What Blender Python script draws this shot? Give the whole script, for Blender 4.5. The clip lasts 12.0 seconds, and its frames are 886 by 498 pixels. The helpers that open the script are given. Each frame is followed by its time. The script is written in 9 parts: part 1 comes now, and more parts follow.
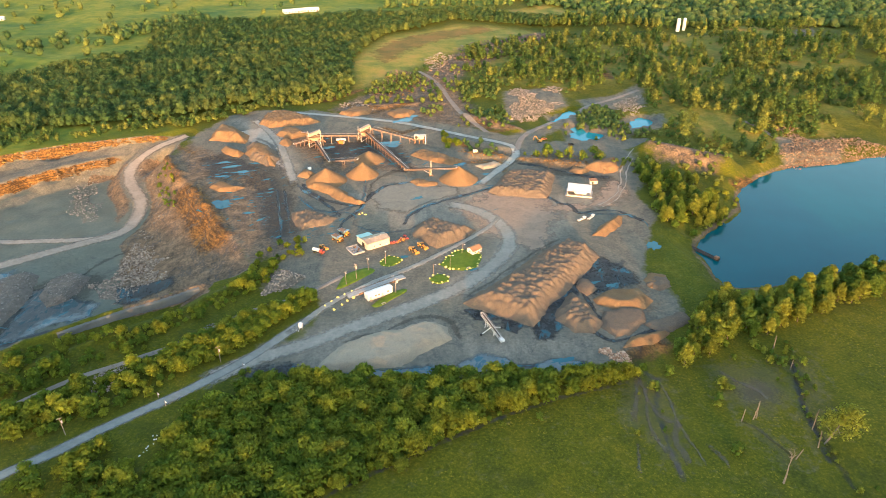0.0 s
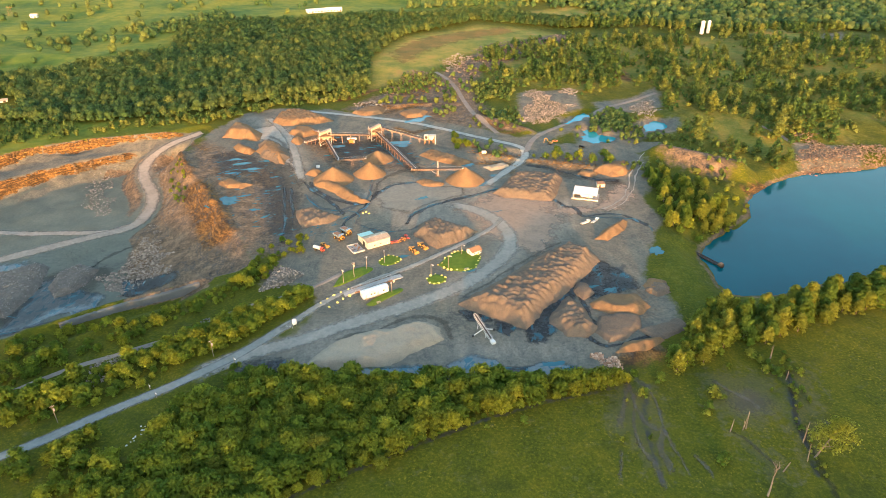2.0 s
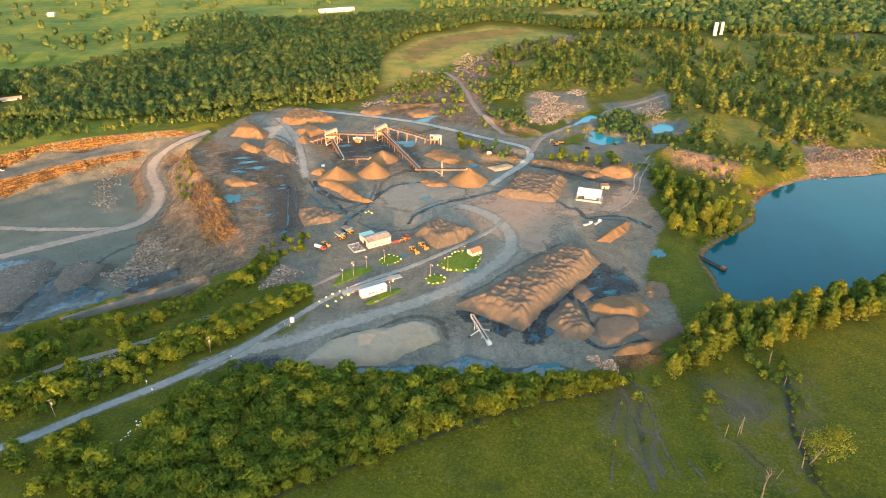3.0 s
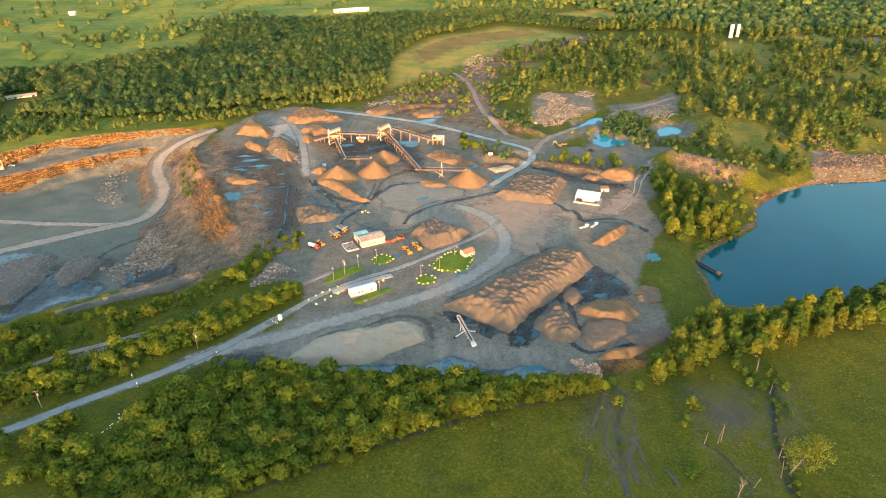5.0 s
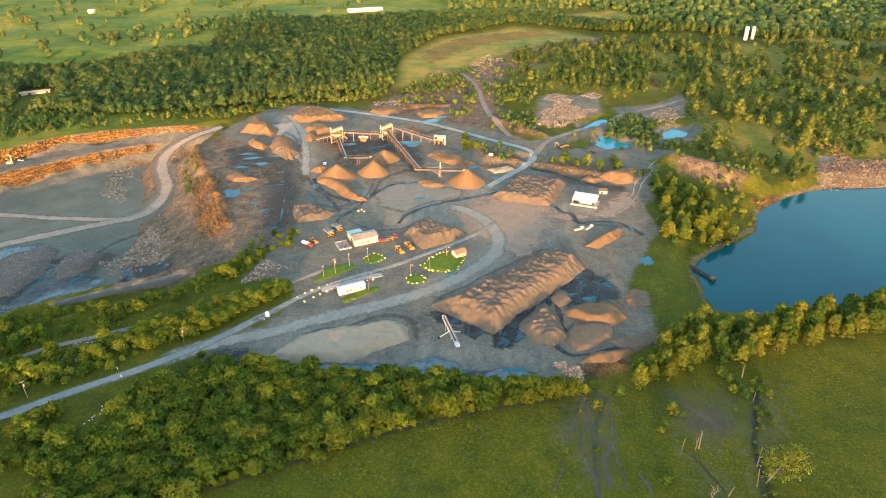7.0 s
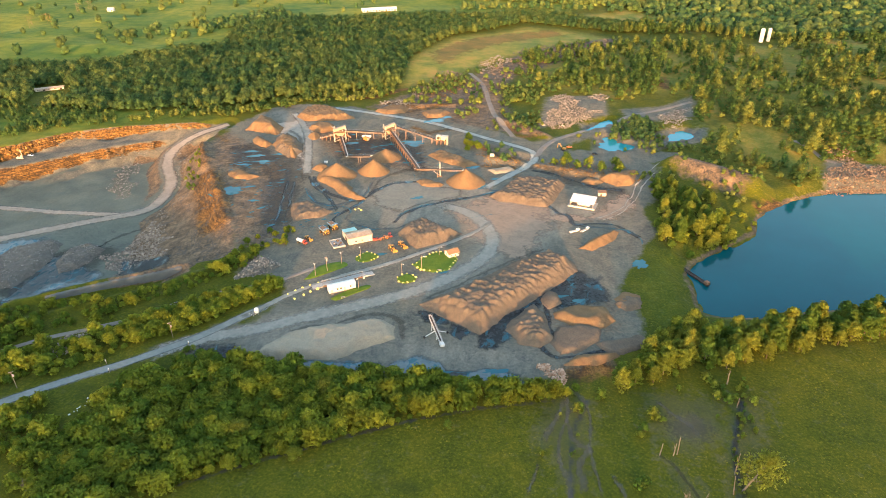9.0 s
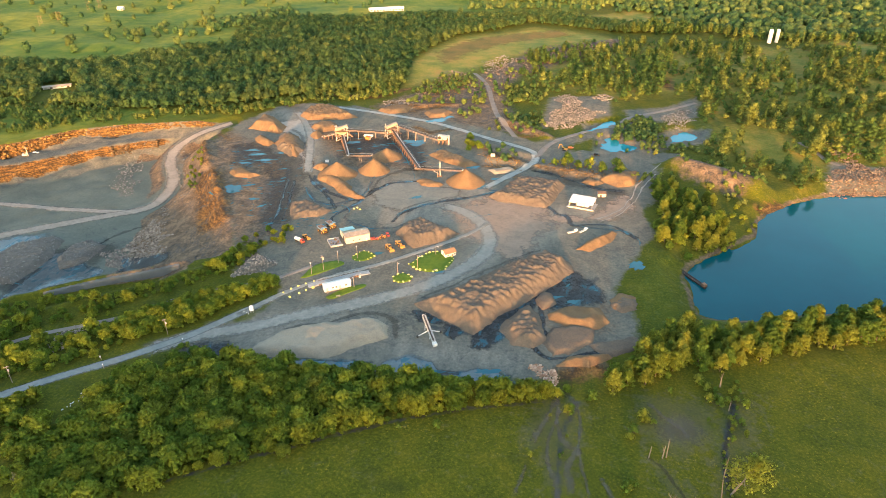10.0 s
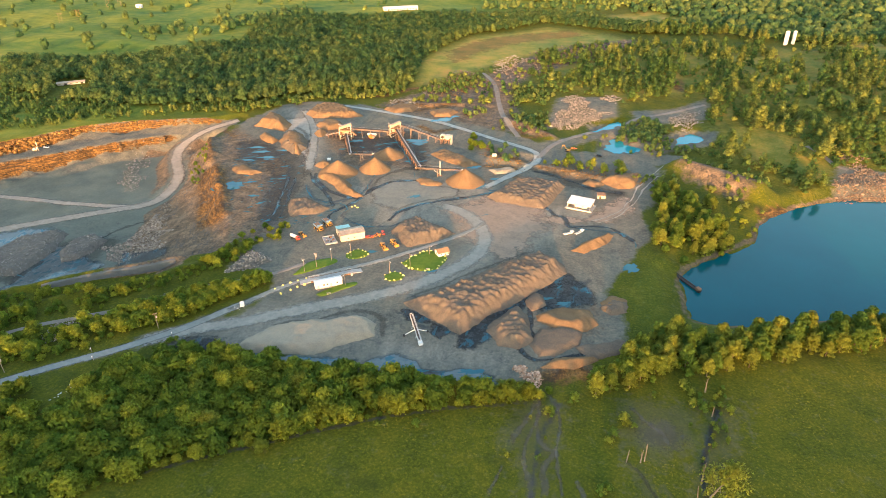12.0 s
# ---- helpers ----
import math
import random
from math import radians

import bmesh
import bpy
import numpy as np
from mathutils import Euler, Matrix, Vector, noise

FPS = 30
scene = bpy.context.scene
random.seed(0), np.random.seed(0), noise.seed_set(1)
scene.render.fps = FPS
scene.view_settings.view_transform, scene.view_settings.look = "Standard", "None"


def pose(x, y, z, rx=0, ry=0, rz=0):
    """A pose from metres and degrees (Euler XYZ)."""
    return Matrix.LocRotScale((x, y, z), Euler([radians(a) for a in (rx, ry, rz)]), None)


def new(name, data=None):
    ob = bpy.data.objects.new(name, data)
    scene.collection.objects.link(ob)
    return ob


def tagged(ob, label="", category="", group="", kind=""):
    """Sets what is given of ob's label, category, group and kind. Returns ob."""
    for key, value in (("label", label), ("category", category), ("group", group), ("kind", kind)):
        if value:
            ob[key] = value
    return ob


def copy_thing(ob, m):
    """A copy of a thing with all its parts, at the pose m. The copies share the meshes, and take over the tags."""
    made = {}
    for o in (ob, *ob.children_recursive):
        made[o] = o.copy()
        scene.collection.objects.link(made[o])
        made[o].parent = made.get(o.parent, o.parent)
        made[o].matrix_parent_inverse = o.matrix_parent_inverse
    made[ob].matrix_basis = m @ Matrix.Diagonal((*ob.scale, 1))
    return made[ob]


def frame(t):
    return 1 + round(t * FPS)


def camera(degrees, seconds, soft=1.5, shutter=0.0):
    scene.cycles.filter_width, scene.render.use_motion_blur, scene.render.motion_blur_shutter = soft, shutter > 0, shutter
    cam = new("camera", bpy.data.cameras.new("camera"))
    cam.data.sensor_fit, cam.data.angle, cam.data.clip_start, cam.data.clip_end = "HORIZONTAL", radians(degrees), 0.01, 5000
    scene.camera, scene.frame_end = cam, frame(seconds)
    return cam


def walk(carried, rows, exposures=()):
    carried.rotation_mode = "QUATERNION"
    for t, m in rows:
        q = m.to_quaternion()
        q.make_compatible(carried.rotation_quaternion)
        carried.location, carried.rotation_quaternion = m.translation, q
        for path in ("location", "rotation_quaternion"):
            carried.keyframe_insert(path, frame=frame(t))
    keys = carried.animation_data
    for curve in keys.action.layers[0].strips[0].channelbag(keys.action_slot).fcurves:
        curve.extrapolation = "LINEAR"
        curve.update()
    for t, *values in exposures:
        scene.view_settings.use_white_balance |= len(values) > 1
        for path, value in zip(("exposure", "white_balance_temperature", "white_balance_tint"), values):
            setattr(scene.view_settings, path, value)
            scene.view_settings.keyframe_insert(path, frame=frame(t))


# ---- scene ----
cam = camera(69.4, 12.0, soft=0.5)
UNIT = 1.3                   # metres to one unit of the plan below
METRES, EYE, TILT, LEAN, TURN = 82.0 * UNIT, 168.0 * UNIT, -29.4, 0.0, 0.0
ROWS = [
    (0.0, 0.0, 0.0, 0.0, 0.0, 0.0, -0.0),
    (0.5, 0.0418, 0.0002, -0.0003, 0.5, 0.01, -0.27),
    (1.0, 0.084, 0.0008, 0.0001, 1.05, 0.02, -0.57),
    (1.5, 0.1263, 0.0018, 0.0002, 1.67, 0.03, -0.89),
    (2.0, 0.1687, 0.0031, 0.0009, 2.31, 0.03, -1.25),
    (2.5, 0.2114, 0.005, 0.002, 2.95, 0.03, -1.6),
    (3.0, 0.2539, 0.0073, 0.0031, 3.53, 0.02, -1.92),
    (5.0, 0.4247, 0.0202, 0.0096, 5.27, 0.0, -2.84),
    (5.5, 0.4672, 0.024, 0.0121, 5.68, -0.03, -3.07),
    (6.0, 0.5095, 0.0281, 0.0141, 6.08, -0.04, -3.31),
    (6.5, 0.5514, 0.0324, 0.0166, 6.49, -0.06, -3.55),
    (7.0, 0.5931, 0.0371, 0.019, 6.9, -0.08, -3.79),
    (9.0, 0.756, 0.0573, 0.0299, 8.56, -0.2, -4.71),
    (9.5, 0.7962, 0.0632, 0.0331, 8.98, -0.25, -4.95),
    (10.0, 0.8362, 0.0694, 0.0365, 9.4, -0.29, -5.19),
    (10.5, 0.8757, 0.0759, 0.0399, 9.81, -0.34, -5.43),
    (11.0, 0.9148, 0.0826, 0.0437, 10.23, -0.39, -5.66),
    (11.5, 0.9536, 0.0895, 0.0475, 10.65, -0.44, -5.89),
    (12.0, 0.9923, 0.0966, 0.051, 11.05, -0.49, -6.1),
]
walk(cam, [(t, pose(0, 0, EYE, TILT, LEAN, TURN) @ pose(METRES * x, METRES * y, METRES * z, 90 + pitch, roll, yaw)) for t, x, y, z, yaw, pitch, roll in ROWS],
     exposures=[(0.0, 2.62), (12.0, 2.62)])

# ---- light: a low evening sun behind the camera, and a clear sky ----
SUN_FROM = (0.10, -1.0)      # where the sun stands, in plan
SUN_UP = 6.5                # degrees over the horizon
world = bpy.data.worlds.new("sky")
scene.world = world
world.use_nodes = True
wn = world.node_tree.nodes
sky = wn.new("ShaderNodeTexSky")
sky.sky_type = 'NISHITA'
sky.sun_disc = False
sky.sun_elevation = radians(SUN_UP)
sky.sun_rotation = math.atan2(SUN_FROM[0], SUN_FROM[1])
sky.altitude = 200
sky.air_density = 1.0
sky.dust_density = 2.0
wn["Background"].inputs["Strength"].default_value = 0.15
world.node_tree.links.new(sky.outputs["Color"], wn["Background"].inputs["Color"])
sun_data = bpy.data.lights.new("sun", 'SUN')
sun_data.energy = 2.5
sun_data.angle = radians(3.0)
sun_data.color = (1.0, 0.48, 0.165)
sun = new("sun", sun_data)
sun_way = Vector((-SUN_FROM[0], -SUN_FROM[1], -math.tan(radians(SUN_UP)) * math.hypot(*SUN_FROM)))
sun.matrix_world = Matrix.Translation((0, -50, 300)) @ sun_way.to_track_quat("-Z", "Y").to_matrix().to_4x4()

# ---- materials ----
class Nodes:
    """Short hand for building a node material."""

    def __init__(self, name, rough=0.9, metal=0.0, spec=0.3):
        self.mat = bpy.data.materials.new(name)
        self.mat.use_nodes = True
        self.tree = self.mat.node_tree
        self.b = self.tree.nodes["Principled BSDF"]
        self.b.inputs["Roughness"].default_value = rough
        self.b.inputs["Metallic"].default_value = metal
        self.b.inputs["Specular IOR Level"].default_value = spec

    def add(self, kind, **values):
        n = self.tree.nodes.new(kind)
        for k, v in values.items():
            n.inputs[k.replace("_", " ")].default_value = v
        return n

    def link(self, a, b):
        self.tree.links.new(a, b)

    def coords(self):
        return self.add("ShaderNodeTexCoord").outputs["Object"]

    def world_place(self):
        return self.add("ShaderNodeNewGeometry").outputs["Position"]

    def noise(self, scale, detail=4.0, rough=0.55, where=None, stretch=None, swirl=0.0):
        n = self.add("ShaderNodeTexNoise", Scale=scale, Detail=detail, Roughness=rough, Distortion=swirl)
        src = where if where is not None else self.world_place()
        if stretch:
            m = self.add("ShaderNodeMapping")
            m.inputs["Scale"].default_value = stretch
            self.link(src, m.inputs["Vector"])
            src = m.outputs["Vector"]
        self.link(src, n.inputs["Vector"])
        return n.outputs["Fac"]

    def ramp(self, fac, *stops):
        r = self.add("ShaderNodeValToRGB")
        e = r.color_ramp.elements
        while len(e) < len(stops):
            e.new(0.5)
        for el, (p, c) in zip(e, stops):
            el.position = p
            el.color = (*c, 1) if len(c) == 3 else c
        self.link(fac, r.inputs["Fac"])
        return r.outputs["Color"]

    def grey(self, fac, lo, hi):
        m = self.add("ShaderNodeMapRange")
        m.inputs["From Min"].default_value, m.inputs["From Max"].default_value = lo, hi
        self.link(fac, m.inputs["Value"])
        return m.outputs["Result"]

    def mix(self, fac, a, b, how='MIX'):
        m = self.add("ShaderNodeMix")
        m.data_type, m.blend_type = 'RGBA', how
        if isinstance(fac, (int, float)):
            m.inputs[0].default_value = fac
        else:
            self.link(fac, m.inputs[0])
        for s, v in ((m.inputs[6], a), (m.inputs[7], b)):
            if isinstance(v, tuple):
                s.default_value = (*v, 1)
            else:
                self.link(v, s)
        return m.outputs[2]

    def maths(self, how, a, b=0.5):
        m = self.add("ShaderNodeMath")
        m.operation = how
        for s, v in zip(m.inputs, (a, b)):
            if isinstance(v, (int, float)):
                s.default_value = v
            else:
                self.link(v, s)
        return m.outputs[0]

    def attr(self, name):
        a = self.add("ShaderNodeAttribute")
        a.attribute_name = name
        return a

    def bump(self, height, strength=0.4, distance=0.3):
        b = self.add("ShaderNodeBump", Strength=strength, Distance=distance)
        self.link(height, b.inputs["Height"])
        self.link(b.outputs["Normal"], self.b.inputs["Normal"])

    def colour(self, out):
        if isinstance(out, tuple):
            self.b.inputs["Base Color"].default_value = (*out, 1)
        else:
            self.link(out, self.b.inputs["Base Color"])
        return self


def plain(name, c, rough=0.6, metal=0.0, grain=0.25, scale=1.5):
    """A paint, metal or wood with weathering at two scales."""
    n = Nodes(name, rough, metal)
    dark = tuple(v * (1 - grain) for v in c)
    light = tuple(min(1, v * (1 + grain * 0.6)) for v in c)
    a = n.ramp(n.noise(scale), (0.3, dark), (0.7, light))
    dirt = n.grey(n.noise(scale * 0.23, 3), 0.5, 0.85)
    n.colour(n.mix(n.maths('MULTIPLY', dirt, 0.35), a, tuple(0.5 * v + 0.04 for v in dark)))
    n.bump(n.noise(scale * 4), 0.15, 0.03)
    return n.mat


def stone(name, dark, light, scale=0.9):
    n = Nodes(name, 0.9)
    rnd = n.add("ShaderNodeNewGeometry").outputs["Random Per Island"]
    a = n.ramp(rnd, (0.0, tuple(v * 0.8 for v in dark)), (0.45, tuple(0.6 * u + 0.4 * v for u, v in zip(dark, light))), (0.85, light), (1.0, tuple(min(1, v * 1.4) for v in light)))
    b = n.ramp(n.noise(scale), (0.3, tuple(v * 0.6 for v in dark)), (0.7, light))
    n.colour(n.mix(0.4, a, b))
    n.bump(n.noise(scale * 3), 0.5, 0.1)
    return n.mat


def heap(name, dark, mid, light, scale=0.25):
    """Crushed stone heaped up: fine grain, trickle marks, damp patches."""
    n = Nodes(name, 0.95, spec=0.1)
    big = n.ramp(n.noise(scale * 0.5, 6, 0.65), (0.35, dark), (0.52, mid), (0.68, light))
    fine = n.ramp(n.noise(scale * 6, 8, 0.7), (0.34, tuple(v * 0.7 for v in dark)), (0.66, light))
    n.colour(n.mix(0.5, big, fine))
    n.bump(n.noise(scale * 5, 7, 0.7), 0.6, 0.5)
    return n.mat


def leaf(name, dark, mid, light, per_tree):
    """Foliage: tone by tree, then by leaf spray."""
    n = Nodes(name, 0.75, spec=0.12)
    geo = n.add("ShaderNodeNewGeometry")
    tone = n.attr("tint").outputs["Fac"] if per_tree else n.add("ShaderNodeObjectInfo").outputs["Random"]
    olive = (mid[0] * 1.06, mid[1] * 0.92, mid[2] * 0.9)
    a = n.ramp(tone, (0.0, tuple(c * 0.95 for c in dark)), (0.26, tuple(c * 1.1 for c in dark)), (0.45, mid), (0.62, olive), (0.80, tuple(0.5 * (c + d) for c, d in zip(mid, light))), (1.0, tuple(c * 1.12 for c in light)))
    spray = n.ramp(geo.outputs["Random Per Island"], (0.0, (0.72, 0.75, 0.78)), (0.55, (1.02, 1.04, 1.0)), (1.0, (1.4, 1.38, 1.15)))
    col = n.mix(1.0, a, spray, 'MULTIPLY')
    mottle = n.noise(0.55, 5, 0.7)
    col = n.mix(1.0, col, n.ramp(mottle, (0.32, (0.82, 0.86, 0.88)), (0.52, (1.0, 1.0, 1.0)), (0.70, (1.25, 1.2, 1.05))), 'MULTIPLY')
    n.colour(col)
    n.bump(n.noise(1.6, 4, 0.7), 0.35, 0.4)
    t = n.add("ShaderNodeBsdfTranslucent")
    n.link(col, t.inputs["Color"])
    m = n.add("ShaderNodeMixShader")
    m.inputs[0].default_value = 0.42
    n.link(n.b.outputs[0], m.inputs[1])
    n.link(t.outputs[0], m.inputs[2])
    n.link(m.outputs[0], n.tree.nodes["Material Output"].inputs["Surface"])
    return n.mat


def ground_material():
    """Pasture, quarry floor, clay, mud and wet ground, by the zones of the plan."""
    n = Nodes("ground", 0.95, spec=0.15)
    big, mid, fine = n.noise(0.012, 4), n.noise(0.07, 5), n.noise(0.9, 5, 0.65)
    ragged = n.maths('SUBTRACT', n.noise(0.22, 6, 0.7), 0.5)

    def zone(sep, key, reach=0.9, edge=0.16):
        v = n.maths('ADD', sep.outputs[key], n.maths('MULTIPLY', ragged, reach))
        return n.grey(v, 0.5 - edge, 0.5 + edge)

    za = n.add("ShaderNodeSeparateColor")
    n.link(n.attr("zone_a").outputs["Color"], za.inputs[0])
    zb = n.add("ShaderNodeSeparateColor")
    n.link(n.attr("zone_b").outputs["Color"], zb.inputs[0])
    zc = n.add("ShaderNodeSeparateColor")
    n.link(n.attr("zone_c").outputs["Color"], zc.inputs[0])
    # pasture: green with yellow seeding and darker damp tufts
    grass = n.ramp(mid, (0.3, (0.045, 0.055, 0.006)), (0.5, (0.080, 0.085, 0.007)), (0.72, (0.130, 0.112, 0.010)))
    tufts = n.ramp(n.noise(0.75, 7, 0.74), (0.36, (0.020, 0.034, 0.004)), (0.48, (0.052, 0.072, 0.006)), (0.56, (0.090, 0.100, 0.008)), (0.66, (0.185, 0.170, 0.014)))
    grass = n.mix(0.55, grass, tufts)
    bloom = n.maths('MULTIPLY', n.grey(n.noise(0.8, 3, 0.6), 0.60, 0.68), n.grey(n.noise(0.025, 3), 0.46, 0.60))
    grass = n.mix(n.maths('MULTIPLY', bloom, 0.7), grass, (0.24, 0.20, 0.02))
    damp = n.grey(n.noise(0.03, 5, 0.65), 0.55, 0.70)
    grass = n.mix(n.maths('MULTIPLY', damp, 0.6), grass, (0.026, 0.040, 0.010))
    meadow = n.ramp(n.mix(0.35, big, mid), (0.38, (0.062, 0.115, 0.020)), (0.5, (0.110, 0.160, 0.022)), (0.62, (0.185, 0.200, 0.030)))
    # sunlit swells of the meadow, put into its colour as yellow patches
    sunlit_patch = n.grey(n.noise(0.0075, 6, 0.62, None, (0.6, 1.0, 1.0), 0.5), 0.46, 0.58)
    meadow = n.mix(n.maths('MULTIPLY', sunlit_patch, 0.8), meadow, n.ramp(mid, (0.35, (0.170, 0.190, 0.024)), (0.65, (0.27, 0.245, 0.034))))
    col = n.mix(zone(zb, "Green", 0.5, 0.3), grass, meadow)
    dry = n.ramp(n.mix(0.35, n.noise(0.028, 7, 0.68), fine), (0.36, (0.090, 0.125, 0.024)), (0.47, (0.185, 0.190, 0.034)), (0.56, (0.30, 0.225, 0.050)), (0.66, (0.36, 0.20, 0.060)))
    col = n.mix(zone(zb, "Blue", 1.0, 0.35), col, dry)
    mud = n.ramp(n.mix(0.5, fine, mid), (0.3, (0.055, 0.058, 0.034)), (0.6, (0.115, 0.108, 0.075)))
    col = n.mix(n.maths('MULTIPLY', zone(zb, "Red", 2.2, 0.12), 0.35), col, mud)
    # quarry floor: crushed grey stone, with wheel ruts, swirls and grit
    ruts = n.noise(0.16, 7, 0.66, None, (1.0, 0.33, 1.0))
    grit = n.noise(0.55, 8, 0.75)
    swirl = n.noise(0.028, 8, 0.66, None, None, 2.6)
    gravel = n.ramp(ruts, (0.32, (0.070, 0.079, 0.072)), (0.46, (0.115, 0.122, 0.106)), (0.56, (0.150, 0.152, 0.128)), (0.68, (0.21, 0.200, 0.162)))
    gravel = n.mix(0.45, gravel, n.ramp(swirl, (0.36, (0.055, 0.066, 0.065)), (0.46, (0.105, 0.114, 0.104)), (0.53, (0.17, 0.163, 0.133)), (0.62, (0.25, 0.222, 0.165))))
    gravel = n.mix(0.4, gravel, n.ramp(grit, (0.34, (0.050, 0.054, 0.050)), (0.5, (0.124, 0.125, 0.106)), (0.66, (0.26, 0.242, 0.195))))
    gravel = n.mix(1.0, gravel, (1.07, 1.0, 0.93), 'MULTIPLY')
    col = n.mix(zone(za, "Red", 0.95), col, gravel)
    smooth_floor = n.ramp(n.mix(0.35, n.noise(0.035, 4, 0.5), grit), (0.34, (0.085, 0.104, 0.086)), (0.52, (0.122, 0.142, 0.116)), (0.68, (0.170, 0.182, 0.146)))
    col = n.mix(n.maths('MULTIPLY', zone(zc, "Blue", 0.4, 0.3), 0.8), col, smooth_floor)
    dust = n.ramp(n.mix(0.5, ruts, grit), (0.36, (0.12, 0.116, 0.098)), (0.5, (0.23, 0.21, 0.17)), (0.64, (0.36, 0.31, 0.24)))
    col = n.mix(n.maths('MULTIPLY', zone(zc, "Red", 0.9, 0.45), 0.8), col, dust)
    earth = n.ramp(n.mix(0.5, n.noise(0.12, 7, 0.68), grit), (0.37, (0.042, 0.036, 0.028)), (0.5, (0.145, 0.106, 0.070)), (0.63, (0.28, 0.19, 0.115)))
    col = n.mix(zone(zc, "Green", 1.1), col, earth)
    # clay and weathered rock, bedded in uneven layers; also colours the sunlit pit crest
    beds = n.noise(0.10, 5, 0.6, None, (1.0, 1.0, 9.0))
    clay = n.ramp(n.mix(0.5, beds, grit), (0.38, (0.036, 0.027, 0.018)), (0.48, (0.085, 0.050, 0.022)), (0.55, (0.19, 0.102, 0.032)), (0.66, (0.33, 0.185, 0.062)))
    col = n.mix(zone(za, "Green", 0.9), col, clay)
    # rivulets: thin dark damp lines wherever the floor is low
    vein = n.maths('ABSOLUTE', n.maths('SUBTRACT', n.noise(0.022, 7, 0.6, None, None, 1.5), 0.5))
    vein = n.maths('MULTIPLY', n.grey(vein, 0.016, 0.003), n.grey(n.noise(0.016, 3), 0.42, 0.55))
    vein = n.maths('MULTIPLY', vein, n.maths('MULTIPLY', zone(za, "Red", 0.3), 0.4))
    trail = n.maths('ABSOLUTE', n.maths('SUBTRACT', n.noise(0.05, 5, 0.6, None, (1.0, 0.6, 1.0), 0.8), 0.5))
    trail = n.maths('MULTIPLY', n.grey(trail, 0.022, 0.006), n.maths('MULTIPLY', zone(zc, "Green", 0.6), 0.7))
    wet_zone = n.maths('MAXIMUM', zone(za, "Blue", 1.1), n.maths('MAXIMUM', vein, trail))
    wet = n.ramp(grit, (0.35, (0.014, 0.017, 0.019)), (0.65, (0.048, 0.052, 0.054)))
    col = n.mix(n.maths('MULTIPLY', wet_zone, 0.88), col, wet)
    n.colour(col)
    n.link(n.grey(n.maths('SUBTRACT', 1.0, n.maths('MULTIPLY', wet_zone, 0.5)), 0.0, 1.0), n.b.inputs["Roughness"])
    n.bump(n.mix(0.5, n.noise(0.5, 6), n.noise(3.0, 4)), 0.55, 0.5)
    return n.mat


def road_material(name, dark, light):
    n = Nodes(name, 0.92, spec=0.15)
    a = n.ramp(n.noise(0.12, 5), (0.3, dark), (0.7, light))
    f = n.ramp(n.noise(2.5, 5), (0.3, dark), (0.7, light))
    n.colour(n.mix(0.4, a, f))
    n.bump(n.noise(2.0, 5), 0.4, 0.1)
    return n.mat


def water_material(name, deep, shallow, ripple=0.06):
    n = Nodes(name, 0.05, spec=0.11)
    n.colour(n.ramp(n.noise(0.02, 3), (0.3, deep), (0.75, shallow)))
    n.bump(n.noise(0.6, 4), ripple, 0.15)
    return n.mat


GROUND = ground_material()


def film(name, dark, light, water=None, pools=0.58, rough=0.9, reach=0.9, cover=1.0, grain=0.28):
    """A thin layer on the ground, wet or dusty, with ragged edges; water stands in its hollows."""
    n = Nodes(name, rough, spec=0.2)
    grit = n.noise(0.5, 7, 0.72)
    col = n.ramp(n.mix(0.5, grit, n.noise(0.09, 5, 0.6, None, None, 1.2)), (0.36, dark), (0.64, light))
    if water:
        hollow = n.grey(n.noise(0.17, 6, 0.62, None, (1.0, 0.55, 1.0), 0.6), pools, pools + 0.05)
        col = n.mix(hollow, col, water)
        r = n.add("ShaderNodeMapRange")
        r.inputs["To Min"].default_value, r.inputs["To Max"].default_value = rough, 0.10
        n.link(hollow, r.inputs["Value"])
        n.link(r.outputs["Result"], n.b.inputs["Roughness"])
    n.colour(col)
    n.bump(grit, 0.3, 0.2)
    ragged = n.maths('MULTIPLY', n.maths('SUBTRACT', n.noise(grain, 7, 0.7), 0.5), reach)
    solid = n.grey(n.maths('ADD', n.attr("across").outputs["Fac"], ragged), 0.85, 0.38)
    t = n.add("ShaderNodeBsdfTransparent")
    m = n.add("ShaderNodeMixShader")
    n.link(n.maths('MULTIPLY', solid, cover), m.inputs[0])
    n.link(t.outputs[0], m.inputs[1])
    n.link(n.b.outputs[0], m.inputs[2])
    n.link(m.outputs[0], n.tree.nodes["Material Output"].inputs["Surface"])
    return n.mat


# the blue water tones carry the sky's reflection as plain colour
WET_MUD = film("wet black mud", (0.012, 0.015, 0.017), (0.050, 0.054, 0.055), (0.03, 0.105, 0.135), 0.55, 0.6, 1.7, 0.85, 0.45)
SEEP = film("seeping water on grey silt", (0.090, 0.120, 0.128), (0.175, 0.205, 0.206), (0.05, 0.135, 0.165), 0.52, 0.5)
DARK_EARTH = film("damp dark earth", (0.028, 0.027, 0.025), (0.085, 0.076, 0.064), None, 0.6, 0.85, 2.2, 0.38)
DUST_FILM = film("pale road dust", (0.23, 0.205, 0.17), (0.40, 0.35, 0.285), None, 0.6, 0.95, 1.2)
SILT = film("smooth grey silt", (0.135, 0.140, 0.122), (0.235, 0.222, 0.182), None, 0.6, 0.95, 0.8)
PINK_DUST = film("pink stone dust", (0.225, 0.168, 0.125), (0.40, 0.295, 0.215), None, 0.6, 0.95, 1.4, 0.85)
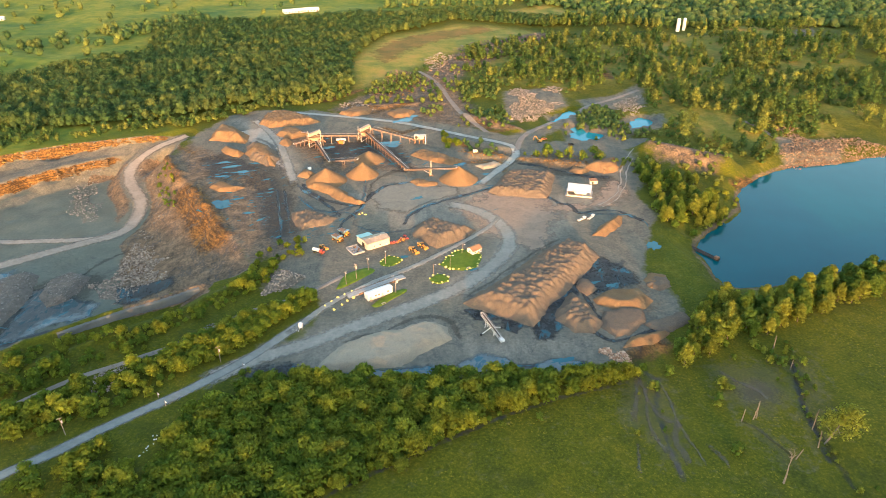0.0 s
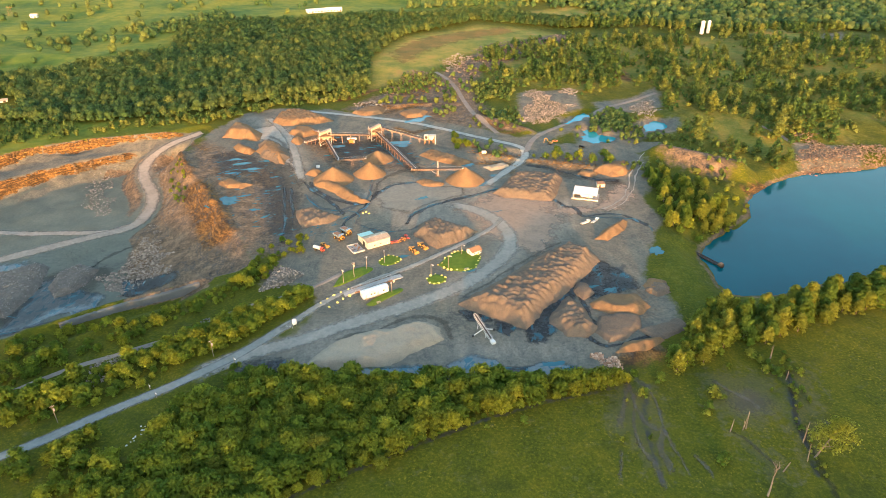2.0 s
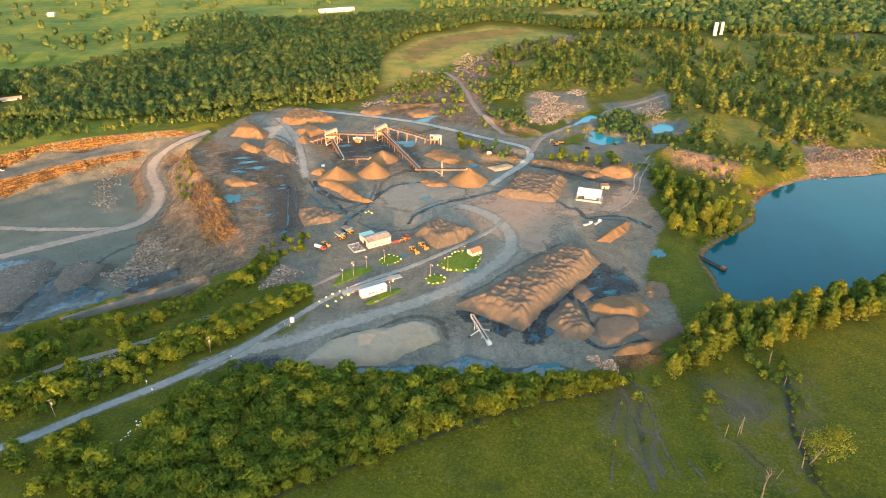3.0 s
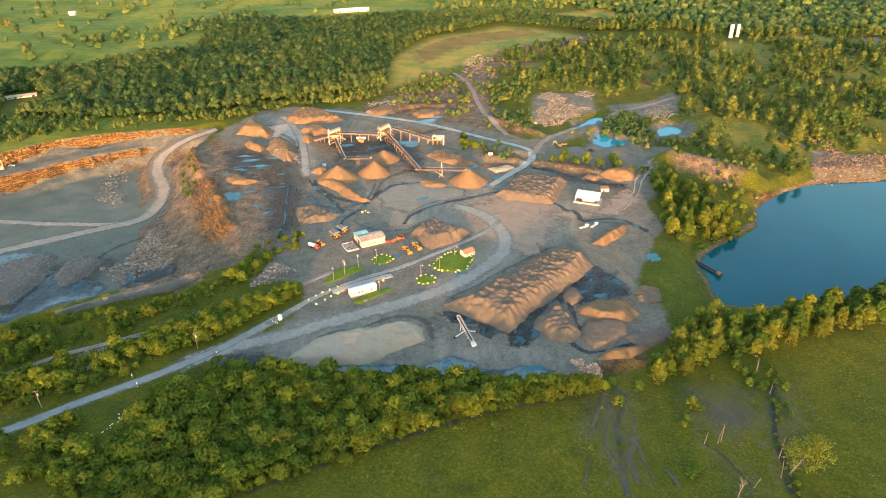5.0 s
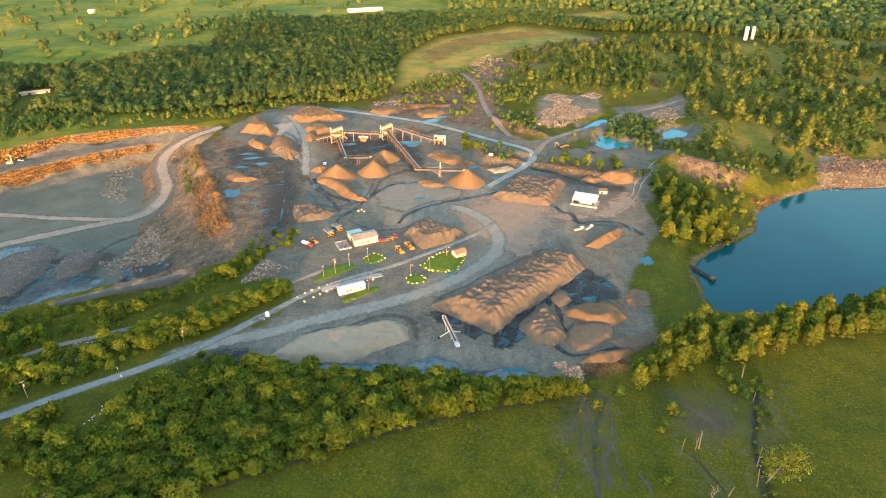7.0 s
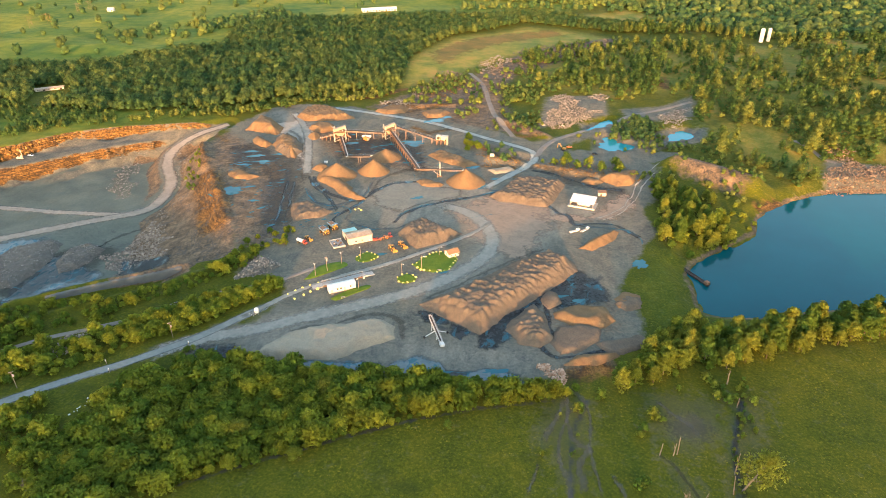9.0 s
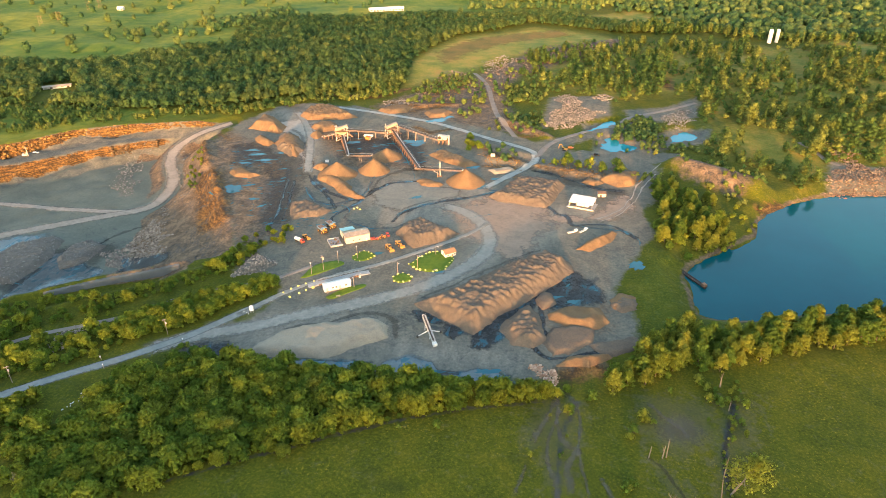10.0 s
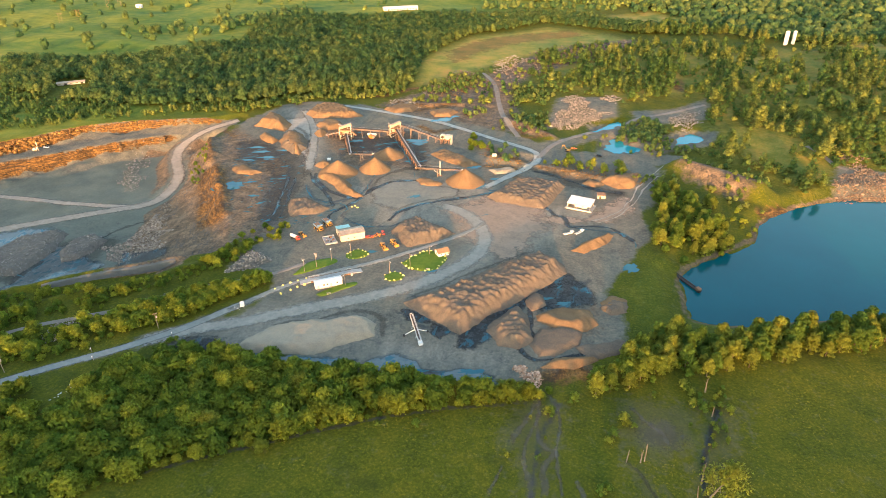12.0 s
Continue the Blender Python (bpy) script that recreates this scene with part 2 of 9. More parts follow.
DRY_WEEDS = film("brown dry weeds", (0.19, 0.115, 0.035), (0.31, 0.19, 0.065), None, 0.6, 0.95, 1.8, 0.5)
BARE_MUD = film("drying mud in grass", (0.062, 0.060, 0.048), (0.160, 0.146, 0.118), (0.05, 0.10, 0.12), 0.62, 0.8, 4.2, 0.5, 0.8)
HAUL = film("haul road dust", (0.215, 0.185, 0.150), (0.37, 0.315, 0.255), None, 0.6, 0.95, 0.7, 1.0)
YARD_ROAD = film("worn yard road", (0.185, 0.185, 0.165), (0.35, 0.332, 0.282), None, 0.6, 0.95, 0.9, 0.95)
ROAD = film("gravel road", (0.165, 0.182, 0.170), (0.275, 0.288, 0.262), None, 0.6, 0.92, 0.35, 1.0)
PLANT_ROAD = film("pale blue-grey gravel road", (0.225, 0.235, 0.215), (0.38, 0.378, 0.335), None, 0.6, 0.95, 0.6, 1.0)
TRACK = road_material("dirt track", (0.15, 0.13, 0.11), (0.28, 0.24, 0.20))
LAKE = water_material("lake water", (0.001, 0.072, 0.092), (0.001, 0.086, 0.108))
POND = water_material("pond water", (0.01, 0.22, 0.27), (0.015, 0.27, 0.32))
# blue base colour stands in for the reflected sky
PUDDLE = water_material("puddle water", (0.03, 0.115, 0.145), (0.06, 0.18, 0.21))
HEAP_TAN = heap("tan aggregate", (0.150, 0.098, 0.055), (0.210, 0.134, 0.072), (0.262, 0.166, 0.090))
HEAP_GREY = heap("grey aggregate", (0.255, 0.225, 0.172), (0.325, 0.282, 0.212), (0.38, 0.325, 0.24))
HEAP_DARK = heap("dark blasted stone", (0.075, 0.074, 0.066), (0.14, 0.134, 0.118), (0.22, 0.20, 0.17), 0.6)
HEAP_MIX = heap("mixed aggregate", (0.100, 0.088, 0.072), (0.150, 0.120, 0.091), (0.205, 0.152, 0.106))
ROCK_PALE = stone("pale quarry rock", (0.12, 0.10, 0.085), (0.36, 0.305, 0.245))
ROCK_GREY = stone("grey quarry rock", (0.09, 0.09, 0.085), (0.26, 0.245, 0.22))
ROCK_ORANGE = stone("orange weathered rock", (0.085, 0.050, 0.022), (0.29, 0.165, 0.052))
ROCK_BENCH = stone("brown bench rock", (0.060, 0.045, 0.030), (0.23, 0.145, 0.065))
ROCK_WARM = stone("brown weathered rock", (0.085, 0.060, 0.042), (0.29, 0.205, 0.135))
ROCK_SPALL = stone("orange and white spall", (0.34, 0.145, 0.065), (0.64, 0.46, 0.33))
# grey rock, darkened and blued: the cutting's shade is in the base colour
CUT_STONE = road_material("sawn grey rock", (0.085, 0.098, 0.104), (0.14, 0.152, 0.155))
YELLOW_ROCK = stone("painted yellow boulder", (0.55, 0.46, 0.11), (0.72, 0.62, 0.17))
WHITE_ROCK = stone("white stone", (0.40, 0.40, 0.39), (0.70, 0.70, 0.68))
LEAF_A = leaf("broad leaves", (0.112, 0.176, 0.024), (0.174, 0.232, 0.028), (0.262, 0.292, 0.034), False)
LEAF_B = leaf("light leaves", (0.105, 0.168, 0.028), (0.175, 0.230, 0.034), (0.275, 0.285, 0.044), False)
LEAF_NEAR = leaf("leaves of the wood", (0.112, 0.176, 0.024), (0.174, 0.232, 0.028), (0.262, 0.292, 0.034), True)
# raised darks and extra blue put distance haze into the leaf colour
LEAF_FAR = leaf("far leaves", (0.068, 0.128, 0.046), (0.108, 0.168, 0.052), (0.168, 0.206, 0.058), True)
LEAF_SUN = leaf("light far leaves", (0.080, 0.135, 0.036), (0.135, 0.184, 0.044), (0.212, 0.230, 0.054), True)
BARK = plain("bark", (0.17, 0.13, 0.10), 0.9, 0, 0.4, 2.0)
DEADWOOD = plain("dead wood", (0.20, 0.165, 0.125), 0.9, 0, 0.3, 2.0)
WHITE = plain("white paint", (0.68, 0.66, 0.62), 0.5, 0, 0.10, 0.8)
CREAM = plain("cream steel cladding", (0.55, 0.50, 0.40), 0.5, 0, 0.12, 0.8)
TAN_PAINT = plain("dusty tan paint", (0.40, 0.31, 0.22), 0.6, 0.0, 0.35, 1.0)
TAN_ROOF = plain("tan roof sheet", (0.42, 0.33, 0.24), 0.5, 0.2, 0.2, 0.5)
TEAL = plain("teal roof sheet", (0.30, 0.52, 0.50), 0.5, 0.1, 0.15, 0.8)
BROWN_ROOF = plain("brown shingles", (0.30, 0.17, 0.09), 0.85, 0, 0.3, 2.0)
DARK = plain("dark steel", (0.06, 0.055, 0.05), 0.6, 0.5, 0.3, 1.5)
RUST = plain("rusty steel", (0.30, 0.17, 0.10), 0.8, 0.3, 0.4, 1.2)
STEEL = plain("pale galvanised steel", (0.52, 0.47, 0.41), 0.5, 0.4, 0.2, 1.5)
TAN_STEEL = plain("tan weathered steel", (0.36, 0.25, 0.165), 0.65, 0.3, 0.3, 1.2)
BELT = plain("rubber belt", (0.075, 0.058, 0.048), 0.8, 0, 0.3, 1.5)
YELLOW = plain("machine yellow", (0.48, 0.25, 0.05), 0.5, 0, 0.25, 1.2)
RED = plain("red paint", (0.50, 0.08, 0.05), 0.5, 0, 0.2, 1.2)
ORANGE = plain("orange paint", (0.60, 0.20, 0.05), 0.5, 0, 0.2, 1.2)
TYRE = plain("tyre rubber", (0.03, 0.03, 0.03), 0.85, 0, 0.2, 2.0)
BLUE_BED = plain("blue grey dump bed", (0.24, 0.36, 0.42), 0.5, 0.3, 0.25, 1.0)
GLASS = plain("dark window glass", (0.03, 0.04, 0.05), 0.08, 0, 0.1, 1.0)
WOOD = plain("weathered pole wood", (0.26, 0.21, 0.16), 0.9, 0, 0.3, 3.0)
PALE_WOOD = plain("pale weathered boards", (0.46, 0.38, 0.27), 0.85, 0, 0.25, 2.5)
CONCRETE = plain("concrete", (0.36, 0.35, 0.33), 0.85, 0, 0.2, 1.0)

# ---- small builders ----
def mesh_of(name, verts, faces, mat, smooth=False):
    """A mesh from arrays; faces all have the same number of corners."""
    verts, faces = np.asarray(verts, np.float32), np.asarray(faces, np.int32)
    me = bpy.data.meshes.new(name)
    k = faces.shape[1]
    me.vertices.add(len(verts))
    me.vertices.foreach_set("co", verts.ravel())
    me.loops.add(faces.size)
    me.loops.foreach_set("vertex_index", faces.ravel())
    me.polygons.add(len(faces))
    me.polygons.foreach_set("loop_start", np.arange(0, faces.size, k, dtype=np.int32))
    me.polygons.foreach_set("use_smooth", np.full(len(faces), smooth))
    me.update(calc_edges=True)
    me.materials.append(mat)
    return me


def finish(bm, name, mat, smooth=False):
    me = bpy.data.meshes.new(name)
    bm.to_mesh(me)
    bm.free()
    me.materials.append(mat)
    if smooth:
        me.polygons.foreach_set("use_smooth", [True] * len(me.polygons))
    return me


def thing(name, label, category, m=None, group="", kind="", data=None):
    ob = tagged(new(name, data), label, category, group, kind)
    if m is not None:
        ob.matrix_world = m
    return ob


def part(name, bm, mat, parent, label="", smooth=False):
    me = bm if isinstance(bm, bpy.types.Mesh) else finish(bm, name, mat, smooth)
    ob = new(name, me)
    ob.parent = parent
    return tagged(ob, label)


def box(bm, size, at=(0, 0, 0), turn=0.0, bevel=0.0):
    """A box that stands on at (its base's middle)."""
    m = Matrix.Translation(Vector(at) + Vector((0, 0, size[2] / 2))) @ Matrix.Rotation(radians(turn), 4, 'Z') @ Matrix.Diagonal((*size, 1))
    g = bmesh.ops.create_cube(bm, size=1, matrix=m)
    if bevel:
        es = list({e for v in g["verts"] for e in v.link_edges})
        bmesh.ops.bevel(bm, geom=es, offset=bevel, segments=1, affect='EDGES')
    return bm


def tube(bm, a, b, r1, r2=None, seg=8):
    a, b = Vector(a), Vector(b)
    way = b - a
    m = Matrix.Translation((a + b) / 2) @ way.to_track_quat("Z", "Y").to_matrix().to_4x4()
    bmesh.ops.create_cone(bm, cap_ends=True, segments=seg, radius1=r1, radius2=r1 if r2 is None else r2, depth=way.length, matrix=m)
    return bm


def beam(bm, a, b, w, h):
    """A square bar from a to b, w wide and h deep."""
    a, b = Vector(a), Vector(b)
    way = b - a
    m = Matrix.Translation((a + b) / 2) @ way.to_track_quat("Y", "Z").to_matrix().to_4x4() @ Matrix.Diagonal((w, way.length, h, 1))
    bmesh.ops.create_cube(bm, size=1, matrix=m)
    return bm


def B():
    return bmesh.new()


# ---- the plan, in metres ----
def seg_dist(X, Y, line, closed=False):
    """Distance to a line of points, and how far along it (0 to n-1)."""
    best, along = np.full(X.shape, 1e9), np.zeros(X.shape)
    pts = list(line) + ([line[0]] if closed else [])
    for i, (p, q) in enumerate(zip(pts, pts[1:])):
        dx, dy = q[0] - p[0], q[1] - p[1]
        t = np.clip(((X - p[0]) * dx + (Y - p[1]) * dy) / (dx * dx + dy * dy), 0, 1)
        d = np.hypot(X - p[0] - t * dx, Y - p[1] - t * dy)
        along = np.where(d < best, i + t, along)
        best = np.minimum(best, d)
    return best, along


def inside(X, Y, poly):
    """Signed distance: positive within."""
    hit = np.zeros(X.shape, bool)
    for (x1, y1), (x2, y2) in zip(poly, poly[1:] + poly[:1]):
        if y1 != y2:
            hit ^= ((y1 > Y) != (y2 > Y)) & (X < (x2 - x1) * (Y - y1) / (y2 - y1) + x1)
    return np.where(hit, 1, -1) * seg_dist(X, Y, poly, True)[0]


def ease(v):
    v = np.clip(v, 0, 1)
    return v * v * (3 - 2 * v)


def soft_noise(X, Y, size, seed=0, octaves=3):
    """Value noise, about -1 to 1."""
    out, amp, rng = np.zeros(X.shape), 1.0, np.random.RandomState(seed)
    for _ in range(octaves):
        tab = rng.rand(64, 64) * 2 - 1
        u, v = X / size + rng.rand() * 50, Y / size + rng.rand() * 50
        i, j = np.floor(u).astype(int), np.floor(v).astype(int)
        a, b = ease(u - i), ease(v - j)
        g = lambda p, q: tab[p % 64, q % 64]
        out += amp * ((g(i, j) * (1 - a) + g(i + 1, j) * a) * (1 - b) + (g(i, j + 1) * (1 - a) + g(i + 1, j + 1) * a) * b)
        amp, size = amp * 0.5, size * 0.47
    return out


def curve(points, step=2.0):
    """A smooth line through the points (Catmull-Rom), of any dimension."""
    p = [np.array(v, float) for v in points]
    p = [2 * p[0] - p[1]] + p + [2 * p[-1] - p[-2]]
    out = []
    for a, b, c, d in zip(p, p[1:], p[2:], p[3:]):
        for s in np.arange(0, 1, 1 / max(2, int(np.linalg.norm(c - b) / step))):
            out.append(0.5 * (2 * b + (c - a) * s + (2 * a - 5 * b + 4 * c - d) * s ** 2 + (3 * b - a - 3 * c + d) * s ** 3))
    return np.array(out + [p[-2]])


YARD_AREA = [(-195.8, 467.2), (-188, 512.4), (-167.5, 539.5), (-117.5, 545.3), (-67.8, 526.4), (-15.9, 540.4), (1.9, 504.3), (47.8, 482.2), (81.5, 464.8), (126.6, 462.9), (161.1, 474.1), (136, 444.6), (128.8, 398.6), (124.7, 341.5), (121.7, 314.4), (112.8, 295.4), (106.1, 278.2), (113.3, 250.2), (111.4, 233.2), (96, 216.1), (74.9, 206.6), (56.9, 201.7), (32.6, 197.4), (-1.2, 197.5), (-24.1, 196.5), (-46.6, 193.8), (-65.7, 194), (-78, 194.7), (-72.8, 211.2), (-63.5, 227), (-55.9, 243.9), (-65.3, 255.3), (-84.7, 260.9), (-85.1, 277.8), (-76.4, 297.3), (-99.2, 282.1), (-141.3, 349.1), (-181.3, 402)]
PIT_DEEP, LAKE_TOP, POND_TOP = 20.0, -5.0, -2.5
PIT_NEAR = [(-255, 155), (-184.8, 212.5), (-152.3, 238.9), (-126.7, 255.9), (-103.7, 270.9), (-98, 279.2)]
PIT_CREST = [(-98.7, 280.9), (-116.9, 313), (-141.3, 349.1), (-172.7, 392.4), (-197.8, 432.1), (-199.9, 476.5)]
PIT_FAR = [(-204.8, 487.5), (-281, 461.4), (-314.9, 439.9), (-336.5, 406.3), (-372, 360), (-420, 300)]
PIT_RIM = PIT_NEAR + PIT_CREST[1:] + PIT_FAR + [(-460, 180)]
HAUL_WAY = [(-202, 483.7, -2), (-221.4, 463.9, -6), (-228.5, 440.8, -10.5), (-222.7, 419.9, -13.5), (-206.9, 397.1, -16.5), (-200.3, 378.1, -18.5), (-201.9, 354.5, -20), (-225.6, 335.4, -20), (-264.4, 304.7, -20), (-300, 275, -20)]
CUT_WALL = [(-176.0, 215.5), (-167.0, 223.0), (-154.5, 232.6), (-140.5, 243.5), (-128.5, 252.0), (-118.0, 260.0)]
LAKE_AREA = [(290.3, 433.9), (263.4, 427.8), (242.7, 423.5), (216.7, 406.7), (193.3, 381), (186.4, 367.6), (185.3, 357), (171.2, 342.6), (155, 327.4), (142.3, 313.4), (137.7, 299.9), (139.3, 284.9), (139.1, 274.7), (141.9, 267.7), (155.8, 267), (176, 274.2), (225.6, 290), (330, 335), (400, 400), (390, 450), (330, 447)]
POND_A = [(99.1, 482.1), (103.3, 500.1), (109.5, 506.8), (114.8, 495.2), (122.2, 491.3), (125.2, 483.8), (118.9, 476.2), (107.8, 472.7)]
POND_B = [(151.8, 501.0), (158.1, 524.2), (166.4, 529.5), (176.4, 525.5), (170.3, 511.0), (160.0, 503.0)]
POND_C = [(89.2, 520.3), (96.8, 533.0), (111.6, 547.0), (115.8, 540.8), (103.1, 527.3), (92.3, 516.5)]
BANKS = [(-145.0, 349.0, -123.0, 315.0, 8, 2.2), (-160.0, 375.0, -145.0, 349.1, 7, 2.6), (-198.0, 430.0, -176.0, 392.4, 8, 3.0), (150.9, 440.9, 192.9, 413.6, 17, 9), (56.2, 426.6, 117.6, 408.6, 7, 2.5), (18.4, 462.3, 46.1, 448.7, 9, 2), (20, 436.6, 44.3, 428.4, 7, 2.5), (-167, 200, -99.4, 260.8, 4.5, 1.2), (-67.6, 551.1, -3.4, 567.2, 8, 2), (19, 528.6, 61, 490.4, 8, 3)]
BARE_AREAS = [
    [(84.8, 528.6), (119.2, 548.1), (135.8, 499.1), (161.1, 533.0), (187.6, 530.2), (178.3, 497.5), (150.0, 481.4), (126.0, 458.1), (93.4, 456.6), (95.7, 487.8)],
    [(-63.0, 526.9), (-59.0, 560.8), (-21.5, 592.5), (5.4, 586.3), (23.4, 536.9), (61.0, 490.4), (1.9, 504.3)],
    [(57.3, 601.6), (110.6, 617.4), (110.3, 555.1), (52.2, 510.1)],
    [(121.8, 573.0), (186.6, 607.2), (183.0, 563.5), (126.9, 533.5)],
    [(257.8, 475.9), (302.3, 464.1), (283.1, 421.4), (238.7, 413.4)],
    [(47.9, 475.8), (102.3, 516.0), (129.7, 557.3), (190.3, 626.7), (189.9, 598.5), (131.5, 534.1), (60.5, 458.7)],
    [(462.1, 875.2), (496.4, 896.1), (465.8, 828.0), (444.2, 825.5)],
]
CLAY_SUN_LINES = [
    (3, (-34.9, 572.4), (-11.7, 584.3)),
    (4, (-60.6, 535.2), (-42.6, 554.0)),
    (2.5, (14.5, 456.9), (42.4, 428.2)),
    (2.5, (90.6, 418.2), (114.8, 416.0)),
    (4, (156.5, 698.3), (174.9, 698.0), (170.2, 654.1)),
    (2.5, (203.3, 761.1), (239.2, 762.4)),
    (4, (-84.3, 557.8), (-46.3, 545.1), (-19.6, 574.2)),
    (5, (193.2, 388.7), (207.2, 398.9)),
    (3, (117.6, 408.6), (56.2, 424.5)),
    (3, (19.1, 450.3), (46.3, 434.1)),
    (6, (164.0, 699.4), (171.4, 655.1)),
    (5, (-78.5, 609.6), (-103.6, 573.6), (-148.0, 577.9)),
    # pit crest bands: the orange sunlight on the upper slope, put in as clay colour
    (11, (-165.0, 375.0), (-148.0, 349.0), (-135.0, 325.0), (-128.0, 313.0)),
    (4, (-199.0, 432.0), (-176.0, 394.0)),
    (5, (497.9, 951.4), (529.7, 974.9)),
    (6, (79.5, 208.8), (91.4, 215.6)),
    (3, (-6.0, 434.1), (16.4, 422.2), (40.0, 421.5), (42.9, 405.0)),
    (3, (25.3, 514.6), (41.2, 488.5), (55.9, 494.7)),
    (4, (-46.7, 496.6), (-32.6, 484.3), (-19.0, 495.1)),
    (3, (-196.4, 451.9), (-182.4, 440.9)),
]
EARTH_AREAS = [
    [(-31.6, 563.9), (-24.6, 654.1), (20.8, 785.0), (73.1, 856.1), (135.4, 914.6), (145.0, 863.0), (70.0, 754.3), (23.6, 682.0), (1.3, 567.1)],
    [(-96.7, 544.3), (-74.9, 590.2), (-25.4, 628.1), (0.7, 652.9), (33.3, 527.2), (61.0, 490.4), (11.2, 503.9), (-62.7, 525.4)],
    [(-199.7, 422.3), (-190.7, 461.0), (-118.3, 398.8), (-83.0, 317.0), (-86.5, 289.8), (-101.6, 288.0), (-141.3, 349.1)],
    [(-126.4, 475.3), (-53.7, 477.0), (-17.4, 410.6), (-79.5, 403.4)],
    [(147.9, 446.0), (173.1, 454.5), (198.5, 421.0), (182.2, 400.4), (151.8, 425.4)],
    [(73.4, 256.9), (97.3, 262.2), (94.7, 241.5), (74.8, 239.1)],
    [(-18.9, 678.4), (-1.2, 680.5), (23.0, 544.9), (3.6, 542.7)],
]
WET_LINES = [
    (0.9, (32.7, 379.0), (11.2, 363.9), (-6.4, 354.7), (-20.2, 340.0), (-22.4, 327.3)),
    (0.8, (-51.6, 390.6), (-49.5, 375.3), (-50.2, 356.7), (-58.7, 343.2), (-68.9, 334.2)),
    (0.8, (-58.7, 343.2), (-51.2, 336.3), (-51.0, 326.4), (-39.2, 318.2)),
    (1.2, (-90.0, 364.6), (-77.2, 346.4), (-64.3, 342.5), (-51.0, 354.9)),
    (0.7, (23.4, 393.1), (27.8, 381.4), (33.7, 382.1)),
    (0.8, (-40.8, 320.4), (-31.3, 316.9), (-19.1, 320.6), (-8.0, 333.9)),
    (1.4, (16.5, 201.3), (32.4, 201.5), (57.0, 203.7)),
    (1.0, (18.8, 230.7), (41.1, 227.9), (43.4, 233.7)),
    (0.9, (84.8, 340.4), (110.2, 339.8), (117.7, 326.9)),
    (3, (-213.5, 239.8), (-189.9, 250.2), (-168.4, 266.2)),
    (1.0, (-115.5, 396.3), (-96.3, 344.1), (-91.1, 309.8)),
    (0.6, (-112.7, 396.6), (-95.3, 349.6), (-87.9, 310.1)),
    (0.8, (37.9, 267.0), (30.4, 256.1), (21.8, 251.9), (7.5, 253.4)),
    (0.6, (-47.0, 131.0), (-29.0, 143.0), (-4.0, 158.5), (20.0, 172.0), (44.0, 183.0), (72.0, 192.0)),
    (0.8, (84.6, 194.5), (78.6, 176.1), (78.4, 146.6)),
    (0.8, (142.1, 204.6), (134.6, 182.8), (129.8, 152.3)),
]
WET_AREAS = [
    [(41.1, 227.4), (48.2, 239.3), (63.8, 259.5), (67.6, 267.8), (79.3, 281.7), (94.6, 287.1), (93.8, 267.6), (72.2, 254.2), (65.5, 258.7), (50.0, 228.4), (46.6, 222.7)],
    [(27.6, 234.0), (32.7, 232.4), (32.5, 227.4), (28.0, 229.6)],
    [(6.7, 239.4), (14.4, 239.4), (18.6, 232.1), (9.8, 235.4)],
    [(-94.8, 455.3), (-68.2, 466.9), (-49.3, 460.6), (-23.2, 403.8), (-43.6, 429.7), (-74.0, 418.8)],
    [(-59.0, 451.3), (-40.8, 461.6), (-21.1, 425.0), (-19.7, 397.6), (-41.0, 415.5)],
    [(-228.6, 259.0), (-224.0, 289.4), (-210.3, 284.7), (-203.3, 251.2), (-211.7, 237.6)],
    [(-176.2, 433.5), (-139.9, 429.8), (-124.1, 409.2), (-147.5, 392.5), (-160.6, 397.9)],
    [(-125.0, 375.6), (-107.4, 384.0), (-81.0, 310.9), (-89.0, 292.4), (-106.9, 322.2)],
    [(-116.9, 373.5), (-105.4, 381.1), (-90.0, 364.6), (-90.0, 342.1), (-103.6, 340.5)],
]
MUD_AREAS = [
    [(70.0, 191.9), (77.9, 195.9), (79.4, 175.2), (79.1, 152.5), (74.3, 149.7), (71.3, 163.8), (64.2, 170.9)],
    [(108.9, 202.3), (124.4, 200.7), (130.1, 191.9), (122.8, 174.3), (106.5, 178.0)],
    [(69.6, 192.7), (86.7, 194.8), (86.6, 177.1), (79.5, 148.9), (71.8, 164.7)],
    [(107.1, 203.7), (134.6, 203.7), (132.6, 182.6), (116.0, 170.0), (105.7, 185.0)],
    [(137.9, 200.9), (153.0, 209.1), (144.6, 184.0), (128.7, 157.1), (127.5, 171.3)],
    [(108.8, 171.7), (119.7, 163.0), (123.6, 151.6), (112.9, 150.3)],
]
MEADOW_AREAS = [
    [(101.1, 275.0), (118.7, 314.1), (131.3, 381.2), (148.8, 330.6), (136.0, 292.6), (136.2, 248.6), (123.7, 230.7), (111.3, 239.3)],
    [(-560.0, 600.0), (-430.0, 640.0), (-345.0, 760.0), (-390.0, 900.0), (-250.0, 1000.0), (-120.0, 1050.0), (60.0, 1080.0), (200.0, 1300.0), (100.0, 1800.0), (-1800.0, 1800.0), (-1500.0, 700.0)],
    [(-470.0, 480.0), (-366.6, 488.1), (-326.1, 504.2), (-280.7, 507.8), (-243.7, 494.0), (-219.5, 496.7), (-263.0, 476.1), (-295.2, 456.1), (-312.1, 441.7), (-324.5, 423.3), (-380.0, 365.0), (-470.0, 330.0)],
]
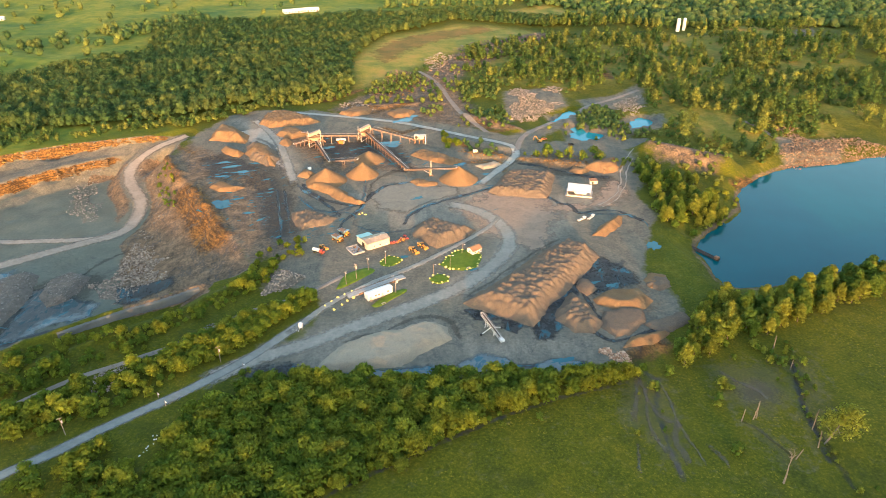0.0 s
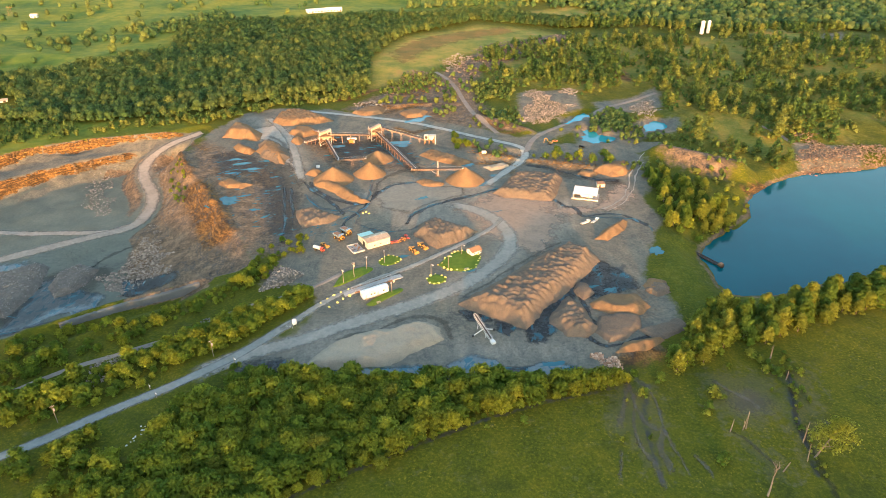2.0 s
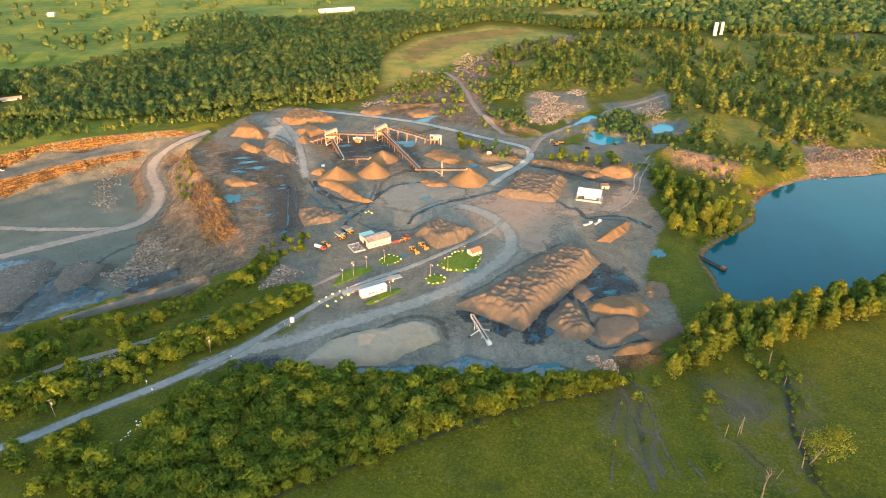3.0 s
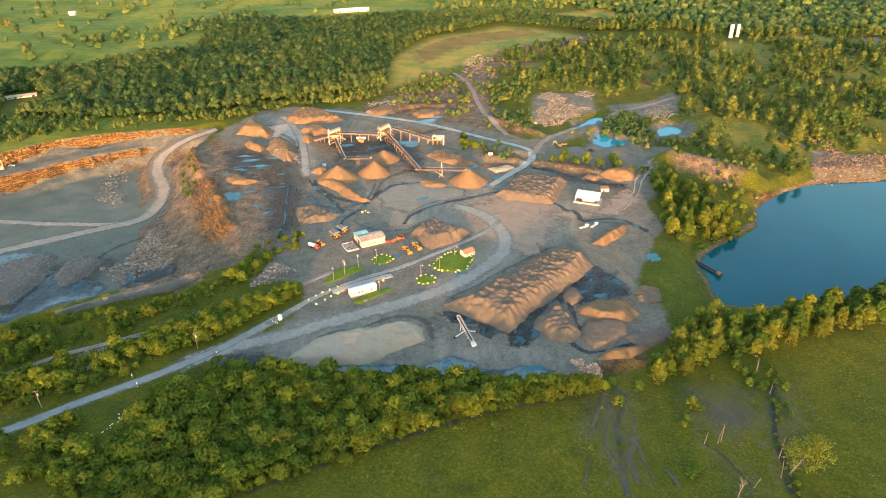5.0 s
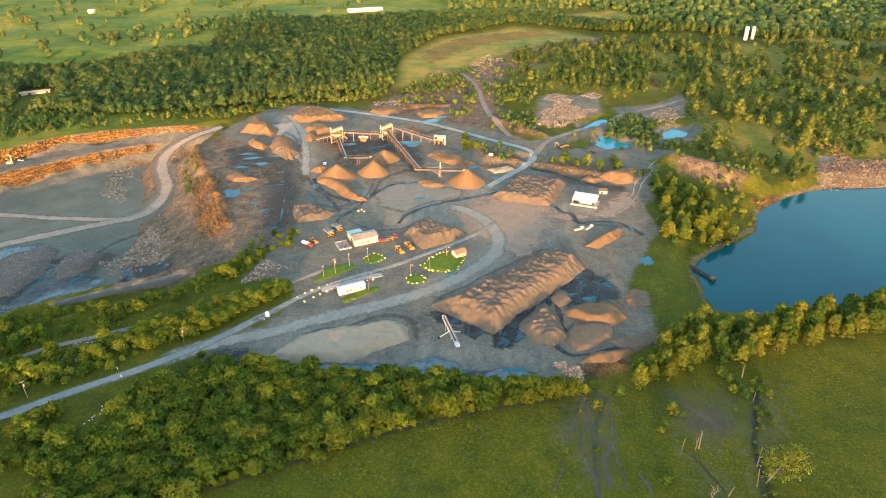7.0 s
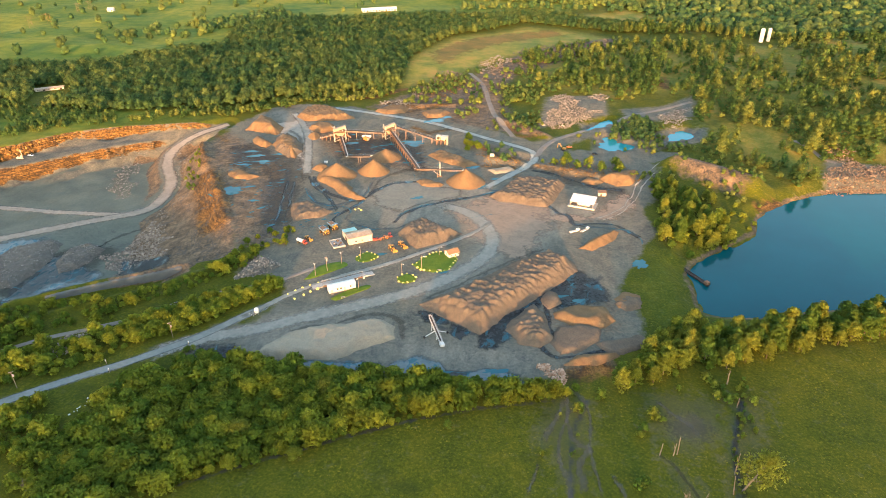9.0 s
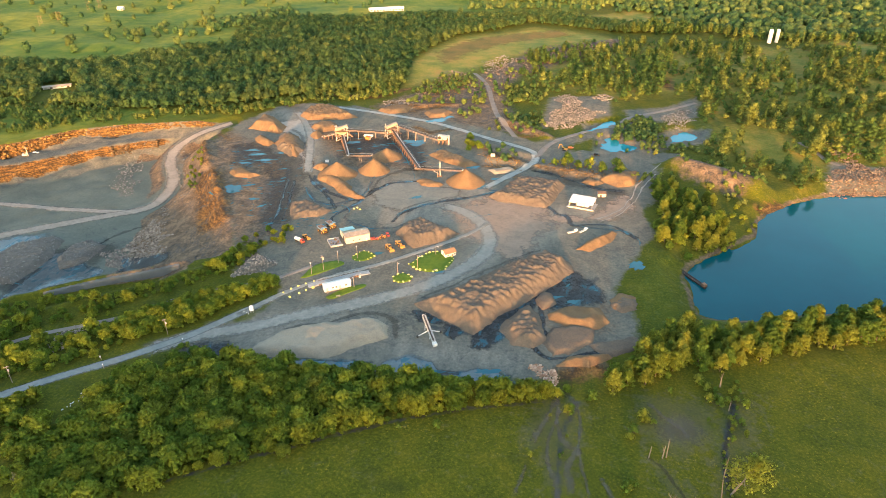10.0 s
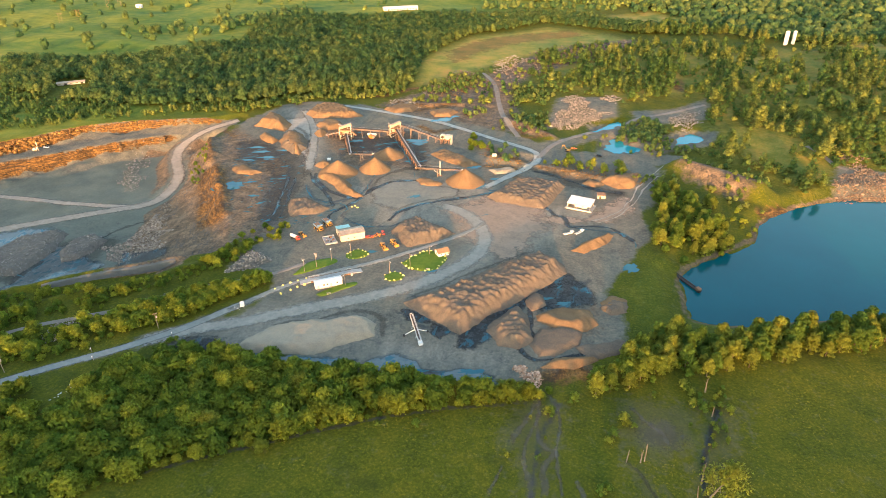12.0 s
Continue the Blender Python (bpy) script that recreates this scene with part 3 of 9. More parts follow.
DRY_AREAS = [
    [(-79.7, 615.6), (-100.6, 693.9), (-96.6, 779.3), (-66.6, 868.6), (20.0, 946.9), (98.3, 938.7), (140.3, 892.0), (65.7, 830.2), (-0.2, 760.1), (-41.1, 664.0)],
    [(104.6, 1081.9), (170.4, 1128.3), (234.7, 1080.3), (183.4, 1010.1), (128.4, 1042.8)],
    [(369.6, 899.4), (457.3, 966.7), (522.6, 954.2), (427.6, 838.9)],
    [(258.6, 735.0), (309.2, 767.2), (314.7, 693.5), (246.1, 643.0)],
    [(226.6, 816.1), (291.2, 839.3), (277.9, 763.6), (226.6, 752.3)],
]
DUST_LINES = [
    (9, (9.0, 261.5), (32.3, 285.9), (37.1, 310.8), (22.9, 336.7)),
    (10, (22.9, 336.7), (59.0, 348.5), (86.2, 359.5)),
    (6, (-168.8, 514.6), (-124.3, 468.7), (-102.8, 400.6)),
    (7, (-50.6, 364.1), (3.1, 366.1), (23.7, 377.2)),
]
DUST_AREAS = [
    [(-54.4, 367.3), (-29.1, 389.1), (23.6, 386.9), (40.2, 347.1), (18.4, 329.3), (-23.3, 323.7)],
    [(29.7, 353.5), (60.1, 365.7), (76.3, 337.2), (60.3, 308.2), (41.9, 312.1)],
    [(8.1, 348.4), (38.8, 373.9), (57.4, 354.3), (65.7, 335.3), (45.0, 302.0), (21.5, 320.8)],
    [(-45.4, 385.0), (-7.0, 377.3), (17.7, 371.4), (-22.8, 355.5)],
    [(-57.7, 225.5), (-8.4, 235.7), (0.8, 212.2), (-34.6, 200.6), (-55.3, 198.1)],
    [(-146.7, 494.6), (-128.4, 487.1), (-115.4, 436.6), (-128.8, 459.9)],
    [(4.3, 220.4), (33.6, 218.0), (61.8, 217.6), (57.1, 209.7), (11.2, 206.0)],
]
ROAD_WAY = [(-190.0, 110.0), (-168.0, 128.5), (-146.1, 146.5), (-138.1, 153.0), (-124.4, 164.9), (-109.2, 177.2), (-93.5, 191.7), (-80.5, 205.6), (-65.9, 226.3), (-57.0, 239.1)]
LOOP_WAY = [(-98.0, 187.0), (-86.0, 199.0), (-74.0, 207.9), (-59.2, 215.3), (-33.6, 231.9), (-10.3, 246.0), (9.0, 261.5), (24.1, 279.3), (34.6, 297.9), (35.9, 317.2), (27.9, 335.9), (13.5, 349.4), (-6.2, 355.1)]
PLANT_WAY = [(20.1, 376.8), (37.1, 406.9), (50.3, 429.1), (53, 446.1), (45.9, 460.6), (12.8, 480.8), (-11, 495.7), (-41.2, 512.5), (-87.7, 527.2), (-136.5, 539.7)]
BACK_WAY = [(34.6, 487.3), (16.2, 536.1), (6, 577.2), (-6.4, 634.6), (-24.8, 677.7)]
FARM_WAY = [(-163.4, 173), (-159.5, 180.3), (-144.6, 194.1), (-125.9, 204.9), (-107.9, 219.5), (-89.7, 238.5), (-67.2, 252.5), (-49.8, 270.5)]
POND_WAY = [(52.2, 440.3), (63, 477.5), (83.6, 503.9), (108.2, 531.4), (140.5, 566.8), (186.6, 607.2)]
STOCKPILES = [
    ('low smooth plateau of grey-brown fines', HEAP_MIX, [(69.8, 228.2), (72.9, 240.2), (82.7, 244.4), (91.0, 241.1), (91.0, 230.8), (80.7, 221.7), (73.5, 219.0)], 1.5, 0.1),
    ('small rounded grey heap beside the dark pool', HEAP_MIX, [(64.4, 260.7), (67.4, 268.5), (72.7, 268.1), (74.1, 259.4), (68.0, 253.0)], 1.8, 0.2),
    ('low reddish heap at the grass edge', HEAP_TAN, [(97.9, 267.1), (104.1, 273.9), (111.2, 271.2), (108.8, 261.1), (100.9, 260.2)], 1.5, 0.5),
    ('long flat-topped tan stockpile tipped in rows of heaps', HEAP_MIX, [(8.7, 246.4), (16.8, 240.5), (39.6, 227.9), (48.7, 242.5), (64.5, 263.1), (82.2, 289.5), (80.2, 298.5), (66.0, 307.8), (49.5, 292.5), (27.8, 266.3)], 5.8, 1.25),
    ('dark tan stockpile of tipped heaps', HEAP_MIX, [(50.0, 233.9), (51.6, 240.3), (61.1, 256.6), (67.6, 247.5), (71.2, 230.9), (65.8, 223.4), (56.4, 223.9)], 4.0, 1.3),
    ('square tan stockpile tipped in heaps', HEAP_MIX, [(-18.4, 314.3), (-15.6, 325.7), (-7.0, 334.0), (19.1, 319.6), (13.9, 311.9), (-3.1, 299.2), (-7.8, 303.3)], 4.5, 1.0),
    ('grey tan stockpile with an orange front face', HEAP_MIX, [(28.3, 371.6), (34.4, 365.5), (64.3, 361.9), (68.7, 372.9), (75.4, 398.0), (72.7, 404.0), (49.1, 407.0), (40.5, 398.3)], 4.0, 1.2),
    ('low pale sand fan beside the truck road', HEAP_GREY, [(-53.2, 197.6), (-40.0, 218.4), (-7.7, 231.9), (2.6, 228.4), (3.2, 219.5), (-16.1, 202.0), (-42.9, 196.7)], 3.0, 0.35),
    ('small tan ridge of crushed stone', HEAP_TAN, [(82.2, 313.2), (89.6, 325.0), (101.2, 337.8), (106.3, 336.5), (101.1, 324.1), (89.4, 312.0)], 3.5, 0.9),
    ('low reddish heap with a dug-out top', HEAP_TAN, [(70.0, 250.8), (82.0, 259.1), (94.9, 259.0), (98.2, 248.2), (90.2, 239.8), (78.9, 241.3), (70.9, 246.1)], 3.0, 1.0),
    ('flat brown stockpile with tipped rows', HEAP_MIX, [(-88.2, 331.9), (-89.5, 340.6), (-82.2, 347.4), (-61.8, 335.0), (-67.5, 325.4), (-80.9, 318.0)], 2.5, 0.9),
    ('tan ridge running out from a cone heap', HEAP_TAN, [(-88.4, 380.0), (-73.9, 368.8), (-62.4, 357.5), (-52.7, 352.0), (-47.5, 355.3), (-57.1, 365.5), (-67.6, 378.0), (-79.0, 387.4)], 3.2, 0.5),
    ("tan hillside heap at the plant's edge", HEAP_TAN, [(-179.1, 467.2), (-182.8, 493.2), (-172.6, 500.4), (-150.8, 477.8), (-148.4, 459.2), (-167.9, 464.0)], 6.0, 0.6),
    ('grey tan heap beside the white truck track', HEAP_TAN, [(-143.9, 438.8), (-145.2, 458.7), (-131.9, 456.9), (-118.0, 432.4), (-116.0, 413.8), (-131.8, 423.1)], 4.5, 0.8),
    ('small tan heap among puddles', HEAP_TAN, [(-164.4, 446.3), (-163.4, 456.6), (-143.6, 439.7), (-145.4, 430.7), (-158.7, 437.1)], 3.5, 0.5),
    ('low tan heap beside blue puddles', HEAP_TAN, [(-150.8, 380.2), (-146.9, 387.9), (-128.4, 379.0), (-133.6, 371.5), (-143.0, 372.2)], 2.2, 0.3),
    ('tan heaps near the upper road', HEAP_TAN, [(-150.6, 506.1), (-151.7, 527.0), (-143.0, 539.0), (-126.3, 534.3), (-100.4, 511.9), (-113.9, 502.3), (-141.1, 497.2)], 4.0, 1.6),
    ('tan heap beside the feed conveyor', HEAP_TAN, [(-130.6, 479.3), (-127.6, 494.8), (-114.6, 493.4), (-104.2, 478.7), (-116.4, 468.3)], 3.0, 0.8),
    ("grey tan heap at the plant's outer edge", HEAP_MIX, [(-146.7, 453.5), (-141.3, 465.4), (-123.7, 446.1), (-115.8, 427.3), (-122.2, 414.6), (-137.3, 427.8)], 4.0, 0.8),
    ('brown heap under the crusher', HEAP_TAN, [(-24.6, 435.7), (-16.0, 448.3), (1.8, 437.2), (15.0, 423.5), (6.4, 416.8), (-10.3, 424.1)], 2.5, 1.0),
    ("low earth heap by the yard's far edge", HEAP_TAN, [(75.4, 213.7), (80.6, 221.0), (97.5, 226.8), (99.3, 223.2), (89.1, 215.3)], 2.0, 0.8),
    ('low brown heap beside the stacker', HEAP_TAN, [(-23.2, 387.6), (-16.5, 392.8), (-1.9, 385.8), (-4.8, 379.4), (-17.2, 380.3)], 1.6, 0.5),
    ('orange heap by the settling pool', HEAP_TAN, [(-48.3, 534.7), (-38.5, 546.7), (-24.4, 539.6), (-27.6, 526.5), (-41.4, 521.8)], 2.5, 0.8),
    ('orange earth heap below the spoil rocks', HEAP_TAN, [(-89.4, 534.2), (-78.4, 553.3), (-61.8, 546.2), (-62.7, 533.0), (-77.5, 524.9)], 2.5, 0.8),
    ('small cone heap beside the plant', HEAP_TAN, [(-97.2, 397.8), (-94.9, 407.7), (-86.2, 401.8), (-88.5, 393.5)], 3.0, 0.1),
    ('small cone heap at a side conveyor', HEAP_TAN, [(-124.8, 458.6), (-122.4, 473.0), (-113.5, 463.4), (-114.8, 453.0)], 3.5, 0.1),
    ('grey fan of crushed stone by the jetty road', HEAP_MIX, [(98.4, 262.6), (103.5, 271.4), (111.1, 269.6), (110.9, 260.9), (103.1, 256.9)], 2.0, 0.7),
    ("long low earth bank along the yard's foot", HEAP_MIX, [(88.6, 230.5), (108.9, 239.0), (111.4, 233.2), (94.5, 221.5)], 1.2, 0.3),
    ('brown earth mound at the end of the stone bank', HEAP_TAN, [(96.3, 410.1), (104.3, 420.6), (123.4, 433.1), (119.0, 404.2), (108.6, 400.8)], 2.8, 0.9),
    ('small tan heap under the stone bank', HEAP_TAN, [(86.0, 405.0), (90.0, 412.0), (99.0, 407.0), (95.0, 399.5)], 2.0, 0.3),
    ('grey low bank beside the loop road', HEAP_GREY, [(22.1, 415.9), (37.3, 423.2), (42.6, 416.9), (27.6, 408.4)], 1.5, 0.4),
]
CONES = [
    ('tall cone of tan crushed stone', HEAP_TAN, -76.7, 389.4, 13.5, 9.5),
    ('bright tan cone of crushed stone', HEAP_TAN, -54.0, 400.1, 11, 9),
    ("sharp tan cone under the stacker's tip", HEAP_TAN, 10.4, 392.3, 13, 9.5),
    ('grey cone with a tan side', HEAP_TAN, -52.4, 427.4, 11.5, 7),
]
RUBBLE = [
    ('long band of pale boulders along the foot of the pit slope', ROCK_PALE, [(-179.1, 281.0), (-185.8, 303.7), (-178.1, 320.2), (-185.1, 348.6), (-174.6, 341.1), (-163.4, 311.3), (-153.5, 297.7), (-155.8, 284.6), (-170.2, 277.4)], 900, 0.72, 1.0),
    ('scattered pinkish spoil rocks among bushes', ROCK_WARM, [(-20.7, 611.9), (-7.6, 703.7), (21.1, 775.8), (72.8, 845.5), (127.2, 905.9), (137.8, 862.3), (70.5, 771.7), (23.3, 694.2), (-0.5, 594.3)], 800, 1.15, 0.8),
    ('pale rocks and orange earth below the track', ROCK_ORANGE, [(-51.8, 579.9), (-53.2, 629.4), (-31.5, 664.9), (-22.6, 632.4), (-35.1, 572.4)], 300, 1.0, 0.6),
    ('loose boulders strewn down from the hill track', ROCK_WARM, [(262.7, 508.1), (272.9, 505.4), (280.8, 485.3), (279.2, 461.4), (263.3, 459.5), (265.0, 480.8)], 300, 0.9, 0.6),
    ('heap of mixed rocks under the spoil scar', ROCK_PALE, [(93.8, 602.5), (106.7, 623.2), (117.4, 614.5), (108.0, 592.3)], 160, 1.1, 0.8),
    ('field of pale broken quarry blocks', ROCK_PALE, [(51.3, 518.1), (57.4, 547.7), (68.4, 571.1), (58.7, 598.3), (75.4, 616.7), (85.8, 593.3), (88.4, 572.8), (103.1, 564.1), (95.4, 541.8), (79.0, 520.2), (65.4, 510.7)], 2000, 0.8, 1.2),
    ('grey rubble spread beside the pond', ROCK_GREY, [(150.8, 559.8), (165.2, 583.0), (182.9, 587.8), (175.3, 549.0), (167.3, 534.7), (153.6, 534.7)], 760, 0.85, 0.8),
    ('broad bank of orange-grey boulders along the lake', ROCK_WARM, [(263.0, 501.5), (270.0, 495.4), (281.1, 480.3), (280.7, 464.9), (320.2, 478.7), (330.3, 446.6), (290.3, 433.6), (267.1, 427.6), (251.3, 420.6), (240.6, 421.4), (260.4, 463.3), (270.7, 475.8)], 2700, 0.85, 1.3),
    ('pale rubble along the dirt track', ROCK_WARM, [(-70.6, 596.5), (-62.1, 628.2), (-50.1, 687.1), (-33.7, 676.7), (-42.6, 630.4), (-63.0, 583.9)], 598, 0.99, 1.0),
    ('scattered pale rocks on the spoil field', ROCK_PALE, [(-21.0, 734.9), (-4.2, 771.4), (13.1, 755.8), (-2.0, 692.6), (-14.1, 691.2)], 390, 1.12, 1.0),
    ('grey and pink spoil rocks along the far field', ROCK_WARM, [(11.4, 791.6), (44.7, 841.5), (95.2, 868.4), (141.3, 903.5), (144.1, 856.2), (65.2, 791.5), (25.8, 763.0)], 758, 1.24, 0.8),
    ("heap of pale blocks under the wood's edge", ROCK_PALE, [(-90.5, 562.4), (-76.6, 571.3), (-62.5, 565.7), (-59.8, 541.9), (-80.4, 539.5)], 390, 0.87, 1.5),
    ('tumbled grey rocks at the foot of the pit slope', ROCK_PALE, [(-187.6, 293.8), (-184.8, 304.1), (-183.5, 320.3), (-185.5, 339.3), (-177.8, 336.2), (-168.1, 315.4), (-156.9, 307.4), (-156.7, 299.3), (-147.2, 288.8), (-164.4, 291.5), (-174.0, 294.6), (-178.6, 289.4), (-169.8, 276.4), (-172.9, 271.6), (-179.4, 279.4)], 1000, 0.85, 1.2),
    ('loose rock spill on the pit slope', ROCK_GREY, [(-267.9, 438.9), (-252.2, 449.1), (-254.8, 439.2), (-250.4, 424.5), (-236.2, 391.4), (-224.2, 369.8), (-232.5, 369.0), (-257.0, 395.8), (-265.0, 411.0), (-269.7, 431.4)], 620, 0.75, 0.8),
    ('grey heap of blasted stone on the pit floor', ROCK_GREY, [(-252.1, 272.2), (-250.0, 292.7), (-242.0, 298.7), (-232.4, 306.9), (-224.0, 302.4), (-217.4, 279.3), (-218.1, 262.3), (-217.3, 252.8), (-236.6, 248.7)], 1500, 0.55, 4.0),
    ('low heap of grey crushed rock in the pit', ROCK_GREY, [(-213.8, 282.6), (-215.5, 296.5), (-208.6, 306.8), (-195.1, 300.9), (-193.6, 288.5), (-195.9, 277.2), (-203.8, 271.3)], 800, 0.5, 3.4),
    ('pile of pale tan boulders among bushes', ROCK_PALE, [(-85.6, 253.3), (-85.7, 267.1), (-82.5, 275.8), (-76.5, 274.5), (-67.6, 269.4), (-72.8, 261.0), (-79.7, 257.0)], 420, 0.8, 2.6),
    ('row of pale boulders in the rough grass', ROCK_PALE, [(-139.2, 188.1), (-138.7, 194.8), (-132.8, 199.3), (-123.5, 205.2), (-120.1, 201.6), (-129.2, 193.7), (-131.2, 187.2)], 322, 0.62, 0.6),
    ('line of loose stones along the haul road', ROCK_GREY, [(-216.0, 438.0), (-200.5, 407.6), (-181.0, 370.8), (-174.0, 353.5), (-178.0, 343.8), (-184.0, 329.6), (-187.5, 331.0), (-183.0, 346.0), (-180.5, 354.5), (-186.5, 371.8), (-207.0, 408.6), (-222.0, 437.0)], 260, 0.6, 0.2),
    ('small tip of brown rocks and one pale boulder', ROCK_WARM, [(-61.5, 196.2), (-59.9, 202.8), (-56.3, 205.9), (-54.6, 201.6), (-57.0, 194.9)], 60, 0.7, 0.3),
    ('grey boulders beside the farm track', ROCK_GREY, [(-119.7, 209.7), (-114.3, 216.6), (-100.6, 229.3), (-97.7, 226.0), (-107.9, 214.4), (-115.5, 206.9)], 252, 0.56, 0.5),
    ("heap of orange and white rubble at the yard's edge", ROCK_SPALL, [(68.8, 209.3), (75.4, 213.0), (79.0, 203.6), (76.4, 198.7), (71.7, 198.8)], 330, 0.75, 1.0),
    ("loose stones along the pit's near edge", ROCK_PALE, [(-179.7, 282.2), (-177.5, 289.8), (-165.5, 275.0), (-166.8, 263.6)], 229, 0.62, 0.5),
    ('rubble bank under the plant road', ROCK_ORANGE, [(15.0, 449.8), (46.2, 439.6), (42.6, 417.7), (20.8, 423.5)], 390, 0.68, 0.5),
    ('stone bank beside the pond track', ROCK_ORANGE, [(56.2, 435.3), (121.3, 437.5), (119.1, 411.6), (75.1, 413.4)], 505, 0.62, 0.5),
]
ISLANDS = [('grass island ringed by yellow boulders', [(-2.3, 281.8), (3.6, 293.0), (10.5, 298.1), (20.0, 293.2), (19.3, 284.3), (14.3, 276.5), (4.2, 276.9)], 24), ('small round grass island with yellow boulders', [(-6.7, 269.1), (-2.4, 272.8), (2.8, 270.2), (2.3, 265.9), (-2.4, 263.3), (-6.2, 266.0)], 9), ('oval grass island with yellow boulders', [(-33.0, 283.9), (-29.3, 290.4), (-22.1, 289.4), (-21.9, 284.1), (-27.0, 280.0), (-31.6, 280.6)], 11), ('mown grass wedge between two gravel roads', [(-51.9, 257.9), (-48.6, 271.8), (-38.6, 278.6), (-34.1, 275.7), (-40.3, 267.8), (-48.2, 259.9)], 0), ('grass plot beside the office trailer', [(-33.6, 244.2), (-27.9, 252.1), (-18.4, 259.3), (-17.3, 256.4), (-23.4, 250.2), (-29.9, 243.2)], 0)]
NEAR_WOOD = [(-72.0, 191.0), (-47.0, 192.0), (-1.0, 194.0), (44.0, 195.0), (72.0, 197.0), (80.0, 199.0), (72.0, 193.0), (44.0, 184.5), (20.0, 173.5), (-4.0, 160.0), (-29.0, 145.0), (-47.0, 132.0), (-66.0, 115.0), (-80.0, 104.0), (-93.2, 134.3), (-94.6, 145.8), (-94.7, 161.9), (-92.4, 175.0), (-80.6, 180.3)]
SCRUB = [(-161.7, 165.1), (-158.3, 178.7), (-120.4, 208.8), (-88.3, 235.3), (-64.8, 253.8), (-56.5, 258.9), (-67.5, 237.8), (-81.0, 218.5), (-93.6, 206.8), (-108.9, 184.6), (-122.9, 172.9), (-144.4, 161.0)]
SCRUB_BACK = [(-171.7, 177.1), (-171.4, 195.5), (-144.2, 213.0), (-106.2, 238.0), (-83.1, 272.2), (-74.4, 300.8), (-68.7, 298.2), (-84.7, 260.9), (-105.5, 231.0), (-134.5, 198.0), (-160.8, 181.9)]
LAKE_BELT = [(89.3, 198.3), (111.9, 229.3), (120.0, 246.7), (139.4, 246.8), (168.9, 256.9), (217.9, 276.5), (236.9, 278.8), (229.6, 264.1), (207.3, 252.8), (174.3, 238.7), (142.3, 223.5), (117.7, 213.4), (100.6, 202.9)]
POINT_WOOD = [(132.2, 408.4), (152.6, 410.8), (164.6, 385.2), (186.7, 379.4), (185.9, 359.7), (161.2, 332.0), (145.8, 317.3), (125.8, 321.3), (127.2, 356.6)]
HILL_WOOD = [(176.0, 517.5), (231.0, 585.7), (284.5, 575.3), (321.9, 507.8), (302.3, 464.1), (272.5, 483.5), (245.4, 441.5), (223.1, 419.0), (210.0, 447.9), (172.9, 471.8)]
RIGHT_WOOD = [(113.4, 589.6), (29.1, 660.6), (1.5, 732.0), (45.2, 780.1), (167.6, 876.6), (307.1, 874.7), (465.8, 828.0), (490.4, 787.9), (346.1, 498.1), (328.1, 521.5), (290.5, 592.6), (235.8, 603.8), (177.5, 524.7), (191.1, 617.1), (165.3, 633.7)]
POND_WOOD = [(122.2, 533.0), (151.4, 544.0), (154.7, 522.1), (149.0, 487.6), (129.6, 485.3), (123.4, 504.4)]
LEFT_WOOD = [(-470.0, 520.0), (-325.0, 492.0), (-228.0, 520.0), (-150.0, 582.0), (-86.0, 610.0), (-104.0, 720.0), (-84.0, 868.0), (15.0, 985.0), (170.0, 960.0), (190.0, 990.0), (60.0, 1050.0), (-150.0, 1000.0), (-300.0, 960.0), (-380.0, 890.0), (-345.0, 755.0), (-440.0, 645.0), (-560.0, 620.0)]
FAR_WOOD = [(190.0, 1000.0), (330.0, 925.0), (520.0, 900.0), (800.0, 960.0), (860.0, 1380.0), (250.0, 1400.0), (210.0, 1250.0), (120.0, 1090.0)]
MID_BUSH = [(-5.1, 482.7), (3.7, 483.7), (12.6, 453.1), (2.5, 448.3)]
PIT_WAY = [(-317.0, 340.9), (-293.5, 342.0), (-253.8, 342.5), (-216.7, 346.1), (-204.2, 355.0)]
BARN_CLEAR = [(-420.5, 517.1), (-447.2, 559.0), (-418.6, 576.5), (-381.5, 536.0)]
SCALE_WAY = [(-70.8, 218.8), (-64.0, 228.2), (-53.5, 245.2), (-36.2, 262.9), (-16.5, 278.9), (-1.1, 293.7), (18.2, 313.8), (29.3, 328.8), (34.2, 341.8)]
YARD_WAY = [(-161.9, 523.5), (-140.3, 492.1), (-124.5, 462.1), (-111.1, 426.9), (-102.4, 400.7), (-94.8, 381.7)]
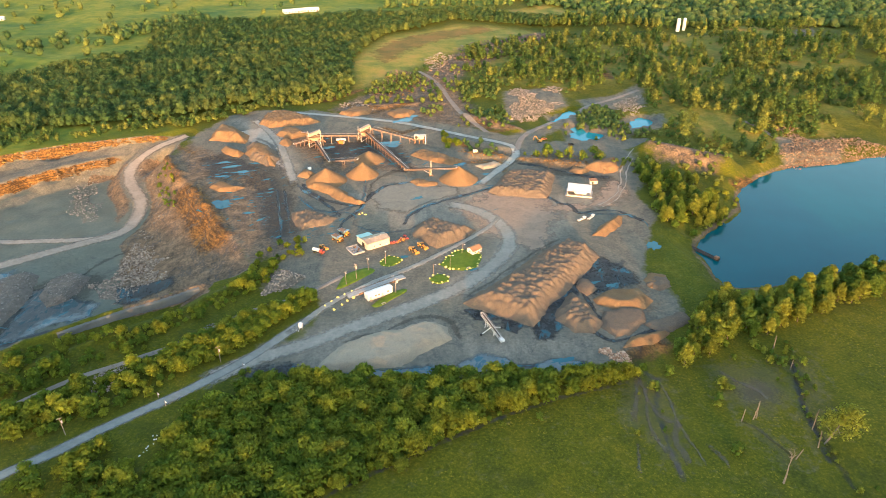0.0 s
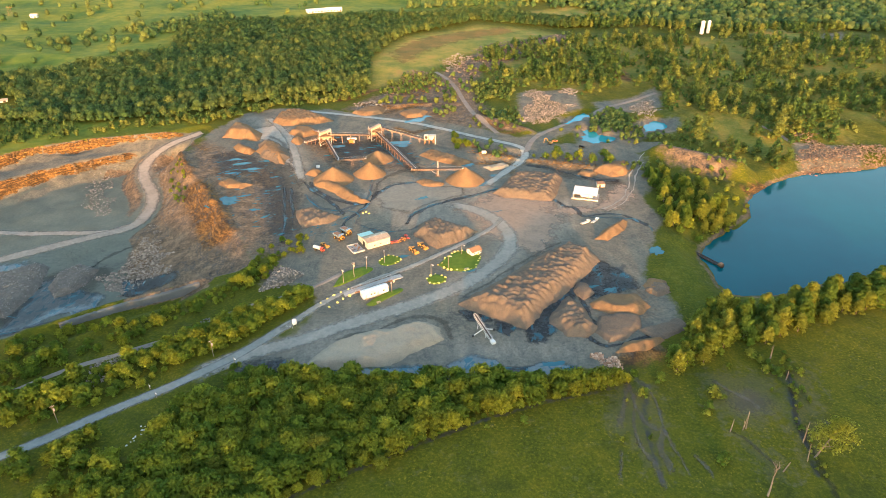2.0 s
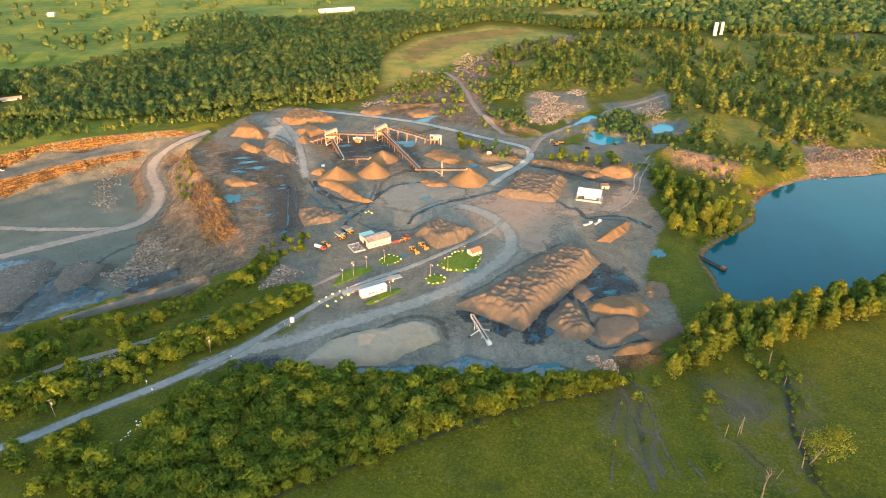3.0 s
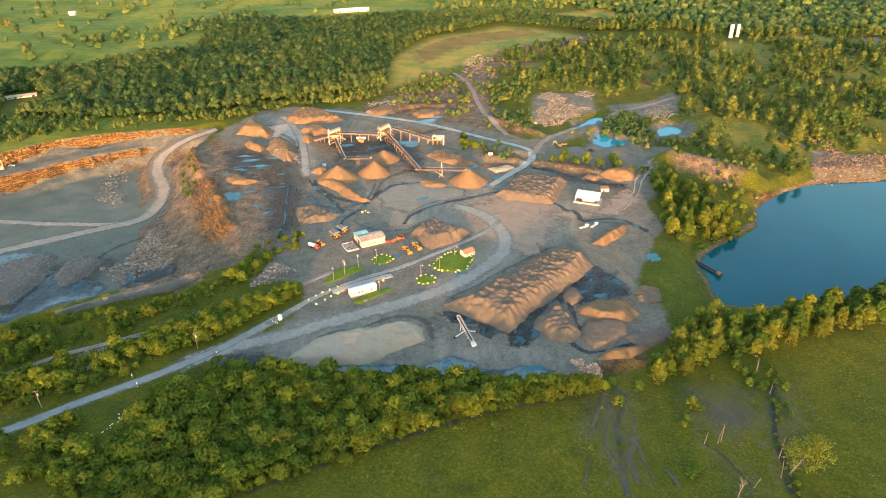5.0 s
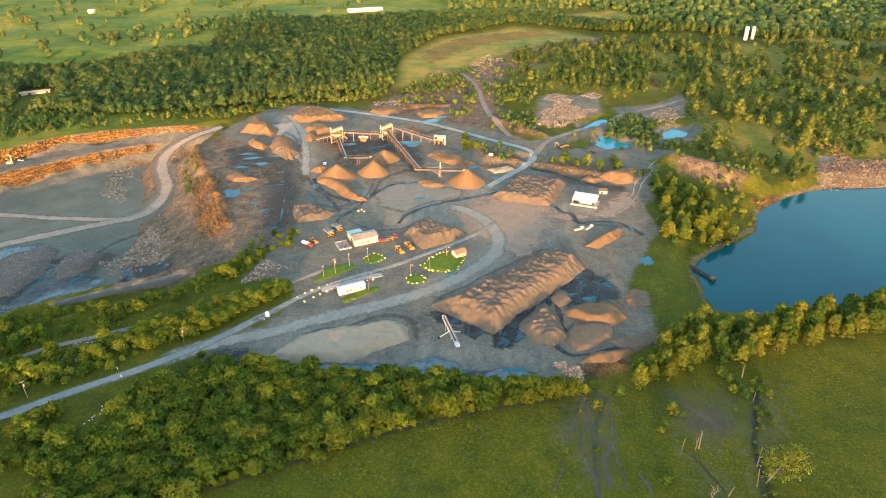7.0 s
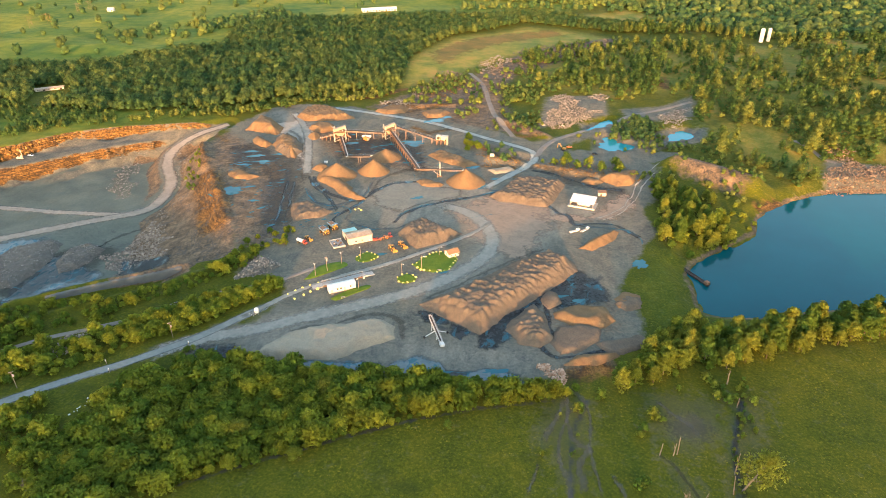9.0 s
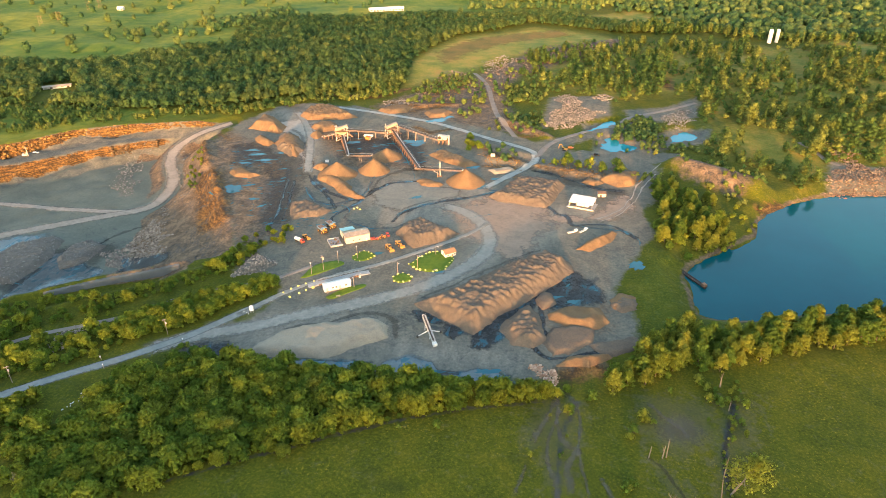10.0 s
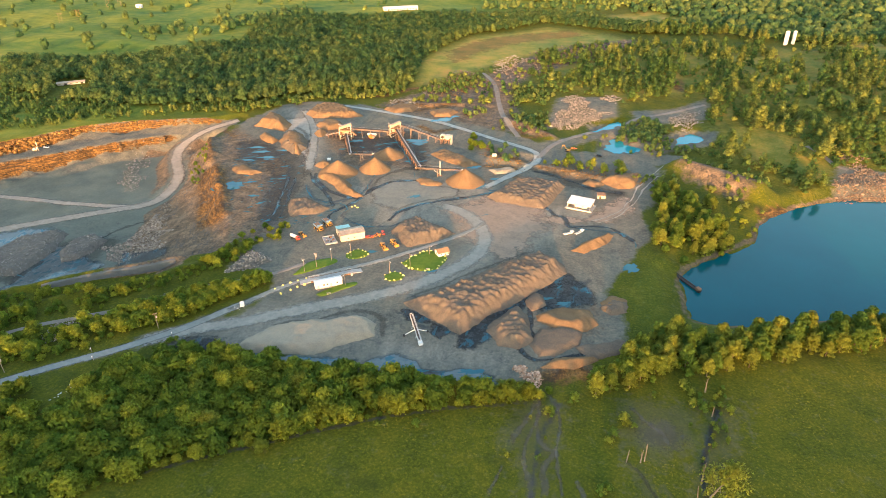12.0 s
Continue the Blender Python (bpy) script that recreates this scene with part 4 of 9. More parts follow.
RILLS = [
    (0.9, (32.7, 379.0), (11.2, 363.9), (-6.4, 354.7), (-20.2, 340.0), (-22.4, 327.3)),
    (0.7, (-51.6, 390.6), (-49.5, 375.3), (-50.2, 356.7), (-58.7, 343.2), (-68.9, 334.2)),
    (0.7, (-58.7, 343.2), (-51.2, 336.3), (-51.0, 326.4), (-39.2, 318.2)),
    (1.0, (-90.0, 364.6), (-77.2, 346.4), (-64.3, 342.5), (-51.0, 354.9)),
    (0.6, (23.4, 393.1), (27.8, 381.4), (33.7, 382.1)),
    (0.7, (-40.8, 320.4), (-31.3, 316.9), (-19.1, 320.6), (-8.0, 333.9)),
    (1.1, (12.0, 200.8), (32.4, 201.5), (57.0, 203.7)),
    (0.6, (-46.5, 461.0), (-30.4, 423.9), (-19.7, 397.6)),
    (0.8, (-64.2, 476.2), (-49.1, 444.4), (-33.1, 416.4), (-23.7, 390.7)),
    (0.6, (-90.6, 439.5), (-75.8, 425.9), (-66.7, 434.5)),
    (1.0, (-213.5, 239.8), (-189.9, 250.2), (-168.4, 266.2)),
    (0.8, (-228.6, 259.0), (-218.1, 271.7), (-207.8, 291.3)),
    (0.7, (86.4, 339.9), (110.1, 338.4), (117.2, 323.5)),
    (0.6, (34.1, 346.4), (20.1, 339.7), (3.7, 328.0)),
]
WET_PATCHES = [([(-172.8, 425.5), (-131.5, 424.5), (-116.3, 399.0), (-152.9, 384.6)], 60, 1.3), ([(-147.0, 370.8), (-111.6, 379.7), (-84.6, 316.8), (-100.4, 301.1), (-127.6, 334.3)], 40, 1.4), ([(-97.8, 471.8), (-26.3, 473.6), (-5.8, 412.0), (-75.6, 419.8)], 40, 1.7), ([(-90.6, 319.7), (-72.2, 325.5), (-56.2, 342.7), (-55.3, 313.2), (-79.6, 306.9)], 14, 2.0), ([(-213.5, 239.8), (-230.5, 288.6), (-191.7, 293.2), (-171.4, 265.8)], 6, 2.0), ([(69.4, 284.7), (99.2, 277.4), (83.7, 255.8), (57.5, 243.6)], 7, 1.8), ([(-126.1, 397.9), (-106.6, 400.2), (-87.7, 331.2), (-92.6, 315.8)], 14, 1.6)]
HILL_WAY = [(244.9, 504.7), (251.6, 491.4), (257.0, 475.1), (263.3, 468.9)]
GRASS_AREAS = [
    [(102.5, 277.8), (106.7, 291.9), (119.8, 306.8), (120.3, 323.9), (134.3, 342.7), (135.2, 316.0), (120.8, 251.1), (112.1, 243.6), (112.7, 261.6), (112.1, 273.8)],
]


HAUL_LINE = curve(HAUL_WAY, 3.0)


def height(X, Y):
    """The land's height: nearly level, with the pit, the lake, banks and low hills."""
    yard = inside(X, Y, YARD_AREA)
    wild = ease(-yard / 60)
    far = ease((np.hypot(X, Y) - 450) / 700)
    H = 0.25 * soft_noise(X, Y, 35, 1) + wild * 0.9 * soft_noise(X, Y, 60, 2) + far * 5.0 * soft_noise(X, Y, 260, 3)
    hill = ease((X - 150) / 150) * ease((Y - 470) / 60) * ease((1200 - Y) / 300)
    H = H + hill * (3.0 + 3.5 * soft_noise(X, Y, 70, 4, 2))
    # the long hill behind, unseen and inferred from the light; it shades the near ground
    H = H + (57.5 + 3.0 * soft_noise(X, Y, 120, 17)) * ease((-130 - Y) / 170)
    # rolling meadow on the far side of the wood
    H = H + 4.0 * ease((Y - 640) / 90) * ease((-170 - X) / 160) * ease((1500 - Y) / 200) * soft_noise(X, Y, 95, 18, 2)
    # the pit
    jag = 2.2 * soft_noise(X, Y, 9, 5, 3)
    pit_in = inside(X, Y, PIT_RIM)
    d_near = seg_dist(X, Y, PIT_NEAR)[0]
    d_crest = seg_dist(X, Y, PIT_CREST)[0]
    d_far = seg_dist(X, Y, PIT_FAR)[0] + jag
    slope_w = np.interp(Y, [285, 350, 395, 440, 480], [62, 46, 32, 22, 16])
    bench_w = np.interp(X, [-345, -290, -240, -215], [21, 31, 17, 8])
    f_near = -PIT_DEEP * ease(d_near / 12)
    f_crest = -PIT_DEEP * np.clip((d_crest + 0.5 * jag) / slope_w, 0, 1)
    upper = np.interp(X, [-300, -285, -262, -210], [6.5, 6.0, 4.5, 3.5]) * (1 + 0.5 * soft_noise(X, Y, 22, 15, 3))
    lower = np.interp(X, [-285, -268, -215], [8.5, 4.5, 4.0]) * (1 + 0.5 * soft_noise(X, Y, 20, 16, 3))
    f_far = -upper * ease((d_far - 1) / 2.6) - (8.0 - upper) * ease((d_far - 4) / 12) - lower * ease((d_far - bench_w) / 3.0) - (PIT_DEEP - 8.0 - lower) * ease((d_far - bench_w - 2) / 15)
    pit = np.maximum(np.maximum(f_near, f_crest), f_far)
    H = np.where(pit_in > 0, np.minimum(H, pit + 0.4 * soft_noise(X, Y, 14, 6)), H)
    hd, ha = seg_dist(X, Y, [tuple(v[:2]) for v in HAUL_LINE])
    hz = np.interp(ha, np.arange(len(HAUL_LINE)), HAUL_LINE[:, 2])
    w = ease((16 - hd) / 9) * (pit_in > -8)
    H = H * (1 - w) + hz * w
    # the cutting in front of the pit, with its rock wall
    cut = (np.interp(X, [p[0] for p in CUT_WALL], [p[1] for p in CUT_WALL]) - Y) * 0.79
    deep = np.interp(X, [-190, -176, -160, -124, -112], [0, 1.0, 2.4, 4.0, 0])
    H = H - deep * ease((cut + 0.4) / 1.8) * ease((17 - cut) / 9)
    H = H + 0.9 * (deep > 0.5) * ease((2.4 - np.abs(cut + 2.0)) / 2.0)
    # dug ground: lake and ponds
    for poly, top in ((LAKE_AREA, LAKE_TOP), (POND_A, POND_TOP), (POND_B, POND_TOP), (POND_C, POND_TOP)):
        smooth = [tuple(v) for v in curve(poly + [poly[0]], 5.0)[:-1]]
        d = inside(X, Y, smooth) + (2.0 * soft_noise(X, Y, 9, 7, 3) if top == LAKE_TOP else -0.6 + 2.4 * soft_noise(X, Y, 8, 27, 3) + 2.0 * soft_noise(X, Y, 4.2, 28, 2))
        H = np.where(d > -24, np.minimum(H, top - np.clip(d, -24, 12) * np.where(d > 0, 0.3, 0.42)), H)
    # spoil bank over the lake, low banks at the plant
    for (x1, y1, x2, y2, wide, tall) in BANKS:
        d, _ = seg_dist(X, Y, [(x1, y1), (x2, y2)])
        H = H + tall * ease((wide - d + 1.5 * soft_noise(X, Y, 10, 8)) / wide)
    return H


def axis(lo, hi, step, reach_lo, reach_hi):
    mid = list(np.arange(lo, hi + step, step))
    s = step
    while mid[-1] < reach_hi:
        s = min(s * 1.06, 120)
        mid.append(mid[-1] + s)
    s = step
    while mid[0] > reach_lo:
        s = min(s * 1.06, 120)
        mid.insert(0, mid[0] - s)
    return np.array(mid)


GX = axis(-345, 270, 1.8, -3600, 3600)
GY = axis(110, 560, 1.8, -900, 3800)
XX, YY = np.meshgrid(GX, GY)
ZZ = height(XX, YY)


def ground_z(x, y):
    """The sheet's own height, between its points."""
    x, y = np.asarray(x, float), np.asarray(y, float)
    i = np.clip(np.searchsorted(GX, x) - 1, 0, len(GX) - 2)
    j = np.clip(np.searchsorted(GY, y) - 1, 0, len(GY) - 2)
    a, b = (x - GX[i]) / (GX[i + 1] - GX[i]), (y - GY[j]) / (GY[j + 1] - GY[j])
    return (ZZ[j, i] * (1 - a) + ZZ[j, i + 1] * a) * (1 - b) + (ZZ[j + 1, i] * (1 - a) + ZZ[j + 1, i + 1] * a) * b


def gz(x, y):
    return float(ground_z(x, y))


def build_ground():
    nx, ny = len(GX), len(GY)
    k = np.arange(nx * ny).reshape(ny, nx)
    faces = np.stack([k[:-1, :-1], k[:-1, 1:], k[1:, 1:], k[1:, :-1]], -1).reshape(-1, 4)
    me = mesh_of("ground", np.stack([XX, YY, ZZ], -1).reshape(-1, 3), faces, GROUND, True)
    X, Y = XX.ravel(), YY.ravel()

    def area(polys, edge=4.0, wavy=0.0):
        v = np.zeros(X.shape)
        for p in polys:
            v = np.maximum(v, np.clip(0.5 + (inside(X, Y, p) + wavy * soft_noise(X, Y, 9, 42)) / (2 * edge), 0, 1))
        return v

    def band(lines, edge=3.0):
        v = np.zeros(X.shape)
        for wide, *pts in lines:
            v = np.maximum(v, np.clip(0.5 + (wide - seg_dist(X, Y, pts)[0]) / (2 * edge), 0, 1))
        return v

    pit_in = inside(X, Y, PIT_RIM)
    wave = 5.0 * soft_noise(X, Y, 16, 41, 3)
    yard = np.clip(0.5 + (inside(X, Y, YARD_AREA) + wave) / 12, 0, 1) * (1 - area(GRASS_AREAS, 5.0))
    gravel = np.maximum(np.maximum(yard, area(BARE_AREAS, 8.0)), np.clip(0.5 + pit_in / 4, 0, 1))
    d_far = seg_dist(X, Y, PIT_FAR)[0]
    steep = np.hypot(*np.gradient(ZZ, GY, GX)).ravel()
    cliffs = np.where((pit_in > -6) & (d_far < 46), np.clip((steep - 0.85) * 1.1, 0, 1), 0)
    clay = np.maximum(cliffs, 0.85 * band(CLAY_SUN_LINES, 7.0))
    earth = np.where((pit_in > -8) & (seg_dist(X, Y, PIT_CREST)[0] < 62) & (d_far > 30), np.clip(steep * 3, 0, 1), 0)
    shore = 1 - np.abs(inside(X, Y, LAKE_AREA) + 1.5) / 3.5
    earth = np.maximum(np.maximum(earth, area(EARTH_AREAS, 13)), 0.75 * np.clip(shore, 0, 1))
    wet = np.maximum(band(WET_LINES, 1.6), np.maximum(0.60 * area(WET_AREAS[3:], 5), area(WET_AREAS[:3], 2.5, 3.5)))
    level = np.where(pit_in > 0, np.clip(1.2 - steep * 3, 0, 1), 0) * np.clip((-ZZ.ravel() - 12) / 5, 0, 1)
    mud = area(MUD_AREAS, 9)
    meadow = np.maximum(area(MEADOW_AREAS[1:], 25), 0.25 * area(MEADOW_AREAS[:1], 10))
    dry = np.maximum(area(DRY_AREAS, 16), 0.55 * area([RIGHT_WOOD, HILL_WOOD], 16))
    dust = np.maximum(band(DUST_LINES, 5), area(DUST_AREAS, 10))
    for name, chans in (("zone_a", (gravel, clay, wet)), ("zone_b", (mud, meadow, dry)), ("zone_c", (dust, earth, level))):
        at = me.color_attributes.new(name, 'FLOAT_COLOR', 'POINT')
        at.data.foreach_set("color", np.stack([*chans, np.ones(X.shape)], -1).astype(np.float32).ravel())
    thing("ground", "pasture, quarry floor and bare earth in one sheet", "ground", kind="structure", data=me)


build_ground()


def strip(name, way, wide, mat, label, lift=0.14, fade=False):
    """A road: a crowned strip laid on the land."""
    line = curve(way, 1.6)[:, :2]
    tang = np.gradient(line, axis=0)
    tang /= np.linalg.norm(tang, axis=1)[:, None]
    side = np.stack([-tang[:, 1], tang[:, 0]], -1)
    n = max(5, int(wide / 1.1) | 1)
    off = np.linspace(-1, 1, n)
    wob = 1 + 0.10 * soft_noise(line[:, 0], line[:, 1], 9, 11)
    pts = line[:, None] + side[:, None] * (off[None, :, None] * (wide / 2) * wob[:, None, None])
    z = ground_z(pts[..., 0], pts[..., 1]) + lift + np.where(np.abs(off) > 0.99, -lift - 0.25, 0)[None] + 0.05 * (1 - off ** 2)[None]
    k = np.arange(len(line) * n).reshape(len(line), n)
    faces = np.stack([k[:-1, 1:], k[:-1, :-1], k[1:, :-1], k[1:, 1:]], -1).reshape(-1, 4)
    me = mesh_of(name, np.concatenate([pts, z[..., None]], -1).reshape(-1, 3), faces, mat, True)
    run = np.minimum(np.arange(len(line)), np.arange(len(line))[::-1]) * 1.6
    ends = np.clip(1.15 - run / 16, 0, 1) if fade else 0 * run
    at = me.attributes.new("across", 'FLOAT', 'POINT')
    at.data.foreach_set("value", np.maximum(np.abs(off)[None], ends[:, None]).astype(np.float32).ravel())
    return thing(name, label, "road", kind="structure", data=me)


strip("road_entrance", ROAD_WAY, 7.5, ROAD, "pale grey gravel road into the quarry", 0.14, True)
strip("road_scale", SCALE_WAY, 5.5, YARD_ROAD, "pale worn truck lane over the scale", 0.17, True)
strip("road_yard", YARD_WAY, 9, YARD_ROAD, "pale dusty truck track down from the upper heaps", 0.13, True)
strip("road_loop", LOOP_WAY, 13, YARD_ROAD, "wide grey gravel truck road round the stockpiles", 0.10, True)
strip("road_haul", [v[:2] for v in HAUL_WAY], 13, HAUL, "wide tan dust haul road down into the pit", 0.16)
strip("road_pit", PIT_WAY, 9, HAUL, "faint pale track across the pit floor", 0.12)
strip("road_plant", PLANT_WAY, 9, PLANT_ROAD, "grey gravel road behind the crushing plant", 0.14, True)
strip("road_track", BACK_WAY, 6, TRACK, "brown dirt track up to the spoil field")
strip("road_farm", FARM_WAY, 4, TRACK, "narrow dirt track between the bushes")
strip("road_hill", HILL_WAY, 5, TRACK, "short pale dirt track on the hill over the boulders")
strip("road_pond", POND_WAY, 6, TRACK, "grey track past the ponds")


def water(name, poly, top, mat, label):
    pts = curve(poly + [poly[0]], 3.0)[:-1]
    c = pts.mean(0)
    r = np.linalg.norm(pts - c, axis=1)[:, None]
    out = c + (pts - c) * (1 + (4.5 if name == "water_lake" else 5.0) / r)
    bm = B()
    vs = [bm.verts.new((x, y, top)) for x, y in out]
    f = bm.faces.new(vs)
    if f.normal.z < 0:
        f.normal_flip()
    bmesh.ops.triangulate(bm, faces=[f])
    bm.normal_update()
    for f in bm.faces:
        if f.normal.z < 0:
            f.normal_flip()
    return thing(name, label, "water", kind="structure", data=finish(bm, name, mat))


def rill(way, wide, seed):
    """A thin stream of run-off over the quarry floor, broken and uneven in width."""
    line = curve(way, 1.2)[:, :2]
    line = line + np.stack([soft_noise(line[:, 0], line[:, 1], 7, seed), soft_noise(line[:, 0], line[:, 1], 7, seed + 1)], -1) * 1.2
    tang = np.gradient(line, axis=0)
    tang /= np.linalg.norm(tang, axis=1)[:, None]
    side = np.stack([-tang[:, 1], tang[:, 0]], -1)
    w = wide * np.clip(0.45 + 0.9 * soft_noise(line[:, 0], line[:, 1], 8, seed + 2), 0.06, 1.4)
    a, b = line + side * w[:, None], line - side * w[:, None]
    pts = np.stack([b, a], 1)
    z = ground_z(pts[..., 0], pts[..., 1]) + 0.25
    k = np.arange(len(line) * 2).reshape(-1, 2)
    faces = np.stack([k[:-1, 0], k[1:, 0], k[1:, 1], k[:-1, 1]], -1)
    me = mesh_of("rill", np.concatenate([pts, z[..., None]], -1).reshape(-1, 3), faces, PUDDLE)
    thing("rill", "thin blue stream of run-off over grey gravel", "stream", None, "streams in the yard", "structure", me)


def ribbon(label, mat, way, wide, lift=0.08, seed=0, sway=0.8):
    """A long stain or damp run on the land, ragged and uneven in width."""
    line = curve(way, 1.0)[:, :2]
    line = line + np.stack([soft_noise(line[:, 0], line[:, 1], 8, seed), soft_noise(line[:, 0], line[:, 1], 8, seed + 1)], -1) * sway
    tang = np.gradient(line, axis=0)
    tang /= np.linalg.norm(tang, axis=1)[:, None] + 1e-9
    side = np.stack([-tang[:, 1], tang[:, 0]], -1)
    w = wide * np.clip(0.8 + 0.5 * soft_noise(line[:, 0], line[:, 1], 9, seed + 2), 0.3, 1.5)
    off = np.linspace(-1, 1, max(5, int(wide * 2) | 1))
    pts = line[:, None] + side[:, None] * off[None, :, None] * w[:, None, None]
    z = ground_z(pts[..., 0], pts[..., 1]) + lift
    k = np.arange(pts.shape[0] * pts.shape[1]).reshape(pts.shape[:2])
    faces = np.stack([k[:-1, 1:], k[:-1, :-1], k[1:, :-1], k[1:, 1:]], -1).reshape(-1, 4)
    me = mesh_of("damp_run", np.concatenate([pts, z[..., None]], -1).reshape(-1, 3), faces, mat, True)
    run = np.minimum(np.arange(len(line)), np.arange(len(line))[::-1]) / 4.0
    at = me.attributes.new("across", 'FLOAT', 'POINT')
    at.data.foreach_set("value", np.maximum(np.abs(off)[None], np.clip(1 - run, 0, 1)[:, None]).astype(np.float32).ravel())
    thing("damp_run", label, "ground", None, "stains on the ground", "structure", me)


def patch(label, mat, poly, edge=2.5, lift=0.06, seed=0):
    """A broad damp, dusty or muddy patch on the land with a ragged rim."""
    p = np.array(poly)
    lo, hi = p.min(0) - edge - 2, p.max(0) + edge + 2
    step = 0.9 if max(hi - lo) < 50 else 1.4
    X, Y = np.meshgrid(np.arange(lo[0], hi[0], step), np.arange(lo[1], hi[1], step))
    d = inside(X, Y, poly) + 0.5 * edge * soft_noise(X, Y, 7, seed + 3)
    a = np.clip(0.5 - d / (2 * edge), 0, 1)
    k = np.arange(X.size).reshape(X.shape)
    faces = np.stack([k[:-1, :-1], k[:-1, 1:], k[1:, 1:], k[1:, :-1]], -1).reshape(-1, 4)
    keep = (a.ravel()[faces] < 0.99).any(1)
    me = mesh_of("ground_patch", np.stack([X, Y, ground_z(X, Y) + lift], -1).reshape(-1, 3), faces[keep], mat, True)
    at = me.attributes.new("across", 'FLOAT', 'POINT')
    at.data.foreach_set("value", a.astype(np.float32).ravel())
    thing("ground_patch", label, "ground", None, "stains on the ground", "structure", me)


